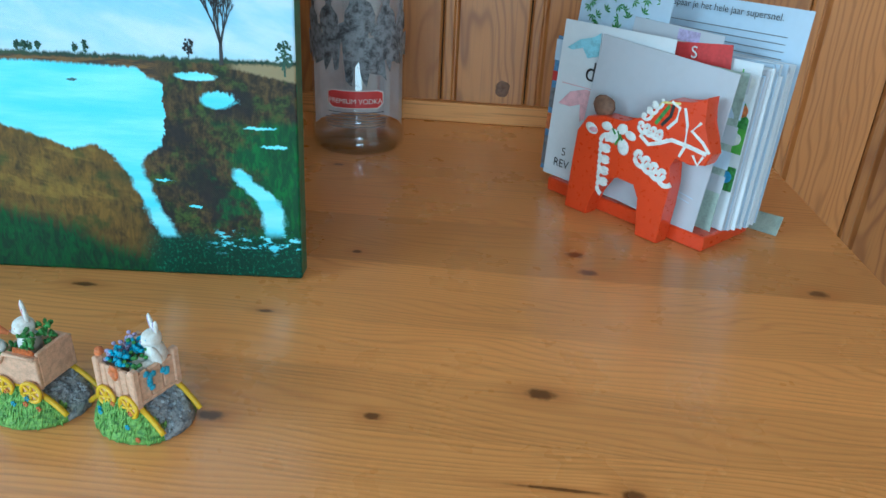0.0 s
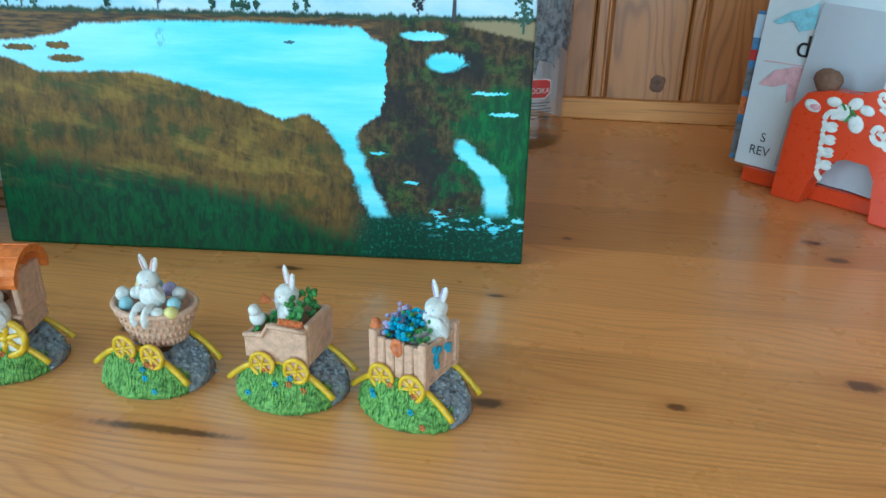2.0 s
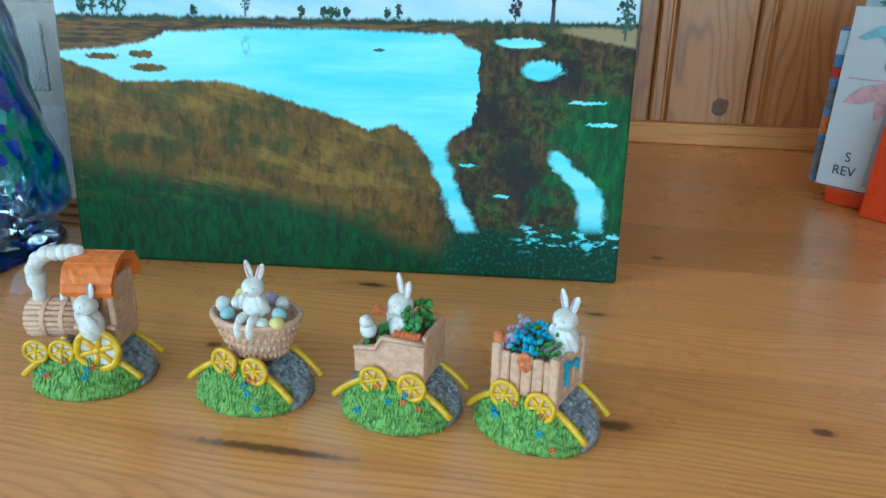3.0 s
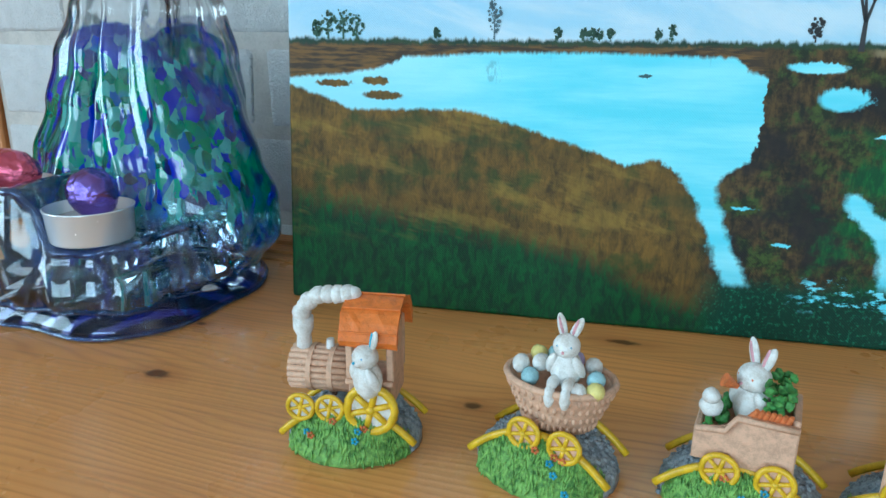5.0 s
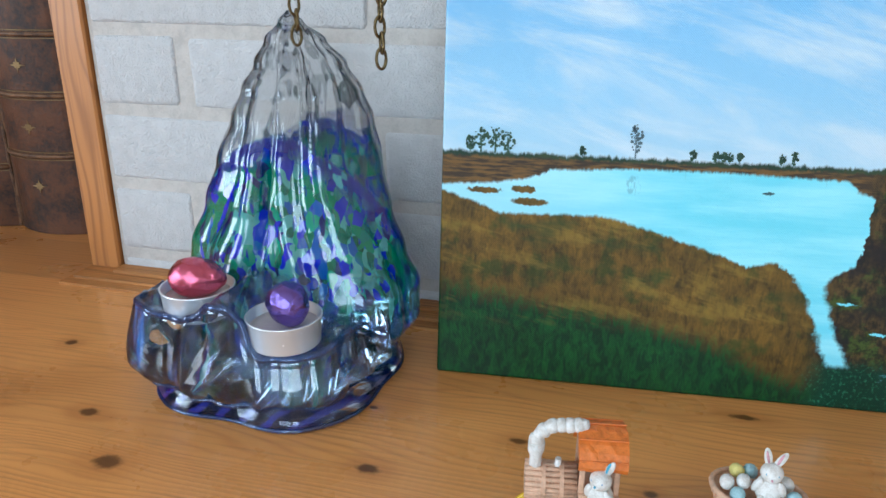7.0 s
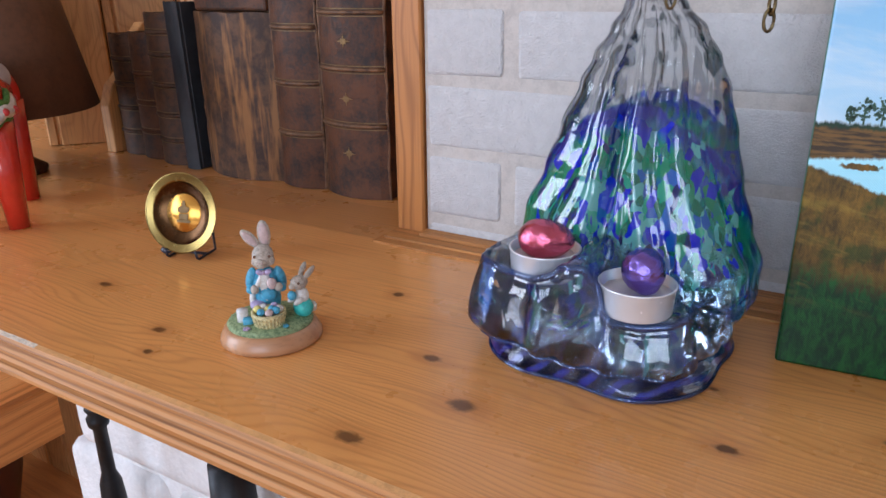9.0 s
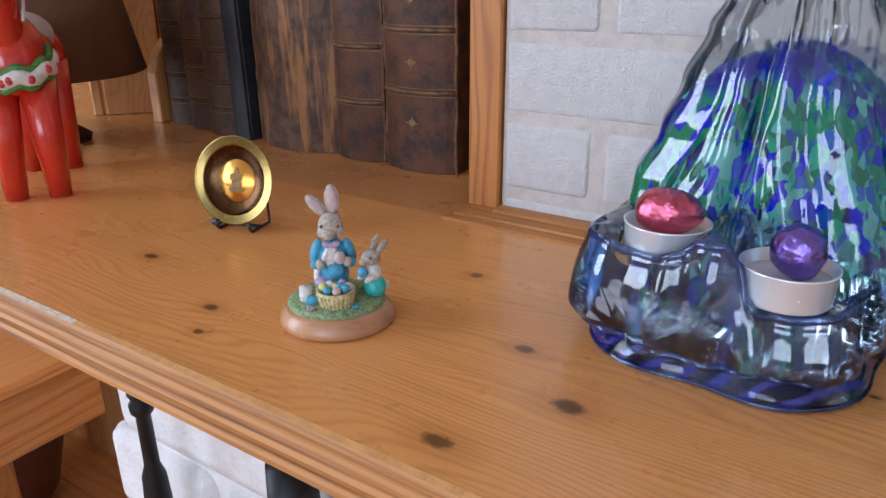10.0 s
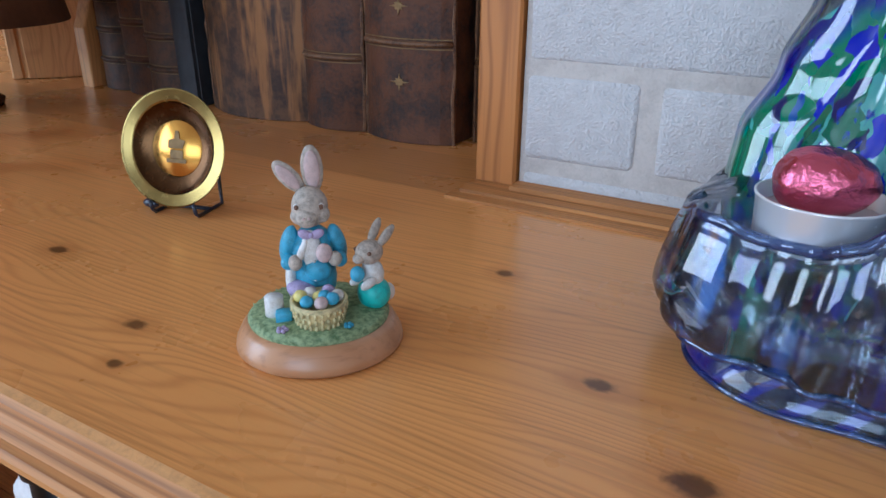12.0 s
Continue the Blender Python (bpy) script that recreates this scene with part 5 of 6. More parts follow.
def mound(parent, seed):
    bm = bmesh.new()
    grid = [[bm.verts.new((0.998 * r * MOUND_A * math.cos(a), 0.998 * r * MOUND_B * math.sin(a), dome_z(r * 0.985 * MOUND_A * math.cos(a), r * 0.985 * MOUND_B * math.sin(a)) if r < 1 else 0.0)) for a in (2 * math.pi * k / 72 for k in range(72))] for r in (1.0, 0.985, 0.95, 0.9, 0.84, 0.77, 0.69, 0.6, 0.5, 0.38, 0.24, 0.1)]
    for p, q in zip(grid, grid[1:]):
        for k in range(72):
            bm.faces.new((p[k], p[(k + 1) % 72], q[(k + 1) % 72], q[k]))
    bm.faces.new(grid[-1]), bm.faces.new(grid[0][::-1])
    jitter(bm, 0.0007, 420, seed)
    for v in bm.verts:
        v.co.z = max(v.co.z, 0.0002)
    for f in bm.faces:
        c = f.calc_center_median()
        f.material_index = 0 if c.y < -0.0085 or c.y > 0.0115 else 1
    part("mound", bm, [M_GRASS, M_COBBLE], parent, "grassy bank with a cobbled track bed", smooth=True)
    # blades of moulded grass, flowers and cobbles in relief
    rg = random.Random(seed)
    bm = bmesh.new()
    for _ in range(330):
        x = rg.uniform(-0.021, 0.021)
        t = rg.uniform(0.06, 0.95)
        y0 = -MOUND_B * math.sqrt(max(0.0, 1 - (x / MOUND_A) ** 2))
        y = y0 * (1 - t) - min(0.0105, -0.55 * y0) * t
        z = dome_z(x, y)
        ball(bm, (x, y - 0.0003, z), (0.0005, 0.0006, 0.0021), (rg.uniform(-35, -15), rg.uniform(-25, 25), 0), 0, 1)
    tagged(part("grass_blades", bm, M_GRASS, parent, smooth=True), kind="stuff")
    for k in range(6):
        x = rg.uniform(-0.015, 0.015)
        y = -0.0125 - rg.uniform(0, 0.004)
        bm = bmesh.new()
        for j in range(5):
            a = 1.257 * j
            ball(bm, (x + 0.0009 * math.cos(a), y - 0.0012, dome_z(x, y) + 0.0009 * math.sin(a)), 0.0006, sub=1)
        part("flower", bm, M_AQUA if k % 2 else M_CARROT, parent)
    bm = bmesh.new()
    for _ in range(120):
        x, y = rg.choice((-1, 1)) * rg.uniform(0.009, 0.0228), rg.uniform(-0.008, 0.0105)
        z = dome_z(x, y)
        if z > 0:
            ball(bm, (x, y, z), (0.0011, 0.0011, 0.0009), mi=0, sub=1)
    tagged(part("cobbles", bm, M_COBBLE, parent, smooth=True), kind="stuff")
    for y in (-0.0105, 0.0112):
        pts = []
        lim = MOUND_A * 0.93
        for k in range(25):
            x = -lim * 1.06 + 2.12 * lim * k / 24
            pts.append((x, y, 0.0052 + 0.0125 * (1 - (x / MOUND_A) ** 2)))
        part("rail", tube(bmesh.new(), pts, 0.0013, 8), M_YELLOW, parent, smooth=True)
    for x in (-0.008, 0.0, 0.008):
        z = dome_z(x, 0)
        part("sleeper", box(bmesh.new(), (-0.0016, -0.012, -0.0006), (0.0016, 0.0118, 0.0010), m=pose(x, 0, z - 0.0008, 0, math.degrees(math.atan(0.0256 * x / MOUND_A ** 2)), 0), bevel=0.0003), M_TAN_DARK, parent)


def rabbit(bm, x, y, z, s=1.0, yaw=0.0, white=0, eye=1, inner=2, bust=False):
    """A seated rabbit shape, front to -y; about 25 mm high at s = 1."""
    m = pose(x, y, z, 0, 0, yaw) @ Matrix.Diagonal((s, s, s, 1))
    for c, r, rot in (((0, 0, 0.006), (0.0054, 0.0046, 0.0068), (0, 0, 0)), ((0, -0.0008, 0.0143), (0.0045, 0.0044, 0.0042), (0, 0, 0)), ((0, -0.0038, 0.0132), (0.0021, 0.0020, 0.0017), (0, 0, 0)),
                      ((-0.0022, 0.0006, 0.0202), (0.0016, 0.0010, 0.0048), (4, -12, 0)), ((0.0026, 0.0006, 0.0199), (0.0016, 0.0010, 0.0048), (4, 24, 0)), ((-0.0046, -0.0016, 0.0078), (0.0017, 0.0018, 0.0045), (20, 18, 0)),
                      ((0.0046, -0.0016, 0.0078), (0.0017, 0.0018, 0.0045), (20, -18, 0)), ((-0.0025, -0.0058, 0.0030), (0.0019, 0.0042, 0.0021), (0, 0, 0)), ((0.0025, -0.0058, 0.0030), (0.0019, 0.0042, 0.0021), (0, 0, 0)), ((-0.0026, -0.0094, -0.0002), (0.0018, 0.0020, 0.0040), (-8, 0, 0)), ((0.0026, -0.0094, -0.0002), (0.0018, 0.0020, 0.0040), (-8, 0, 0)), ((0, 0.0046, 0.003), (0.002, 0.002, 0.002), (0, 0, 0))):
        if bust and c[2] < 0.004:
            continue
        ball(bm, c, r, rot, white, 3, m)
    for k in (-1, 1):
        ball(bm, (k * 0.0021, -0.0040, 0.0152), 0.00062, (0, 0, 0), eye, 1, m)
        ball(bm, (k * 0.0023, -0.0002, 0.0205), (0.0006, 0.0004, 0.0036), (4, k * 16, 0), inner, 2, m)
    ball(bm, (0, -0.0057, 0.0137), 0.0006, (0, 0, 0), inner, 1, m)
    return bm


def wagon(name, label, x, y, yaw, seed):
    ob = thing(name, label, "figurine", pose(x, y, Z + 0.0002, 0, 0, yaw), TRAIN)
    mound(ob, seed)
    return ob


# engine
eng = wagon("toy_train_engine", "resin toy train engine, orange roof, white smoke and a rabbit driver", -0.3030, 0.2935, 9, 1)
boiler = part("boiler", cone(bmesh.new(), (-0.0212, 0, 0.0265), (0.001, 0, 0.0265), 0.0070, 0.0070, 28), M_TAN_DARK, eng, "boiler like a wooden barrel", smooth=False)
for k in range(20):
    a = 2 * math.pi * k / 20
    part("stave", cone(bmesh.new(), (-0.0215, 0.0070 * math.cos(a), 0.0265 + 0.0070 * math.sin(a)), (0.0, 0.0070 * math.cos(a), 0.0265 + 0.0070 * math.sin(a)), 0.00112, 0.00112, 8), M_TAN, boiler, smooth=True)
for x in (-0.0140, -0.0065):
    part("hoop", cone(bmesh.new(), (x - 0.0009, 0, 0.0265), (x + 0.0009, 0, 0.0265), 0.0084, 0.0084, 28), M_TAN, eng)
bm = bmesh.new()
box(bm, (0.0005, -0.009, 0.018), (0.016, 0.009, 0.0265), bevel=0.0006)
for x in (0.0012, 0.0152):
    for yy in (-0.0082, 0.0082):
        part("cab_post", jitter(box(bmesh.new(), (x - 0.0012, yy - 0.0012, 0.0262), (x + 0.0012, yy + 0.0012, 0.0455), bevel=0.0004), 0.0003, 300), M_TAN, eng)
part("cab_back", jitter(box(bmesh.new(), (0.0142, -0.0070, 0.0262), (0.0162, 0.0070, 0.0455), bevel=0.0004), 0.0003, 300), M_TAN, eng)
part("cab", jitter(bm, 0.0003, 300), M_TAN, eng)
part("window_sill", box(bmesh.new(), (0.0, -0.0112, 0.0262), (0.0165, -0.0085, 0.0280), bevel=0.0005), M_TAN, eng)
bm = bmesh.new()
grid = []
for i in range(9):
    row = []
    for k in range(13):
        a = math.pi * (0.04 + 0.92 * k / 12)
        row.append((-0.0010 + 0.0195 * i / 8, 0.0135 * math.cos(a), 0.0415 + 0.0130 * math.sin(a)))
    grid.append(row)
top_ = [[bm.verts.new(p) for p in row] for row in grid]
bot_ = [[bm.verts.new((p[0], p[1] * 0.88, p[2] - 0.0026)) for p in row] for row in grid]
for g, fl in ((top_, 1), (bot_, -1)):
    for i in range(8):
        for k in range(12):
            bm.faces.new([g[i][k], g[i + 1][k], g[i + 1][k + 1], g[i][k + 1]][::fl])
for i in range(8):
    for k in (0, 12):
        bm.faces.new((top_[i][k], top_[i + 1][k], bot_[i + 1][k], bot_[i][k]))
for k in range(12):
    for i in (0, 8):
        bm.faces.new((top_[i][k], top_[i][k + 1], bot_[i][k + 1], bot_[i][k]))
part("roof", jitter(bm, 0.0004, 300), M_ORANGE, eng, "orange shingled roof")
for k in range(5):
    a = 0.2 + 0.65 * k
    part("shingle_ridge", tube(bmesh.new(), [(-0.0010 + 0.0195 * i / 6, 0.0137 * math.cos(a), 0.0417 + 0.0131 * math.sin(a)) for i in range(7)], 0.0004, 6), M_ORANGE, eng)
part("chimney", jitter(lathe(bmesh.new(), [(0, 0.031), (0.0030, 0.031), (0.0026, 0.040), (0.0034, 0.0425), (0.0036, 0.0465), (0, 0.0465)], 20, m=pose(-0.0175, 0, -0.0015)), 0.0005, 300), M_WHITE, eng, "white chimney", smooth=True)
bm = bmesh.new()
for k in range(13):
    t = k / 12
    ball(bm, (-0.0175 + 0.021 * max(0, t - 0.12), -0.001, 0.0445 + 0.0085 * math.sin(min(t * 2.2, 1) * math.pi / 2) + 0.002 * t), 0.0027 + 0.0006 * (k % 2), sub=2)
part("smoke", jitter(bm, 0.0004, 400), M_WHITE, eng, "white plume of smoke bent backwards", smooth=True)
part("valve", cone(bmesh.new(), (-0.008, 0, 0.033), (-0.008, 0, 0.0375), 0.0016, 0.0013, 12), M_WHITE, eng)
part("rabbit_driver", rabbit(bmesh.new(), 0.0085, -0.0128, 0.0238, 1.0, -35, bust=True), [M_WHITE, M_BLUE, M_AQUA], eng, "white rabbit with a blue bow", smooth=True)
wheel(eng, -0.0150, 0.0178, 0.0052, white=True)
wheel(eng, -0.0048, 0.0180, 0.0052, white=True)
wheel(eng, 0.0095, 0.0190, 0.0094, white=True)

# basket wagon
bas = wagon("toy_train_basket_wagon", "resin wagon, woven basket of pastel eggs and a white rabbit", -0.2345, 0.2970, -11, 2)
bm = bmesh.new()
lathe(bm, [(0, 0.018), (0.0105, 0.018), (0.0125, 0.022), (0.0155, 0.029), (0.0172, 0.0335), (0.0165, 0.0345), (0.0150, 0.0335), (0.012, 0.027), (0, 0.026)], 40, sx=1.05, sy=0.78, m=pose(0.003, 0, 0))
part("basket", bm, M_TAN, bas, "woven basket", smooth=True)
bm = bmesh.new()
for k in range(36):
    a = 2 * math.pi * k / 36
    for j in range(4):
        z, r = 0.0205 + 0.0038 * j, 0.0116 + 0.0016 * j
        ball(bm, (0.003 + 1.05 * r * math.cos(a + 0.09 * (j % 2)), 0.78 * r * math.sin(a + 0.09 * (j % 2)), z), (0.0009, 0.0009, 0.0018), sub=1)
tagged(part("weave", bm, M_TAN, bas, smooth=True), kind="stuff")
part("basket_rim", tube(bmesh.new(), [(0.003 + 0.0178 * math.cos(2 * math.pi * k / 32), 0.0132 * math.sin(2 * math.pi * k / 32), 0.0342) for k in range(32)], 0.0012, 8, closed=True), M_TAN, bas, smooth=True)
for k, (x, y, z, mt) in enumerate(((-0.012, -0.004, 0.0375, M_WHITE), (-0.0075, -0.0075, 0.0355, M_PALE_AQUA), (0.0125, -0.003, 0.0370, M_PALE_AQUA), (0.0135, -0.0065, 0.0350, M_PALE_YELLOW), (0.0085, -0.0085, 0.0345, M_WHITE), (-0.009, 0.004, 0.0385, M_PALE_YELLOW), (0.0095, 0.004, 0.0380, M_WHITE), (-0.004, 0.006, 0.0385, M_PALE_AQUA), (0.003, 0.006, 0.0380, M_LILAC), (-0.006, -0.002, 0.0385, M_WHITE))):
    part("egg", ball(bmesh.new(), (x + 0.003, y, z), (0.0029, 0.0029, 0.0034), (10 * k, 17 * k, 0)), mt, bas, smooth=True)
part("rabbit", rabbit(bmesh.new(), 0.0060, -0.0040, 0.0338, 0.95, 4), [M_WHITE, M_AQUA, M_PINK], bas, "white rabbit", smooth=True)
wheel(bas, -0.0035, 0.0185, 0.0058)
wheel(bas, 0.0100, 0.0172, 0.0058)

# carrot wagon
car = wagon("toy_train_carrot_wagon", "resin tan wagon with greens, carrots and a white rabbit", -0.1748, 0.2975, -9, 3)
bm = bmesh.new()
slab(bm, [(-0.016, 0.018), (0.0155, 0.018), (0.0155, 0.0345), (-0.003, 0.0345), (-0.006, 0.0295), (-0.016, 0.0285)], -0.0115, -0.0092, bevel=0.0006)
slab(bm, [(-0.016, 0.018), (0.0155, 0.018), (0.0155, 0.0345), (-0.003, 0.0345), (-0.006, 0.0295), (-0.016, 0.0285)], 0.0092, 0.0115, bevel=0.0006)
box(bm, (-0.016, -0.0095, 0.018), (-0.0138, 0.0095, 0.0285), bevel=0.0005)
box(bm, (0.0133, -0.0095, 0.018), (0.0156, 0.0095, 0.036), bevel=0.0005)
box(bm, (-0.015, -0.0095, 0.018), (0.0145, 0.0095, 0.0205))
bmesh.ops.scale(bm, vec=(0.88, 1, 1), verts=bm.verts)
part("wagon_box", jitter(bm, 0.0003, 300), M_TAN, car, "carved tan wagon box")
part("side_frame", tube(bmesh.new(), [(-0.0136, -0.0118, 0.0285), (-0.0053, -0.0118, 0.0295), (-0.0026, -0.0118, 0.0342), (0.0134, -0.0118, 0.0342)], 0.0010, 6), M_TAN, car, smooth=True)
rg = random.Random(21)
bm = bmesh.new()
for k in range(70):
    left = k % 3 == 0
    x = rg.uniform(-0.0125, -0.006) if left else rg.uniform(0.003, 0.0112)
    z = rg.uniform(0.027, 0.0315) if left else rg.uniform(0.034, 0.0435)
    ball(bm, (x, rg.uniform(-0.009, 0.007), z), (0.0013, 0.0009, 0.0018), (rg.uniform(-60, 60), rg.uniform(-60, 60), 0), 0, 1)
tagged(part("greens", bm, M_LEAF, car), kind="stuff")
for k in range(7):
    x = 0.001 + 0.0015 * k
    part("carrot", cone(bmesh.new(), (x, -0.0085, 0.0335), (x + 0.0012, -0.0100, 0.0372), 0.0014, 0.0006, 10), M_CARROT, car)
bm = rabbit(bmesh.new(), 0.0005, 0.0005, 0.0268, 1.10, -38, bust=True)
part("rabbit", bm, [M_WHITE, M_CARROT, M_PINK], car, "white rabbit holding a carrot", smooth=True)
part("carrot", cone(bmesh.new(), (-0.0040, -0.0052, 0.0410), (-0.0078, -0.0066, 0.0430), 0.0008, 0.0022, 12), M_CARROT, car)
part("bunny_baby", jitter(ball(ball(bmesh.new(), (-0.0105, -0.006, 0.0335), (0.0034, 0.003, 0.0034), sub=3), (-0.0105, -0.0075, 0.0375), 0.0026, sub=3), 0.0004, 300), M_WHITE, car, smooth=True)
wheel(car, -0.0055, 0.0172, 0.0058)
wheel(car, 0.0095, 0.0172, 0.0058)

# flower wagon
flo = wagon("toy_train_flower_wagon", "resin plank wagon of blue flowers with a white rabbit", -0.1228, 0.2960, -22, 4)
for k in range(5):
    for yy in (-0.0110, 0.0110):
        x = -0.0084 + 0.0043 * k
        part("side_board", jitter(box(bmesh.new(), (x - 0.0021, yy - 0.0011, 0.0175), (x + 0.0019, yy + 0.0011, 0.0330), bevel=0.0005), 0.0004, 200, k), M_TAN, flo)
for x in (-0.0115, 0.0108):
    for k in range(3):
        part("end_board", jitter(box(bmesh.new(), (x - 0.0011, -0.0105 + 0.007 * k, 0.0175), (x + 0.0011, -0.0040 + 0.007 * k, 0.0325), bevel=0.0005), 0.0004, 200, k), M_TAN, flo)
    for yy in (-0.0112, 0.0112):
        part("corner_post", box(bmesh.new(), (x - 0.0018, yy - 0.0018, 0.0155), (x + 0.0018, yy + 0.0018, 0.0355), bevel=0.0006), M_TAN, flo)
part("sole", box(bmesh.new(), (-0.0125, -0.0115, 0.0165), (0.0125, 0.0115, 0.0185), bevel=0.0005), M_TAN, flo)
for nm, mt, x0, x1, n in (("blue_flowers", M_AQUA, -0.009, 0.003, 90), ("lilac_flowers", M_LILAC, -0.0125, -0.007, 40), ("flower_leaves", M_LEAF, -0.008, 0.010, 30)):
    bm = bmesh.new()
    for _ in range(n):
        ball(bm, (rg.uniform(x0, x1), rg.uniform(-0.0095, 0.008), rg.uniform(0.0315, 0.0380)), 0.0011, sub=1)
    tagged(part(nm, bm, mt, flo), kind="stuff")
part("red_flower", jitter(ball(bmesh.new(), (-0.0005, -0.0125, 0.0310), (0.0027, 0.0010, 0.0038), sub=3), 0.0008, 500), M_CARROT, flo)
part("red_flower", jitter(ball(bmesh.new(), (-0.0125, -0.009, 0.0365), (0.0022, 0.0022, 0.0022), sub=3), 0.0006, 500), M_CARROT, flo)
for k in range(9):
    part("blue_blossom", ball(bmesh.new(), (0.0124, rg.uniform(-0.007, 0.007), rg.uniform(0.021, 0.0315)), (0.0009, 0.0018, 0.0018), sub=1), M_AQUA, flo)
part("rabbit", rabbit(bmesh.new(), 0.0070, 0.0050, 0.0282, 1.02, -20, inner=2), [M_WHITE, M_AQUA, M_LILAC], flo, "white rabbit with a lilac bow", smooth=True)
wheel(flo, -0.0070, 0.0165, 0.0060)
wheel(flo, 0.0070, 0.0160, 0.0060)

# ---- rabbit pair figurine: one plain mesh ----
def rabbit_pair():
    bm = bmesh.new()
    WOODB, GR, FU, BL, WH, TE, CR, AQ, LI, PK, YE, EY = range(12)
    lathe(bm, [(0, 0.0), (0.0300, 0.0), (0.0312, 0.0012), (0.0308, 0.0040), (0.0285, 0.0085), (0.0268, 0.0105), (0, 0.0105)], 56, mi=WOODB, sx=1.0, sy=0.93)
    lathe(bm, [(0.0258, 0.0104), (0.0262, 0.0118), (0.0245, 0.0135), (0.017, 0.0146), (0, 0.0155)], 56, mi=GR, sx=1.0, sy=0.93)
    r2 = random.Random(3)
    for _ in range(420):
        a, r = r2.uniform(0, 6.283), 0.0252 * math.sqrt(r2.random())
        ball(bm, (r * math.cos(a), 0.93 * r * math.sin(a), 0.0148 - 0.0022 * (r / 0.0252) ** 2), (0.0005, 0.0005, 0.0012), (r2.uniform(-40, 40), r2.uniform(-40, 40), 0), GR, 1)
    # large rabbit in a blue coat
    m = pose(-0.0010, 0.006, 0.0135) @ Matrix.Diagonal((1, 1, 1.03, 1))
    for c, r, rot, k in (((0, 0, 0.010), (0.0082, 0.0075, 0.0110), (0, 0, 0), BL), ((0, 0, 0.019), (0.0092, 0.0072, 0.0110), (0, 0, 0), BL), ((-0.0005, -0.0058, 0.0225), (0.0036, 0.0026, 0.0075), (0, 0, 0), WH),
                         ((-0.0003, -0.0015, 0.0372), (0.0066, 0.0064, 0.0074), (0, 0, 0), FU), ((-0.0014, -0.0060, 0.0345), (0.0040, 0.0036, 0.0036), (0, 0, 0), FU), ((-0.0045, -0.0035, 0.0345), (0.0028, 0.0030, 0.0030), (0, 0, 0), FU), ((0.0038, -0.0035, 0.0350), (0.0030, 0.0030, 0.0032), (0, 0, 0), FU),
                         ((-0.0072, 0.001, 0.0475), (0.0034, 0.0014, 0.0074), (0, -42, 0), FU), ((0.0012, 0.001, 0.0500), (0.0040, 0.0014, 0.0086), (0, -3, 0), FU),
                         ((-0.0073, -0.0003, 0.0476), (0.0022, 0.0009, 0.0058), (0, -42, 0), PK), ((0.0012, -0.0003, 0.0500), (0.0028, 0.0009, 0.0070), (0, -3, 0), PK),
                         ((-0.0088, -0.0005, 0.0230), (0.0032, 0.0040, 0.0078), (12, 14, 0), BL), ((0.0088, -0.0005, 0.0230), (0.0032, 0.0040, 0.0078), (12, -14, 0), BL), ((-0.0086, -0.0040, 0.0178), (0.0030, 0.0042, 0.0030), (0, 0, -25), BL), ((0.0090, -0.0040, 0.0182), (0.0030, 0.0042, 0.0030), (0, 0, 25), BL),
                         ((-0.0064, -0.0076, 0.0186), (0.0025, 0.0025, 0.0030), (0, 0, 0), FU), ((0.0078, -0.0078, 0.0196), (0.0025, 0.0025, 0.0028), (0, 0, 0), FU),
                         ((0.0040, -0.0086, 0.0222), (0.0030, 0.0025, 0.0036), (0, 0, 0), PK), ((-0.0038, -0.0070, 0.0225), (0.0015, 0.0016, 0.0056), (0, 24, 0), WH),
                         ((-0.0024, -0.0074, 0.0290), (0.0026, 0.0014, 0.0017), (0, 22, 0), LI), ((0.0020, -0.0074, 0.0290), (0.0026, 0.0014, 0.0017), (0, -22, 0), LI), ((-0.0002, -0.0080, 0.0288), (0.0010, 0.0010, 0.0011), (0, 0, 0), LI),
                         ((-0.0045, -0.0060, 0.0075), (0.0060, 0.0050, 0.0034), (0, 12, 0), LI), ((-0.0086, -0.0020, 0.0100), (0.0022, 0.0040, 0.0075), (0, 0, 0), WH), ((0.0014, -0.0068, 0.0150), (0.0048, 0.0030, 0.0044), (0, 0, 0), BL)):
        ball(bm, c, r, rot, k, 3, m)
    for k in (-1, 1):
        ball(bm, (-0.0005 + k * 0.0042, -0.0058, 0.0385), (0.0013, 0.0009, 0.0014), (0, 0, 0), WH, 2, m)
        ball(bm, (-0.0005 + k * 0.0043, -0.0064, 0.0385), (0.0009, 0.0007, 0.0010), (0, 0, 0), EY, 2, m)
        ball(bm, (-0.0014 + k * 0.0009, -0.0094, 0.0353), (0.0007, 0.0005, 0.0006), (0, 0, 0), PK, 1, m)
    for j in range(3):
        ball(bm, (0.0004, -0.0086, 0.0120 + 0.0036 * j), 0.0006, (0, 0, 0), WH, 1, m)
    # small rabbit in a teal skirt
    m = pose(0.0205, -0.0005, 0.0130, 0, 0, -50) @ Matrix.Diagonal((1, 1, 1.05, 1))
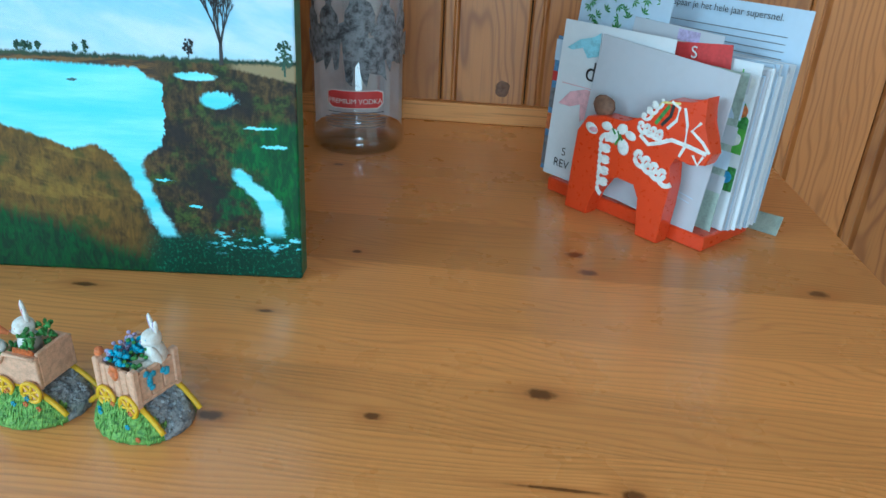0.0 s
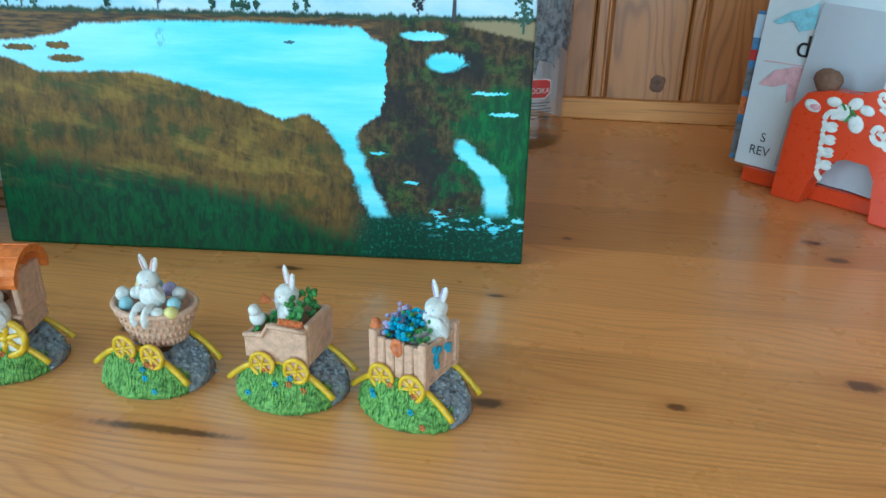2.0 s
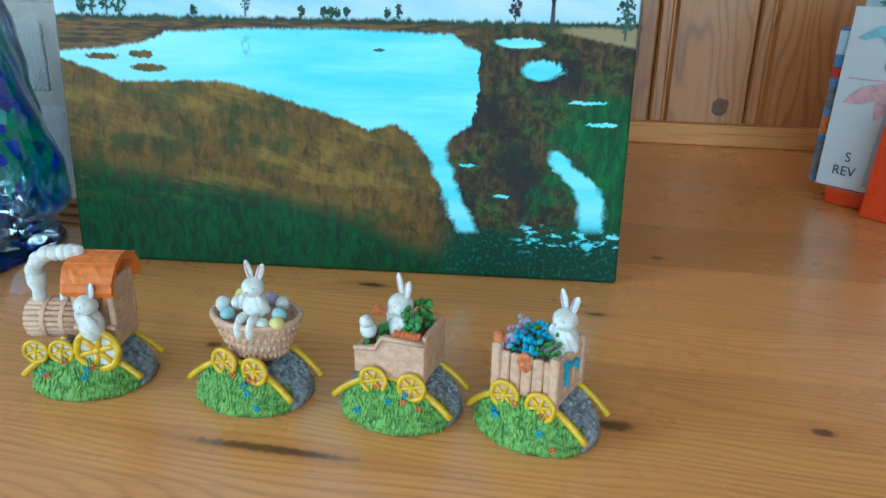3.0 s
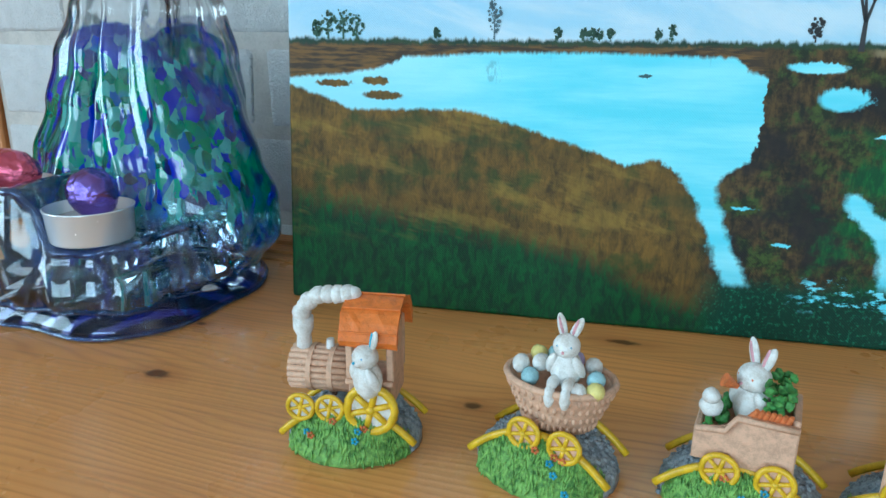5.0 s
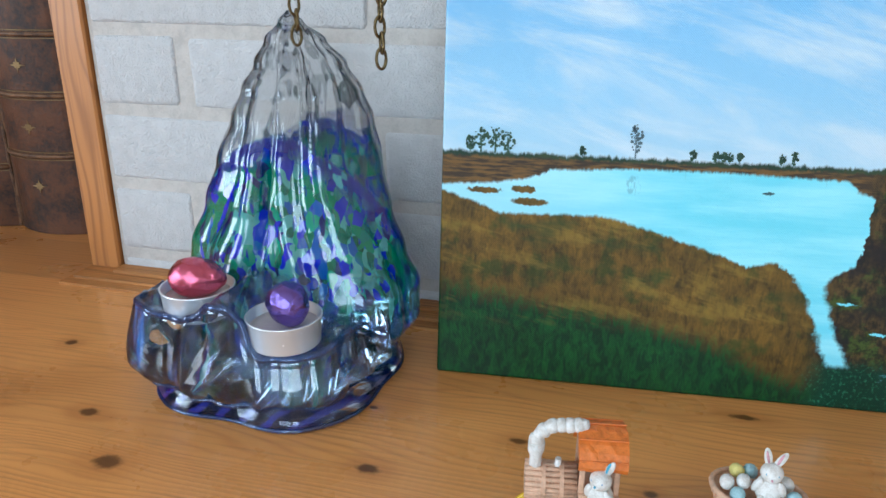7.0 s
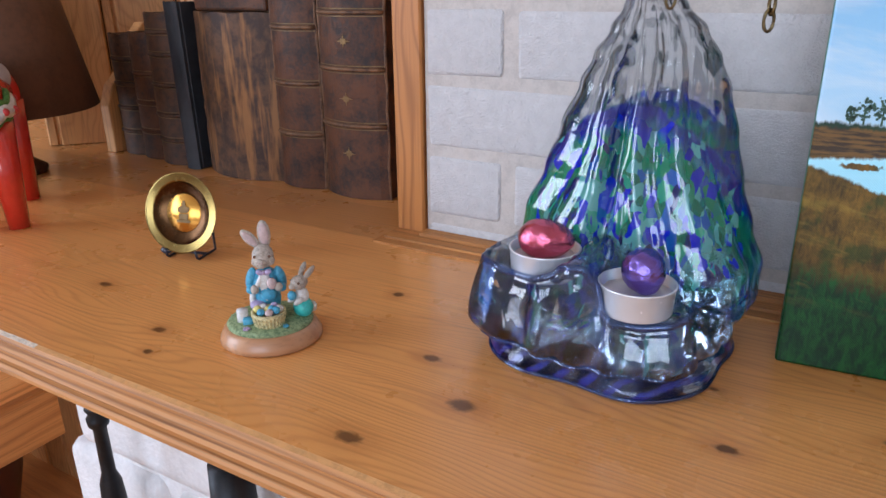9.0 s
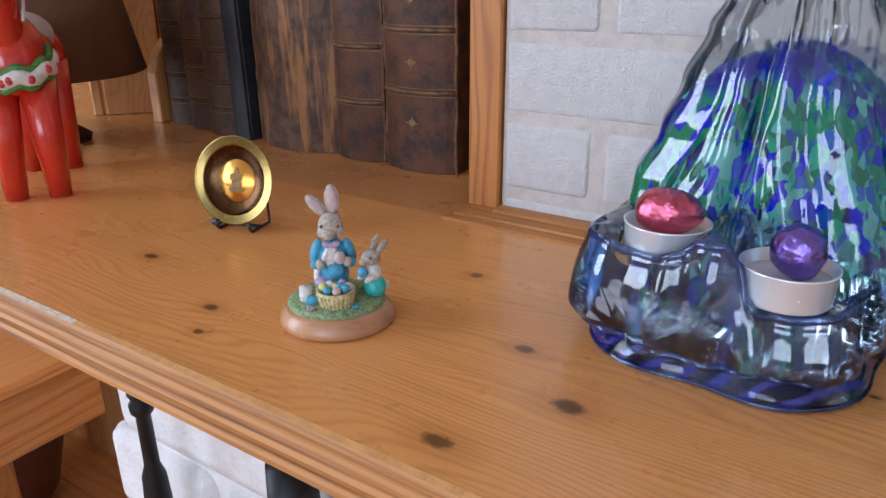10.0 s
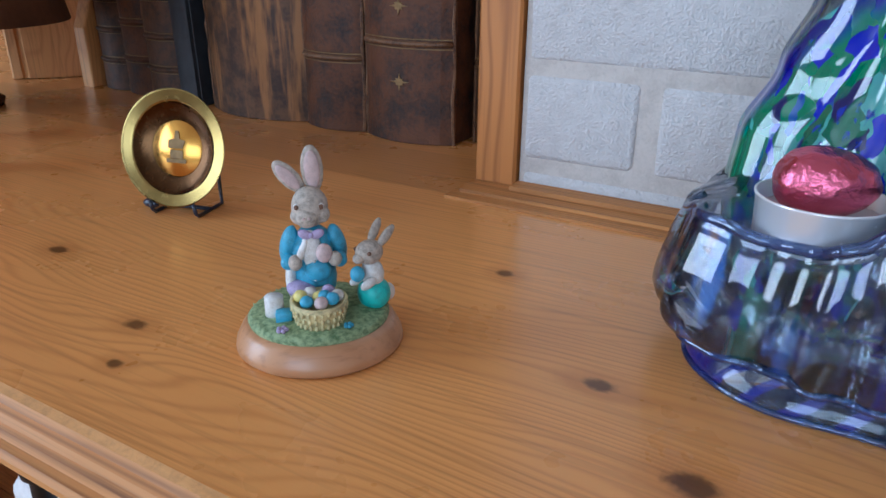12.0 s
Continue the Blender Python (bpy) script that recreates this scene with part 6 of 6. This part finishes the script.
    for c, r, rot, k in (((0, 0, 0.0055), (0.0066, 0.0060, 0.0062), (0, 0, 0), TE), ((0, -0.0005, 0.0130), (0.0046, 0.0042, 0.0055), (0, 0, 0), WH), ((0, -0.0018, 0.0215), (0.0046, 0.0056, 0.0044), (0, 0, 0), FU),
                         ((0, -0.0066, 0.0205), (0.0022, 0.0026, 0.0020), (0, 0, 0), FU), ((-0.0015, 0.0025, 0.0280), (0.0013, 0.0021, 0.0050), (-35, 0, 0), FU), ((0.0020, 0.0048, 0.0262), (0.0013, 0.0021, 0.0052), (-55, 0, 0), FU),
                         ((-0.0030, -0.0050, 0.0115), (0.0018, 0.0040, 0.0018), (15, 0, 0), WH), ((0.0030, -0.0050, 0.0115), (0.0018, 0.0040, 0.0018), (15, 0, 0), WH), ((0, -0.0078, 0.0150), (0.0027, 0.0027, 0.0029), (0, 0, 0), AQ), ((0.001, 0.0062, 0.004), (0.0028, 0.0028, 0.0034), (0, 0, 0), WH)):
        ball(bm, c, r, rot, k, 3, m)
    ball(bm, (-0.0036, -0.0050, 0.0226), 0.0009, (0, 0, 0), EY, 1, m)
    ball(bm, (0.0036, -0.0050, 0.0226), 0.0009, (0, 0, 0), EY, 1, m)
    # basket of eggs, cup and little box
    k = pose(0.0005, -0.0110, 0.0135) @ Matrix.Diagonal((1.05, 1.05, 1.1, 1))
    lathe(bm, [(0, 0.0), (0.0078, 0.0), (0.0092, 0.006), (0.0098, 0.0082), (0.0086, 0.0082), (0.006, 0.005), (0, 0.005)], 32, m=k, mi=CR)
    for j in range(26):
        a = 2 * math.pi * j / 26
        for i in range(3):
            ball(bm, (0.0081 * (1 + 0.07 * i) * math.cos(a), 0.0081 * (1 + 0.07 * i) * math.sin(a), 0.0012 + 0.0024 * i), (0.0007, 0.0007, 0.0012), (0, 0, 0), CR, 1, k)
    for j, (x, y, c) in enumerate(((-0.004, -0.003, AQ), (0.0008, -0.0052, PK), (0.0046, -0.0030, AQ), (0.0, 0.0, YE), (-0.0030, 0.0030, WH), (0.0032, 0.0032, LI), (0.0062, 0.0008, WH), (-0.0062, 0.001, YE), (0.002, -0.001, AQ))):
        ball(bm, (x, y, 0.0085 + 0.0004 * (j % 3)), (0.0024, 0.0024, 0.0022), (0, 0, 0), c, 2, k)
    cone(bm, (-0.0158, -0.0050, 0.0135), (-0.0158, -0.0050, 0.0215), 0.0034, 0.0034, 18, WH)
    box(bm, (-0.0150, -0.0120, 0.0135), (-0.0092, -0.0070, 0.0178), bevel=0.0004, mi=AQ)
    for j in range(5):
        a = 1.257 * j
        ball(bm, (0.0105 + 0.0011 * math.cos(a), -0.0178 + 0.0011 * math.sin(a), 0.0148), 0.0009, (0, 0, 0), AQ, 1)
        ball(bm, (-0.0125 + 0.0014 * math.cos(a), -0.0178 + 0.0014 * math.sin(a), 0.0146), 0.0010, (0, 0, 0), LI, 1)
    ob = part("rabbit_figurine", bm, [M_LIGHTWOOD, M_GRASS_DULL, M_FUR, M_AQUA, M_WHITE, M_TEAL, M_CREAM, M_AQUA, M_LILAC, M_PINK_PALE, M_PALE_YELLOW, M_TAN_DARK], smooth=True, m=pose(-0.6695, 0.2920, Z + 0.0002, 0, 0, 39))
    return tagged(ob, "resin figurine of two dressed rabbits with eggs on turned wood", "figurine")


M_GRASS_DULL = painted("dull_resin_grass", (0.36, 0.46, 0.24), 0.6, 0.7, 500, 0.9, 0.001, dirt=(0.07, 0.14, 0.05))
M_TEAL = painted("teal_paint", (0.06, 0.55, 0.50), 0.45, 0.4, 350)
M_PINK_PALE = painted("pale_pink_paint", (0.64, 0.48, 0.46), 0.5, 0.3, 350)
rabbit_pair()

# ---- brass plate on its little stand ----
plate = thing("brass_plate", "small polished brass plate with an engraved copper centre on a stand", "plate", pose(-0.8290, 0.3660, Z, 0, 0, 15) @ Matrix.Diagonal((0.88, 0.88, 0.88, 1)))
PM = pose(0, 0, 0.0405, 90 - 14, 0, 0)
part("plate_body", lathe(bmesh.new(), [(0, -0.0015), (0.017, -0.0015), (0.0180, -0.0006), (0.0250, 0.0010), (0.0285, 0.0045), (0.0300, 0.0055), (0.0355, 0.0048), (0.0366, 0.0055), (0.0362, 0.0046), (0.030, 0.0038), (0.026, 0.0002), (0.018, -0.0025), (0, -0.0025)], 64), M_BRASS, plate, smooth=True, m=PM)
part("well", lathe(bmesh.new(), [(0.0178, -0.0001), (0.0250, 0.0014), (0.0283, 0.0047)], 64), M_BRONZE, plate, "dark bronze well", smooth=True, m=PM)
part("centre_disc", lathe(bmesh.new(), [(0, 0.0001), (0.0172, 0.0001), (0.0178, -0.0006)], 48), M_COPPER, plate, "gold copper engraved disc", smooth=True, m=PM)
bm = bmesh.new()
for o in ([(-0.007, -0.009), (0.007, -0.009), (0.007, -0.0065), (-0.007, -0.0065)], [(-0.0045, -0.0062), (0.0045, -0.0062), (0.0045, -0.001), (-0.0045, -0.001)], [(-0.006, 0.0), (0.004, 0.0), (0.006, 0.005), (0.002, 0.006), (0.001, 0.011), (-0.001, 0.011), (-0.002, 0.006), (-0.006, 0.005)]):
    bm.faces.new([bm.verts.new((x, y, 0.0006)) for x, y in o])
part("engraving", bm, M_GILT, plate, m=PM)
for x in (-0.014, 0.017):
    bm = tube(bmesh.new(), [(x, -0.0150, 0.010), (x, -0.0135, 0.0035), (x, -0.011, 0.0012), (x, 0.004, 0.0012), (x, 0.016, 0.0012), (x, 0.0155, 0.012), (x, 0.016, 0.035)], 0.0012, 8)
    part("stand_leg", bm, M_BLUEPLASTIC, plate, "black plastic easel leg", smooth=True)
part("stand_bar", tube(bmesh.new(), [(-0.0165, 0.002, 0.0018), (0.017, 0.002, 0.0018)], 0.0014, 8), M_BLUEPLASTIC, plate, smooth=True)
part("stand_foot", ball(bmesh.new(), (-0.0225, -0.003, 0.0035), (0.006, 0.003, 0.0034)), M_BLUEPLASTIC, plate, smooth=True)

# ---- carved red horse: one plain mesh ----
bm = bmesh.new()
for c, r, rot, k in (((-0.005, 0, 0.110), (0.060, 0.026, 0.028), (0, 0, 0), 0), ((0.040, 0, 0.116), (0.025, 0.025, 0.034), (0, -25, 0), 0), ((-0.045, 0, 0.108), (0.028, 0.028, 0.032), (0, 0, 0), 0), ((0.056, 0, 0.150), (0.018, 0.015, 0.046), (0, 18, 0), 0),
                     ((0.076, 0, 0.183), (0.027, 0.0145, 0.017), (0, 32, 0), 0), ((0.093, 0, 0.170), (0.014, 0.0115, 0.012), (0, 32, 0), 0), ((-0.020, 0, 0.126), (0.034, 0.0255, 0.020), (0, 0, 0), 1)):
    ball(bm, c, r, rot, k, 4)
for x in (0.052, -0.052):
    for y in (-0.0165, 0.0165):
        cone(bm, (x * 0.99, y, 0.0), (x * 0.86, y * 0.85, 0.102), 0.0088, 0.0155, 28, 0)
for y in (-0.007, 0.007):
    cone(bm, (0.066, y, 0.195), (0.064, y * 1.3, 0.216), 0.006, 0.0012, 12, 0)
ring = [(0.043 + 0.0275 * math.cos(2 * math.pi * k / 40) * 0.92, 0.0272 * math.sin(2 * math.pi * k / 40), 0.109 - 0.010 * math.cos(2 * math.pi * k / 40) + 0.0022 * math.sin(16 * math.pi * k / 40)) for k in range(40)]
for dz in (-0.0068, 0.0068):
    tube(bm, [(x, y, z + dz) for x, y, z in ring], 0.0030, 8, 2, closed=True)
tube(bm, ring, 0.0066, 8, 3, closed=True)
for k in range(0, 40, 3):
    x, y, z = ring[k]
    ball(bm, (x + 0.004 * math.cos(2 * math.pi * k / 40), y * 1.20, z), (0.0034, 0.0034, 0.0036), (0, 0, 0), 4, 2)
for s in (-1, 1):
    tube(bm, [(0.052, s * 0.0155, 0.192), (0.066, s * 0.0165, 0.176), (0.082, s * 0.0152, 0.176), (0.096, s * 0.0115, 0.181)], 0.0014, 6, 3)
    tube(bm, [(0.082, s * 0.0152, 0.198), (0.080, s * 0.0155, 0.180), (0.084, s * 0.0135, 0.168)], 0.0013, 6, 3)
    tube(bm, [(0.036, s * 0.0155, 0.182), (0.052, s * 0.0185, 0.160), (0.064, s * 0.0170, 0.142)], 0.0013, 6, 3)
red_horse = part("red_wooden_horse", bm, [M_RED, M_ENVELOPE, M_LEAF, M_WHITE_PAINT, M_PRINT_RED], smooth=True, m=pose(-1.0720, 0.3550, Z + 0.0002, 0, 0, -36))
tagged(red_horse, "carved red lacquered wooden folk horse with a painted garland", "toy horse")

# ---- old books in the niche ----
def book(label, x0, x1, h, yf, depth, mat, bands=(), gilt=(), tilt=0.0, head=None):
    w = x1 - x0
    ob = thing("old_book", label, "book", pose((x0 + x1) / 2, yf, Z + 0.0004) @ pose(0, 0, 0, 0, tilt, 0), "row of old books")
    bm = bmesh.new()
    n, arc_ = 10, 0.16 * w if w > 0.03 else 0.1 * w
    outline = [(-w / 2 + 0.0006 + (w - 0.0012) * k / n, -arc_ * math.sin(math.pi * k / n) ** 0.8) for k in range(n + 1)]
    lo = [bm.verts.new((x, y, 0)) for x, y in outline]
    hi = [bm.verts.new((x, y, h + 0.0012 * math.sin(k * 1.7))) for k, (x, y) in enumerate(outline)]
    lo2 = [bm.verts.new((x, 0.006, 0)) for x, y in outline]
    hi2 = [bm.verts.new((x, 0.006, h)) for x, y in outline]
    for k in range(n):
        bm.faces.new((lo[k], lo[k + 1], hi[k + 1], hi[k]))
        bm.faces.new((lo2[k + 1], lo2[k], hi2[k], hi2[k + 1]))
        bm.faces.new((hi[k], hi[k + 1], hi2[k + 1], hi2[k]))
        bm.faces.new((lo[k + 1], lo[k], lo2[k], lo2[k + 1]))
    bm.faces.new((lo[0], hi[0], hi2[0], lo2[0]))
    bm.faces.new((lo[n], lo2[n], hi2[n], hi[n]))
    part("spine", bm, mat, ob, smooth=False)
    for s in (-1, 1):
        xa = s * (w / 2 - 0.0012)
        part("cover_board", box(bmesh.new(), (xa - 0.0012, 0.004, 0), (xa + 0.0012, depth, h), bevel=0.0006), mat, ob)
    part("page_block", box(bmesh.new(), (-w / 2 + 0.0028, 0.007, 0.003), (w / 2 - 0.0028, depth - 0.004, h - 0.004)), M_PAGES, ob)
    for z in bands:
        part("raised_band", tube(bmesh.new(), [(x, y - 0.0002, z) for x, y in outline], 0.0021, 8), M_LEATHER_RUBBED if w > 0.05 else mat, ob, smooth=True)
        for dz in (-0.0034, 0.0034):
            part("gilt_line", tube(bmesh.new(), [(x, y - 0.0001, z + dz) for x, y in outline], 0.0005, 5), M_GILT, ob)
    if w > 0.04:
        for k in (0, n):
            part("rubbed_joint", jitter(tube(bmesh.new(), [(outline[k][0], outline[k][1] + 0.0012, h * i / 24) for i in range(25)], 0.0017, 7), 0.0012, 90), M_LEATHER_RUBBED, ob)
    for z in gilt:
        c = -arc_ - 0.0005
        bm = bmesh.new()
        pts = []
        for k in range(16):
            a, r = math.pi * k / 8, (0.008, 0.003, 0.0045, 0.003)[k % 4]
            pts.append((r * math.cos(a), r * 0.8 * math.sin(a) + z))
        slab(bm, pts, c, c + 0.002)
        part("gilt_ornament", bm, M_GILT, ob)
    if head:
        part("title_label", box(bmesh.new(), (-w * 0.36, -arc_ - 0.0009, head), (w * 0.36, -arc_ * 0.4, head + 0.03)), M_LEATHER_BLACK, ob)
    return ob


book("old speckled calf volume in a row of books", -1.208, -1.163, 0.150, 0.592, 0.13, M_LEATHER_SPECK, (0.03, 0.06, 0.09, 0.12))
book("old dark calf volume in a row of books", -1.162, -1.118, 0.153, 0.586, 0.13, M_LEATHER, (0.035, 0.07, 0.105))
book("old speckled brown volume with dark panels in a row of books", -1.117, -1.068, 0.176, 0.578, 0.14, M_LEATHER_SPECK, (0.03, 0.06, 0.095, 0.13, 0.155))
book("slim black cloth book in a row of old books", -1.0640, -1.0410, 0.188, 0.568, 0.15, M_LEATHER_BLACK, tilt=-1.5)
book("thick worn tan leather book with stained spine in a row", -1.0320, -0.9165, 0.178, 0.578, 0.17, M_LEATHER_TAN)
book("dark leather folio with raised bands in a row of books", -0.9145, -0.8550, 0.262, 0.573, 0.18, M_LEATHER, (0.058, 0.110, 0.165, 0.215))
book("thick dark leather folio with raised bands and gilt ornaments", -0.8510, -0.7720, 0.268, 0.572, 0.19, M_LEATHER, (0.074, 0.128, 0.180, 0.228), (0.046, 0.100, 0.154))
book("thin brown leather volume beside a pine post", -0.7650, -0.7230, 0.240, 0.592, 0.17, M_LEATHER_TAN, (0.06, 0.12, 0.18))
lying = thing("lying_book", "dark leather book lying flat on top of a thicker one", "book", pose(-0.974, 0.575, Z + 0.1795), "row of old books")
part("cover", box(bmesh.new(), (-0.053, 0, 0), (0.053, 0.16, 0.048), bevel=0.003, seg=2), M_LEATHER, lying)
part("page_block", box(bmesh.new(), (-0.051, 0.162, 0.004), (0.051, 0.165, 0.044)), M_PAGES, lying)
bm = slab(bmesh.new(), [(0.0, 0.0), (0.085, 0.0), (0.085, 0.16), (0.07, 0.16), (0.045, 0.135), (0.028, 0.10), (0.010, 0.085), (0.0, 0.06)], -0.009, 0.009, bevel=0.002)
bookend = part("bookend", bm, M_PINE_PALE, m=pose(-1.2225, 0.58, Z + 0.0003, 0, 0, 90))
tagged(bookend, "pine bookend with a rounded cut edge beside old books", "bookend")

# ---- table lamp behind the horse ----
lamp = thing("table_lamp", "table lamp with a dark brown flared shade, unlit", "lamp", pose(-1.231, 0.447, Z))
part("shade", lathe(bmesh.new(), [(0.110, 0.075), (0.1115, 0.076), (0.070, 0.285), (0.0685, 0.285), (0.1085, 0.0765), (0.110, 0.075)], 64), M_SHADE, lamp, "dark brown flared shade", smooth=True)
part("lamp_base", lathe(bmesh.new(), [(0, 0.0003), (0.042, 0.0003), (0.044, 0.006), (0.030, 0.016), (0.026, 0.05), (0.034, 0.085), (0.022, 0.13), (0.010, 0.15), (0.009, 0.26), (0, 0.26)], 40), M_LEATHER, lamp, "dark turned base", smooth=True)
for a in (0, 120, 240):
    part("shade_arm", tube(bmesh.new(), [(0, 0, 0.258), (0.070 * math.cos(radians(a)), 0.070 * math.sin(radians(a)), 0.28)], 0.0012, 6), M_BRASS, lamp)

# ---- clock chains in front of the brick ----
def chain(x, y, z_end, label):
    ob = thing("hanging_chain", label, "chain", pose(x, y, z_end), "pair of chains")
    bm0 = tube(bmesh.new(), [(0.0026 * math.cos(2 * math.pi * k / 16), 0, 0.0052 * math.sin(2 * math.pi * k / 16)) for k in range(16)], 0.00085, 6, closed=True)
    me = bpy.data.meshes.new("link")
    bm0.to_mesh(me)
    bm0.free()
    me.materials.append(M_CHAIN)
    k, z = 0, 0.006
    while z_end + z < 2.415:
        o = new("link", me)
        o.parent = ob
        o.matrix_basis = pose(0.0006 * math.sin(k * 2.1), 0, z, 0, 0, 38 + 90 * (k % 2))
        z += 0.0078
        k += 1


chain(-0.471, 0.401, Z + 0.191, "aged brass chain hanging before the brick, over the glass")
chain(-0.422, 0.396, Z + 0.181, "aged brass chain with a hook end hanging before the brick")

# ---- below the shelf ----
def fire_tool(x, y, label, top, prof):
    ob = thing("fire_tool", label, "fire tool", pose(x, y, 0), "fireside tools")
    part("handle", lathe(bmesh.new(), [(r, z) for r, z in prof], 24), M_IRON, ob, smooth=True)
    part("rod", cone(bmesh.new(), (0, 0, 0.012), (0, 0, prof[0][1]), 0.006, 0.006, 12), M_IRON, ob, smooth=True)
    part("tip", box(bmesh.new(), (-0.02, -0.004, 0.0005), (0.02, 0.004, 0.02), bevel=0.002), M_IRON, ob)


fire_tool(-0.764, 0.226, "black iron poker with a turned handle standing at the hearth", 0.95, [(0, 0.70), (0.007, 0.70), (0.008, 0.88), (0.007, 0.898), (0.0045, 0.906), (0.0042, 0.94), (0.0065, 0.943), (0.007, 0.948), (0.005, 0.951), (0.007, 0.955), (0.006, 0.958), (0, 0.958)])
fire_tool(-0.645, 0.226, "black iron fire tool with a bell shaped handle at the hearth", 0.95, [(0, 0.62), (0.016, 0.62), (0.018, 0.86), (0.017, 0.90), (0.013, 0.925), (0.012, 0.958), (0, 0.958)])

bench = thing("side_table", "low pine side table with a moulded top beside the fireplace", "table", pose(-1.85, 0.32, 0))
part("tabletop", box(bmesh.new(), (-0.40, -0.42, 0.578), (0.365, 0.30, 0.600), bevel=0.003, seg=2), M_PINE_Y, bench)
part("table_moulding", box(bmesh.new(), (-0.39, -0.41, 0.560), (0.352, 0.29, 0.5775), bevel=0.004, seg=2), M_PINE_Y, bench)
for a, b in (((0.315, -0.38, 0.455), (0.337, 0.27, 0.5595)), ((-0.375, -0.38, 0.455), (-0.353, 0.27, 0.5595))):
    part("apron", box(bmesh.new(), a, b, bevel=0.001), M_PINE_Y, bench)
for x in (-0.35, 0.30):
    for y in (-0.37, 0.09):
        part("leg", box(bmesh.new(), (x - 0.024, y - 0.024, 0.001), (x + 0.024, y + 0.024, 0.559), bevel=0.002), M_PINE_Z, bench)
pot = part("clay_pot", lathe(bmesh.new(), [(0, 0.0), (0.07, 0.0), (0.10, 0.05), (0.125, 0.15), (0.115, 0.25), (0.08, 0.31), (0.085, 0.33), (0.075, 0.33), (0.07, 0.30), (0, 0.28)], 40), M_POT, smooth=True, m=pose(-2.02, 0.60, 0.001))
tagged(pot, "dark red glazed round pot under the side table", "pot")

# ---- pieces of the walls and the floor, last ----
def brick_mesh(w, d, h, bevel, seed, rough=0.0):
    """A painted brick: rounded corners, a soft pillowed face."""
    bm = bmesh.new()
    rr = min(max(0.0038, bevel * 1.5), h * 0.3, w * 0.4)
    rings = []
    for inset, y in ((0.0, d), (0.0, bevel), (bevel * 0.45, bevel * 0.3), (bevel * 1.5, 0.0)):
        ring = []
        for cx, cz, a0 in ((1, 1, 0), (-1, 1, 90), (-1, -1, 180), (1, -1, 270)):
            for k in range(4):
                a = radians(a0 + 30 * k)
                q = Vector((cx * (w / 2 - rr) + (rr - inset) * math.cos(a), y, cz * (h / 2 - rr) + (rr - inset) * math.sin(a)))
                if rough:
                    n = Vector((q.x * 40 + seed, 0, q.z * 40))
                    q += rough * Vector((noise.noise(n), 0.5 * noise.noise(n + Vector((0, 5, 0))), noise.noise(n + Vector((0, 9, 0)))))
                ring.append(bm.verts.new(q))
        rings.append(ring)
    for p, q in zip(rings, rings[1:]):
        for k in range(16):
            bm.faces.new((p[k], p[(k + 1) % 16], q[(k + 1) % 16], q[k]))
    bm.faces.new(rings[-1])
    me = bpy.data.meshes.new("brick")
    bmesh.ops.recalc_face_normals(bm, faces=bm.faces)
    bm.to_mesh(me)
    bm.free()
    me.polygons.foreach_set("use_smooth", [True] * len(me.polygons))
    return me


def lay(parent, spans, z, h, y, d, mat, cache, bevel, rough=0.0, rg=random.Random(5)):
    for a, b in spans:
        key = (round(b - a, 4), round(h, 4), d, rg.randrange(4) if rough else 0)
        if key not in cache:
            cache[key] = brick_mesh(b - a, d, h, bevel, 7.0 * key[3], rough)
            cache[key].materials.append(mat)
        ob = new("brick", cache[key])
        ob.parent = parent
        ob.matrix_basis = pose((a + b) / 2, y + rg.uniform(-0.0006, 0.0006), z + h / 2, 0, rg.uniform(-0.3, 0.3), 0)


cache = {}
lay(chimney, [(-0.682, -0.467), (-0.457, -0.247), (-0.237, -0.2)], 1.0005, 0.0125, 0.5, 0.01, M_BRICK, cache, 0.0016, 0.0012)
for k in range(24):
    z = 1.0215 + 0.0578 * k
    lay(chimney, [(-0.682, -0.6135), (-0.6035, -0.395), (-0.385, -0.2)] if k % 2 == 0 else [(-0.682, -0.467), (-0.457, -0.247), (-0.237, -0.2)], z, 0.0500, 0.5, 0.01, M_BRICK, cache, 0.0022, 0.0022)
cache = {}
rg = random.Random(6)
for k in range(12):
    z = 0.09 + 0.0725 * k
    x = -0.845 + (0.0 if k % 2 else -0.012) + rg.uniform(-0.006, 0.006)
    spans = []
    while x < 0.1:
        w = 0.20 if (k % 2 or spans) else 0.11
        spans.append((x, x + w))
        x += w + 0.010
    lay(hearth, spans, z, 0.066, 0.252, 0.04, M_STONE, cache, 0.007, 0.0025)
for k in range(30):
    y = -3.2 + 0.135 * k
    part("floor_board", box(bmesh.new(), (-2.6, y, -0.02), (2.2, y + 0.1335, 0.0), bevel=0.0008), M_FLOOR, floor_ob)
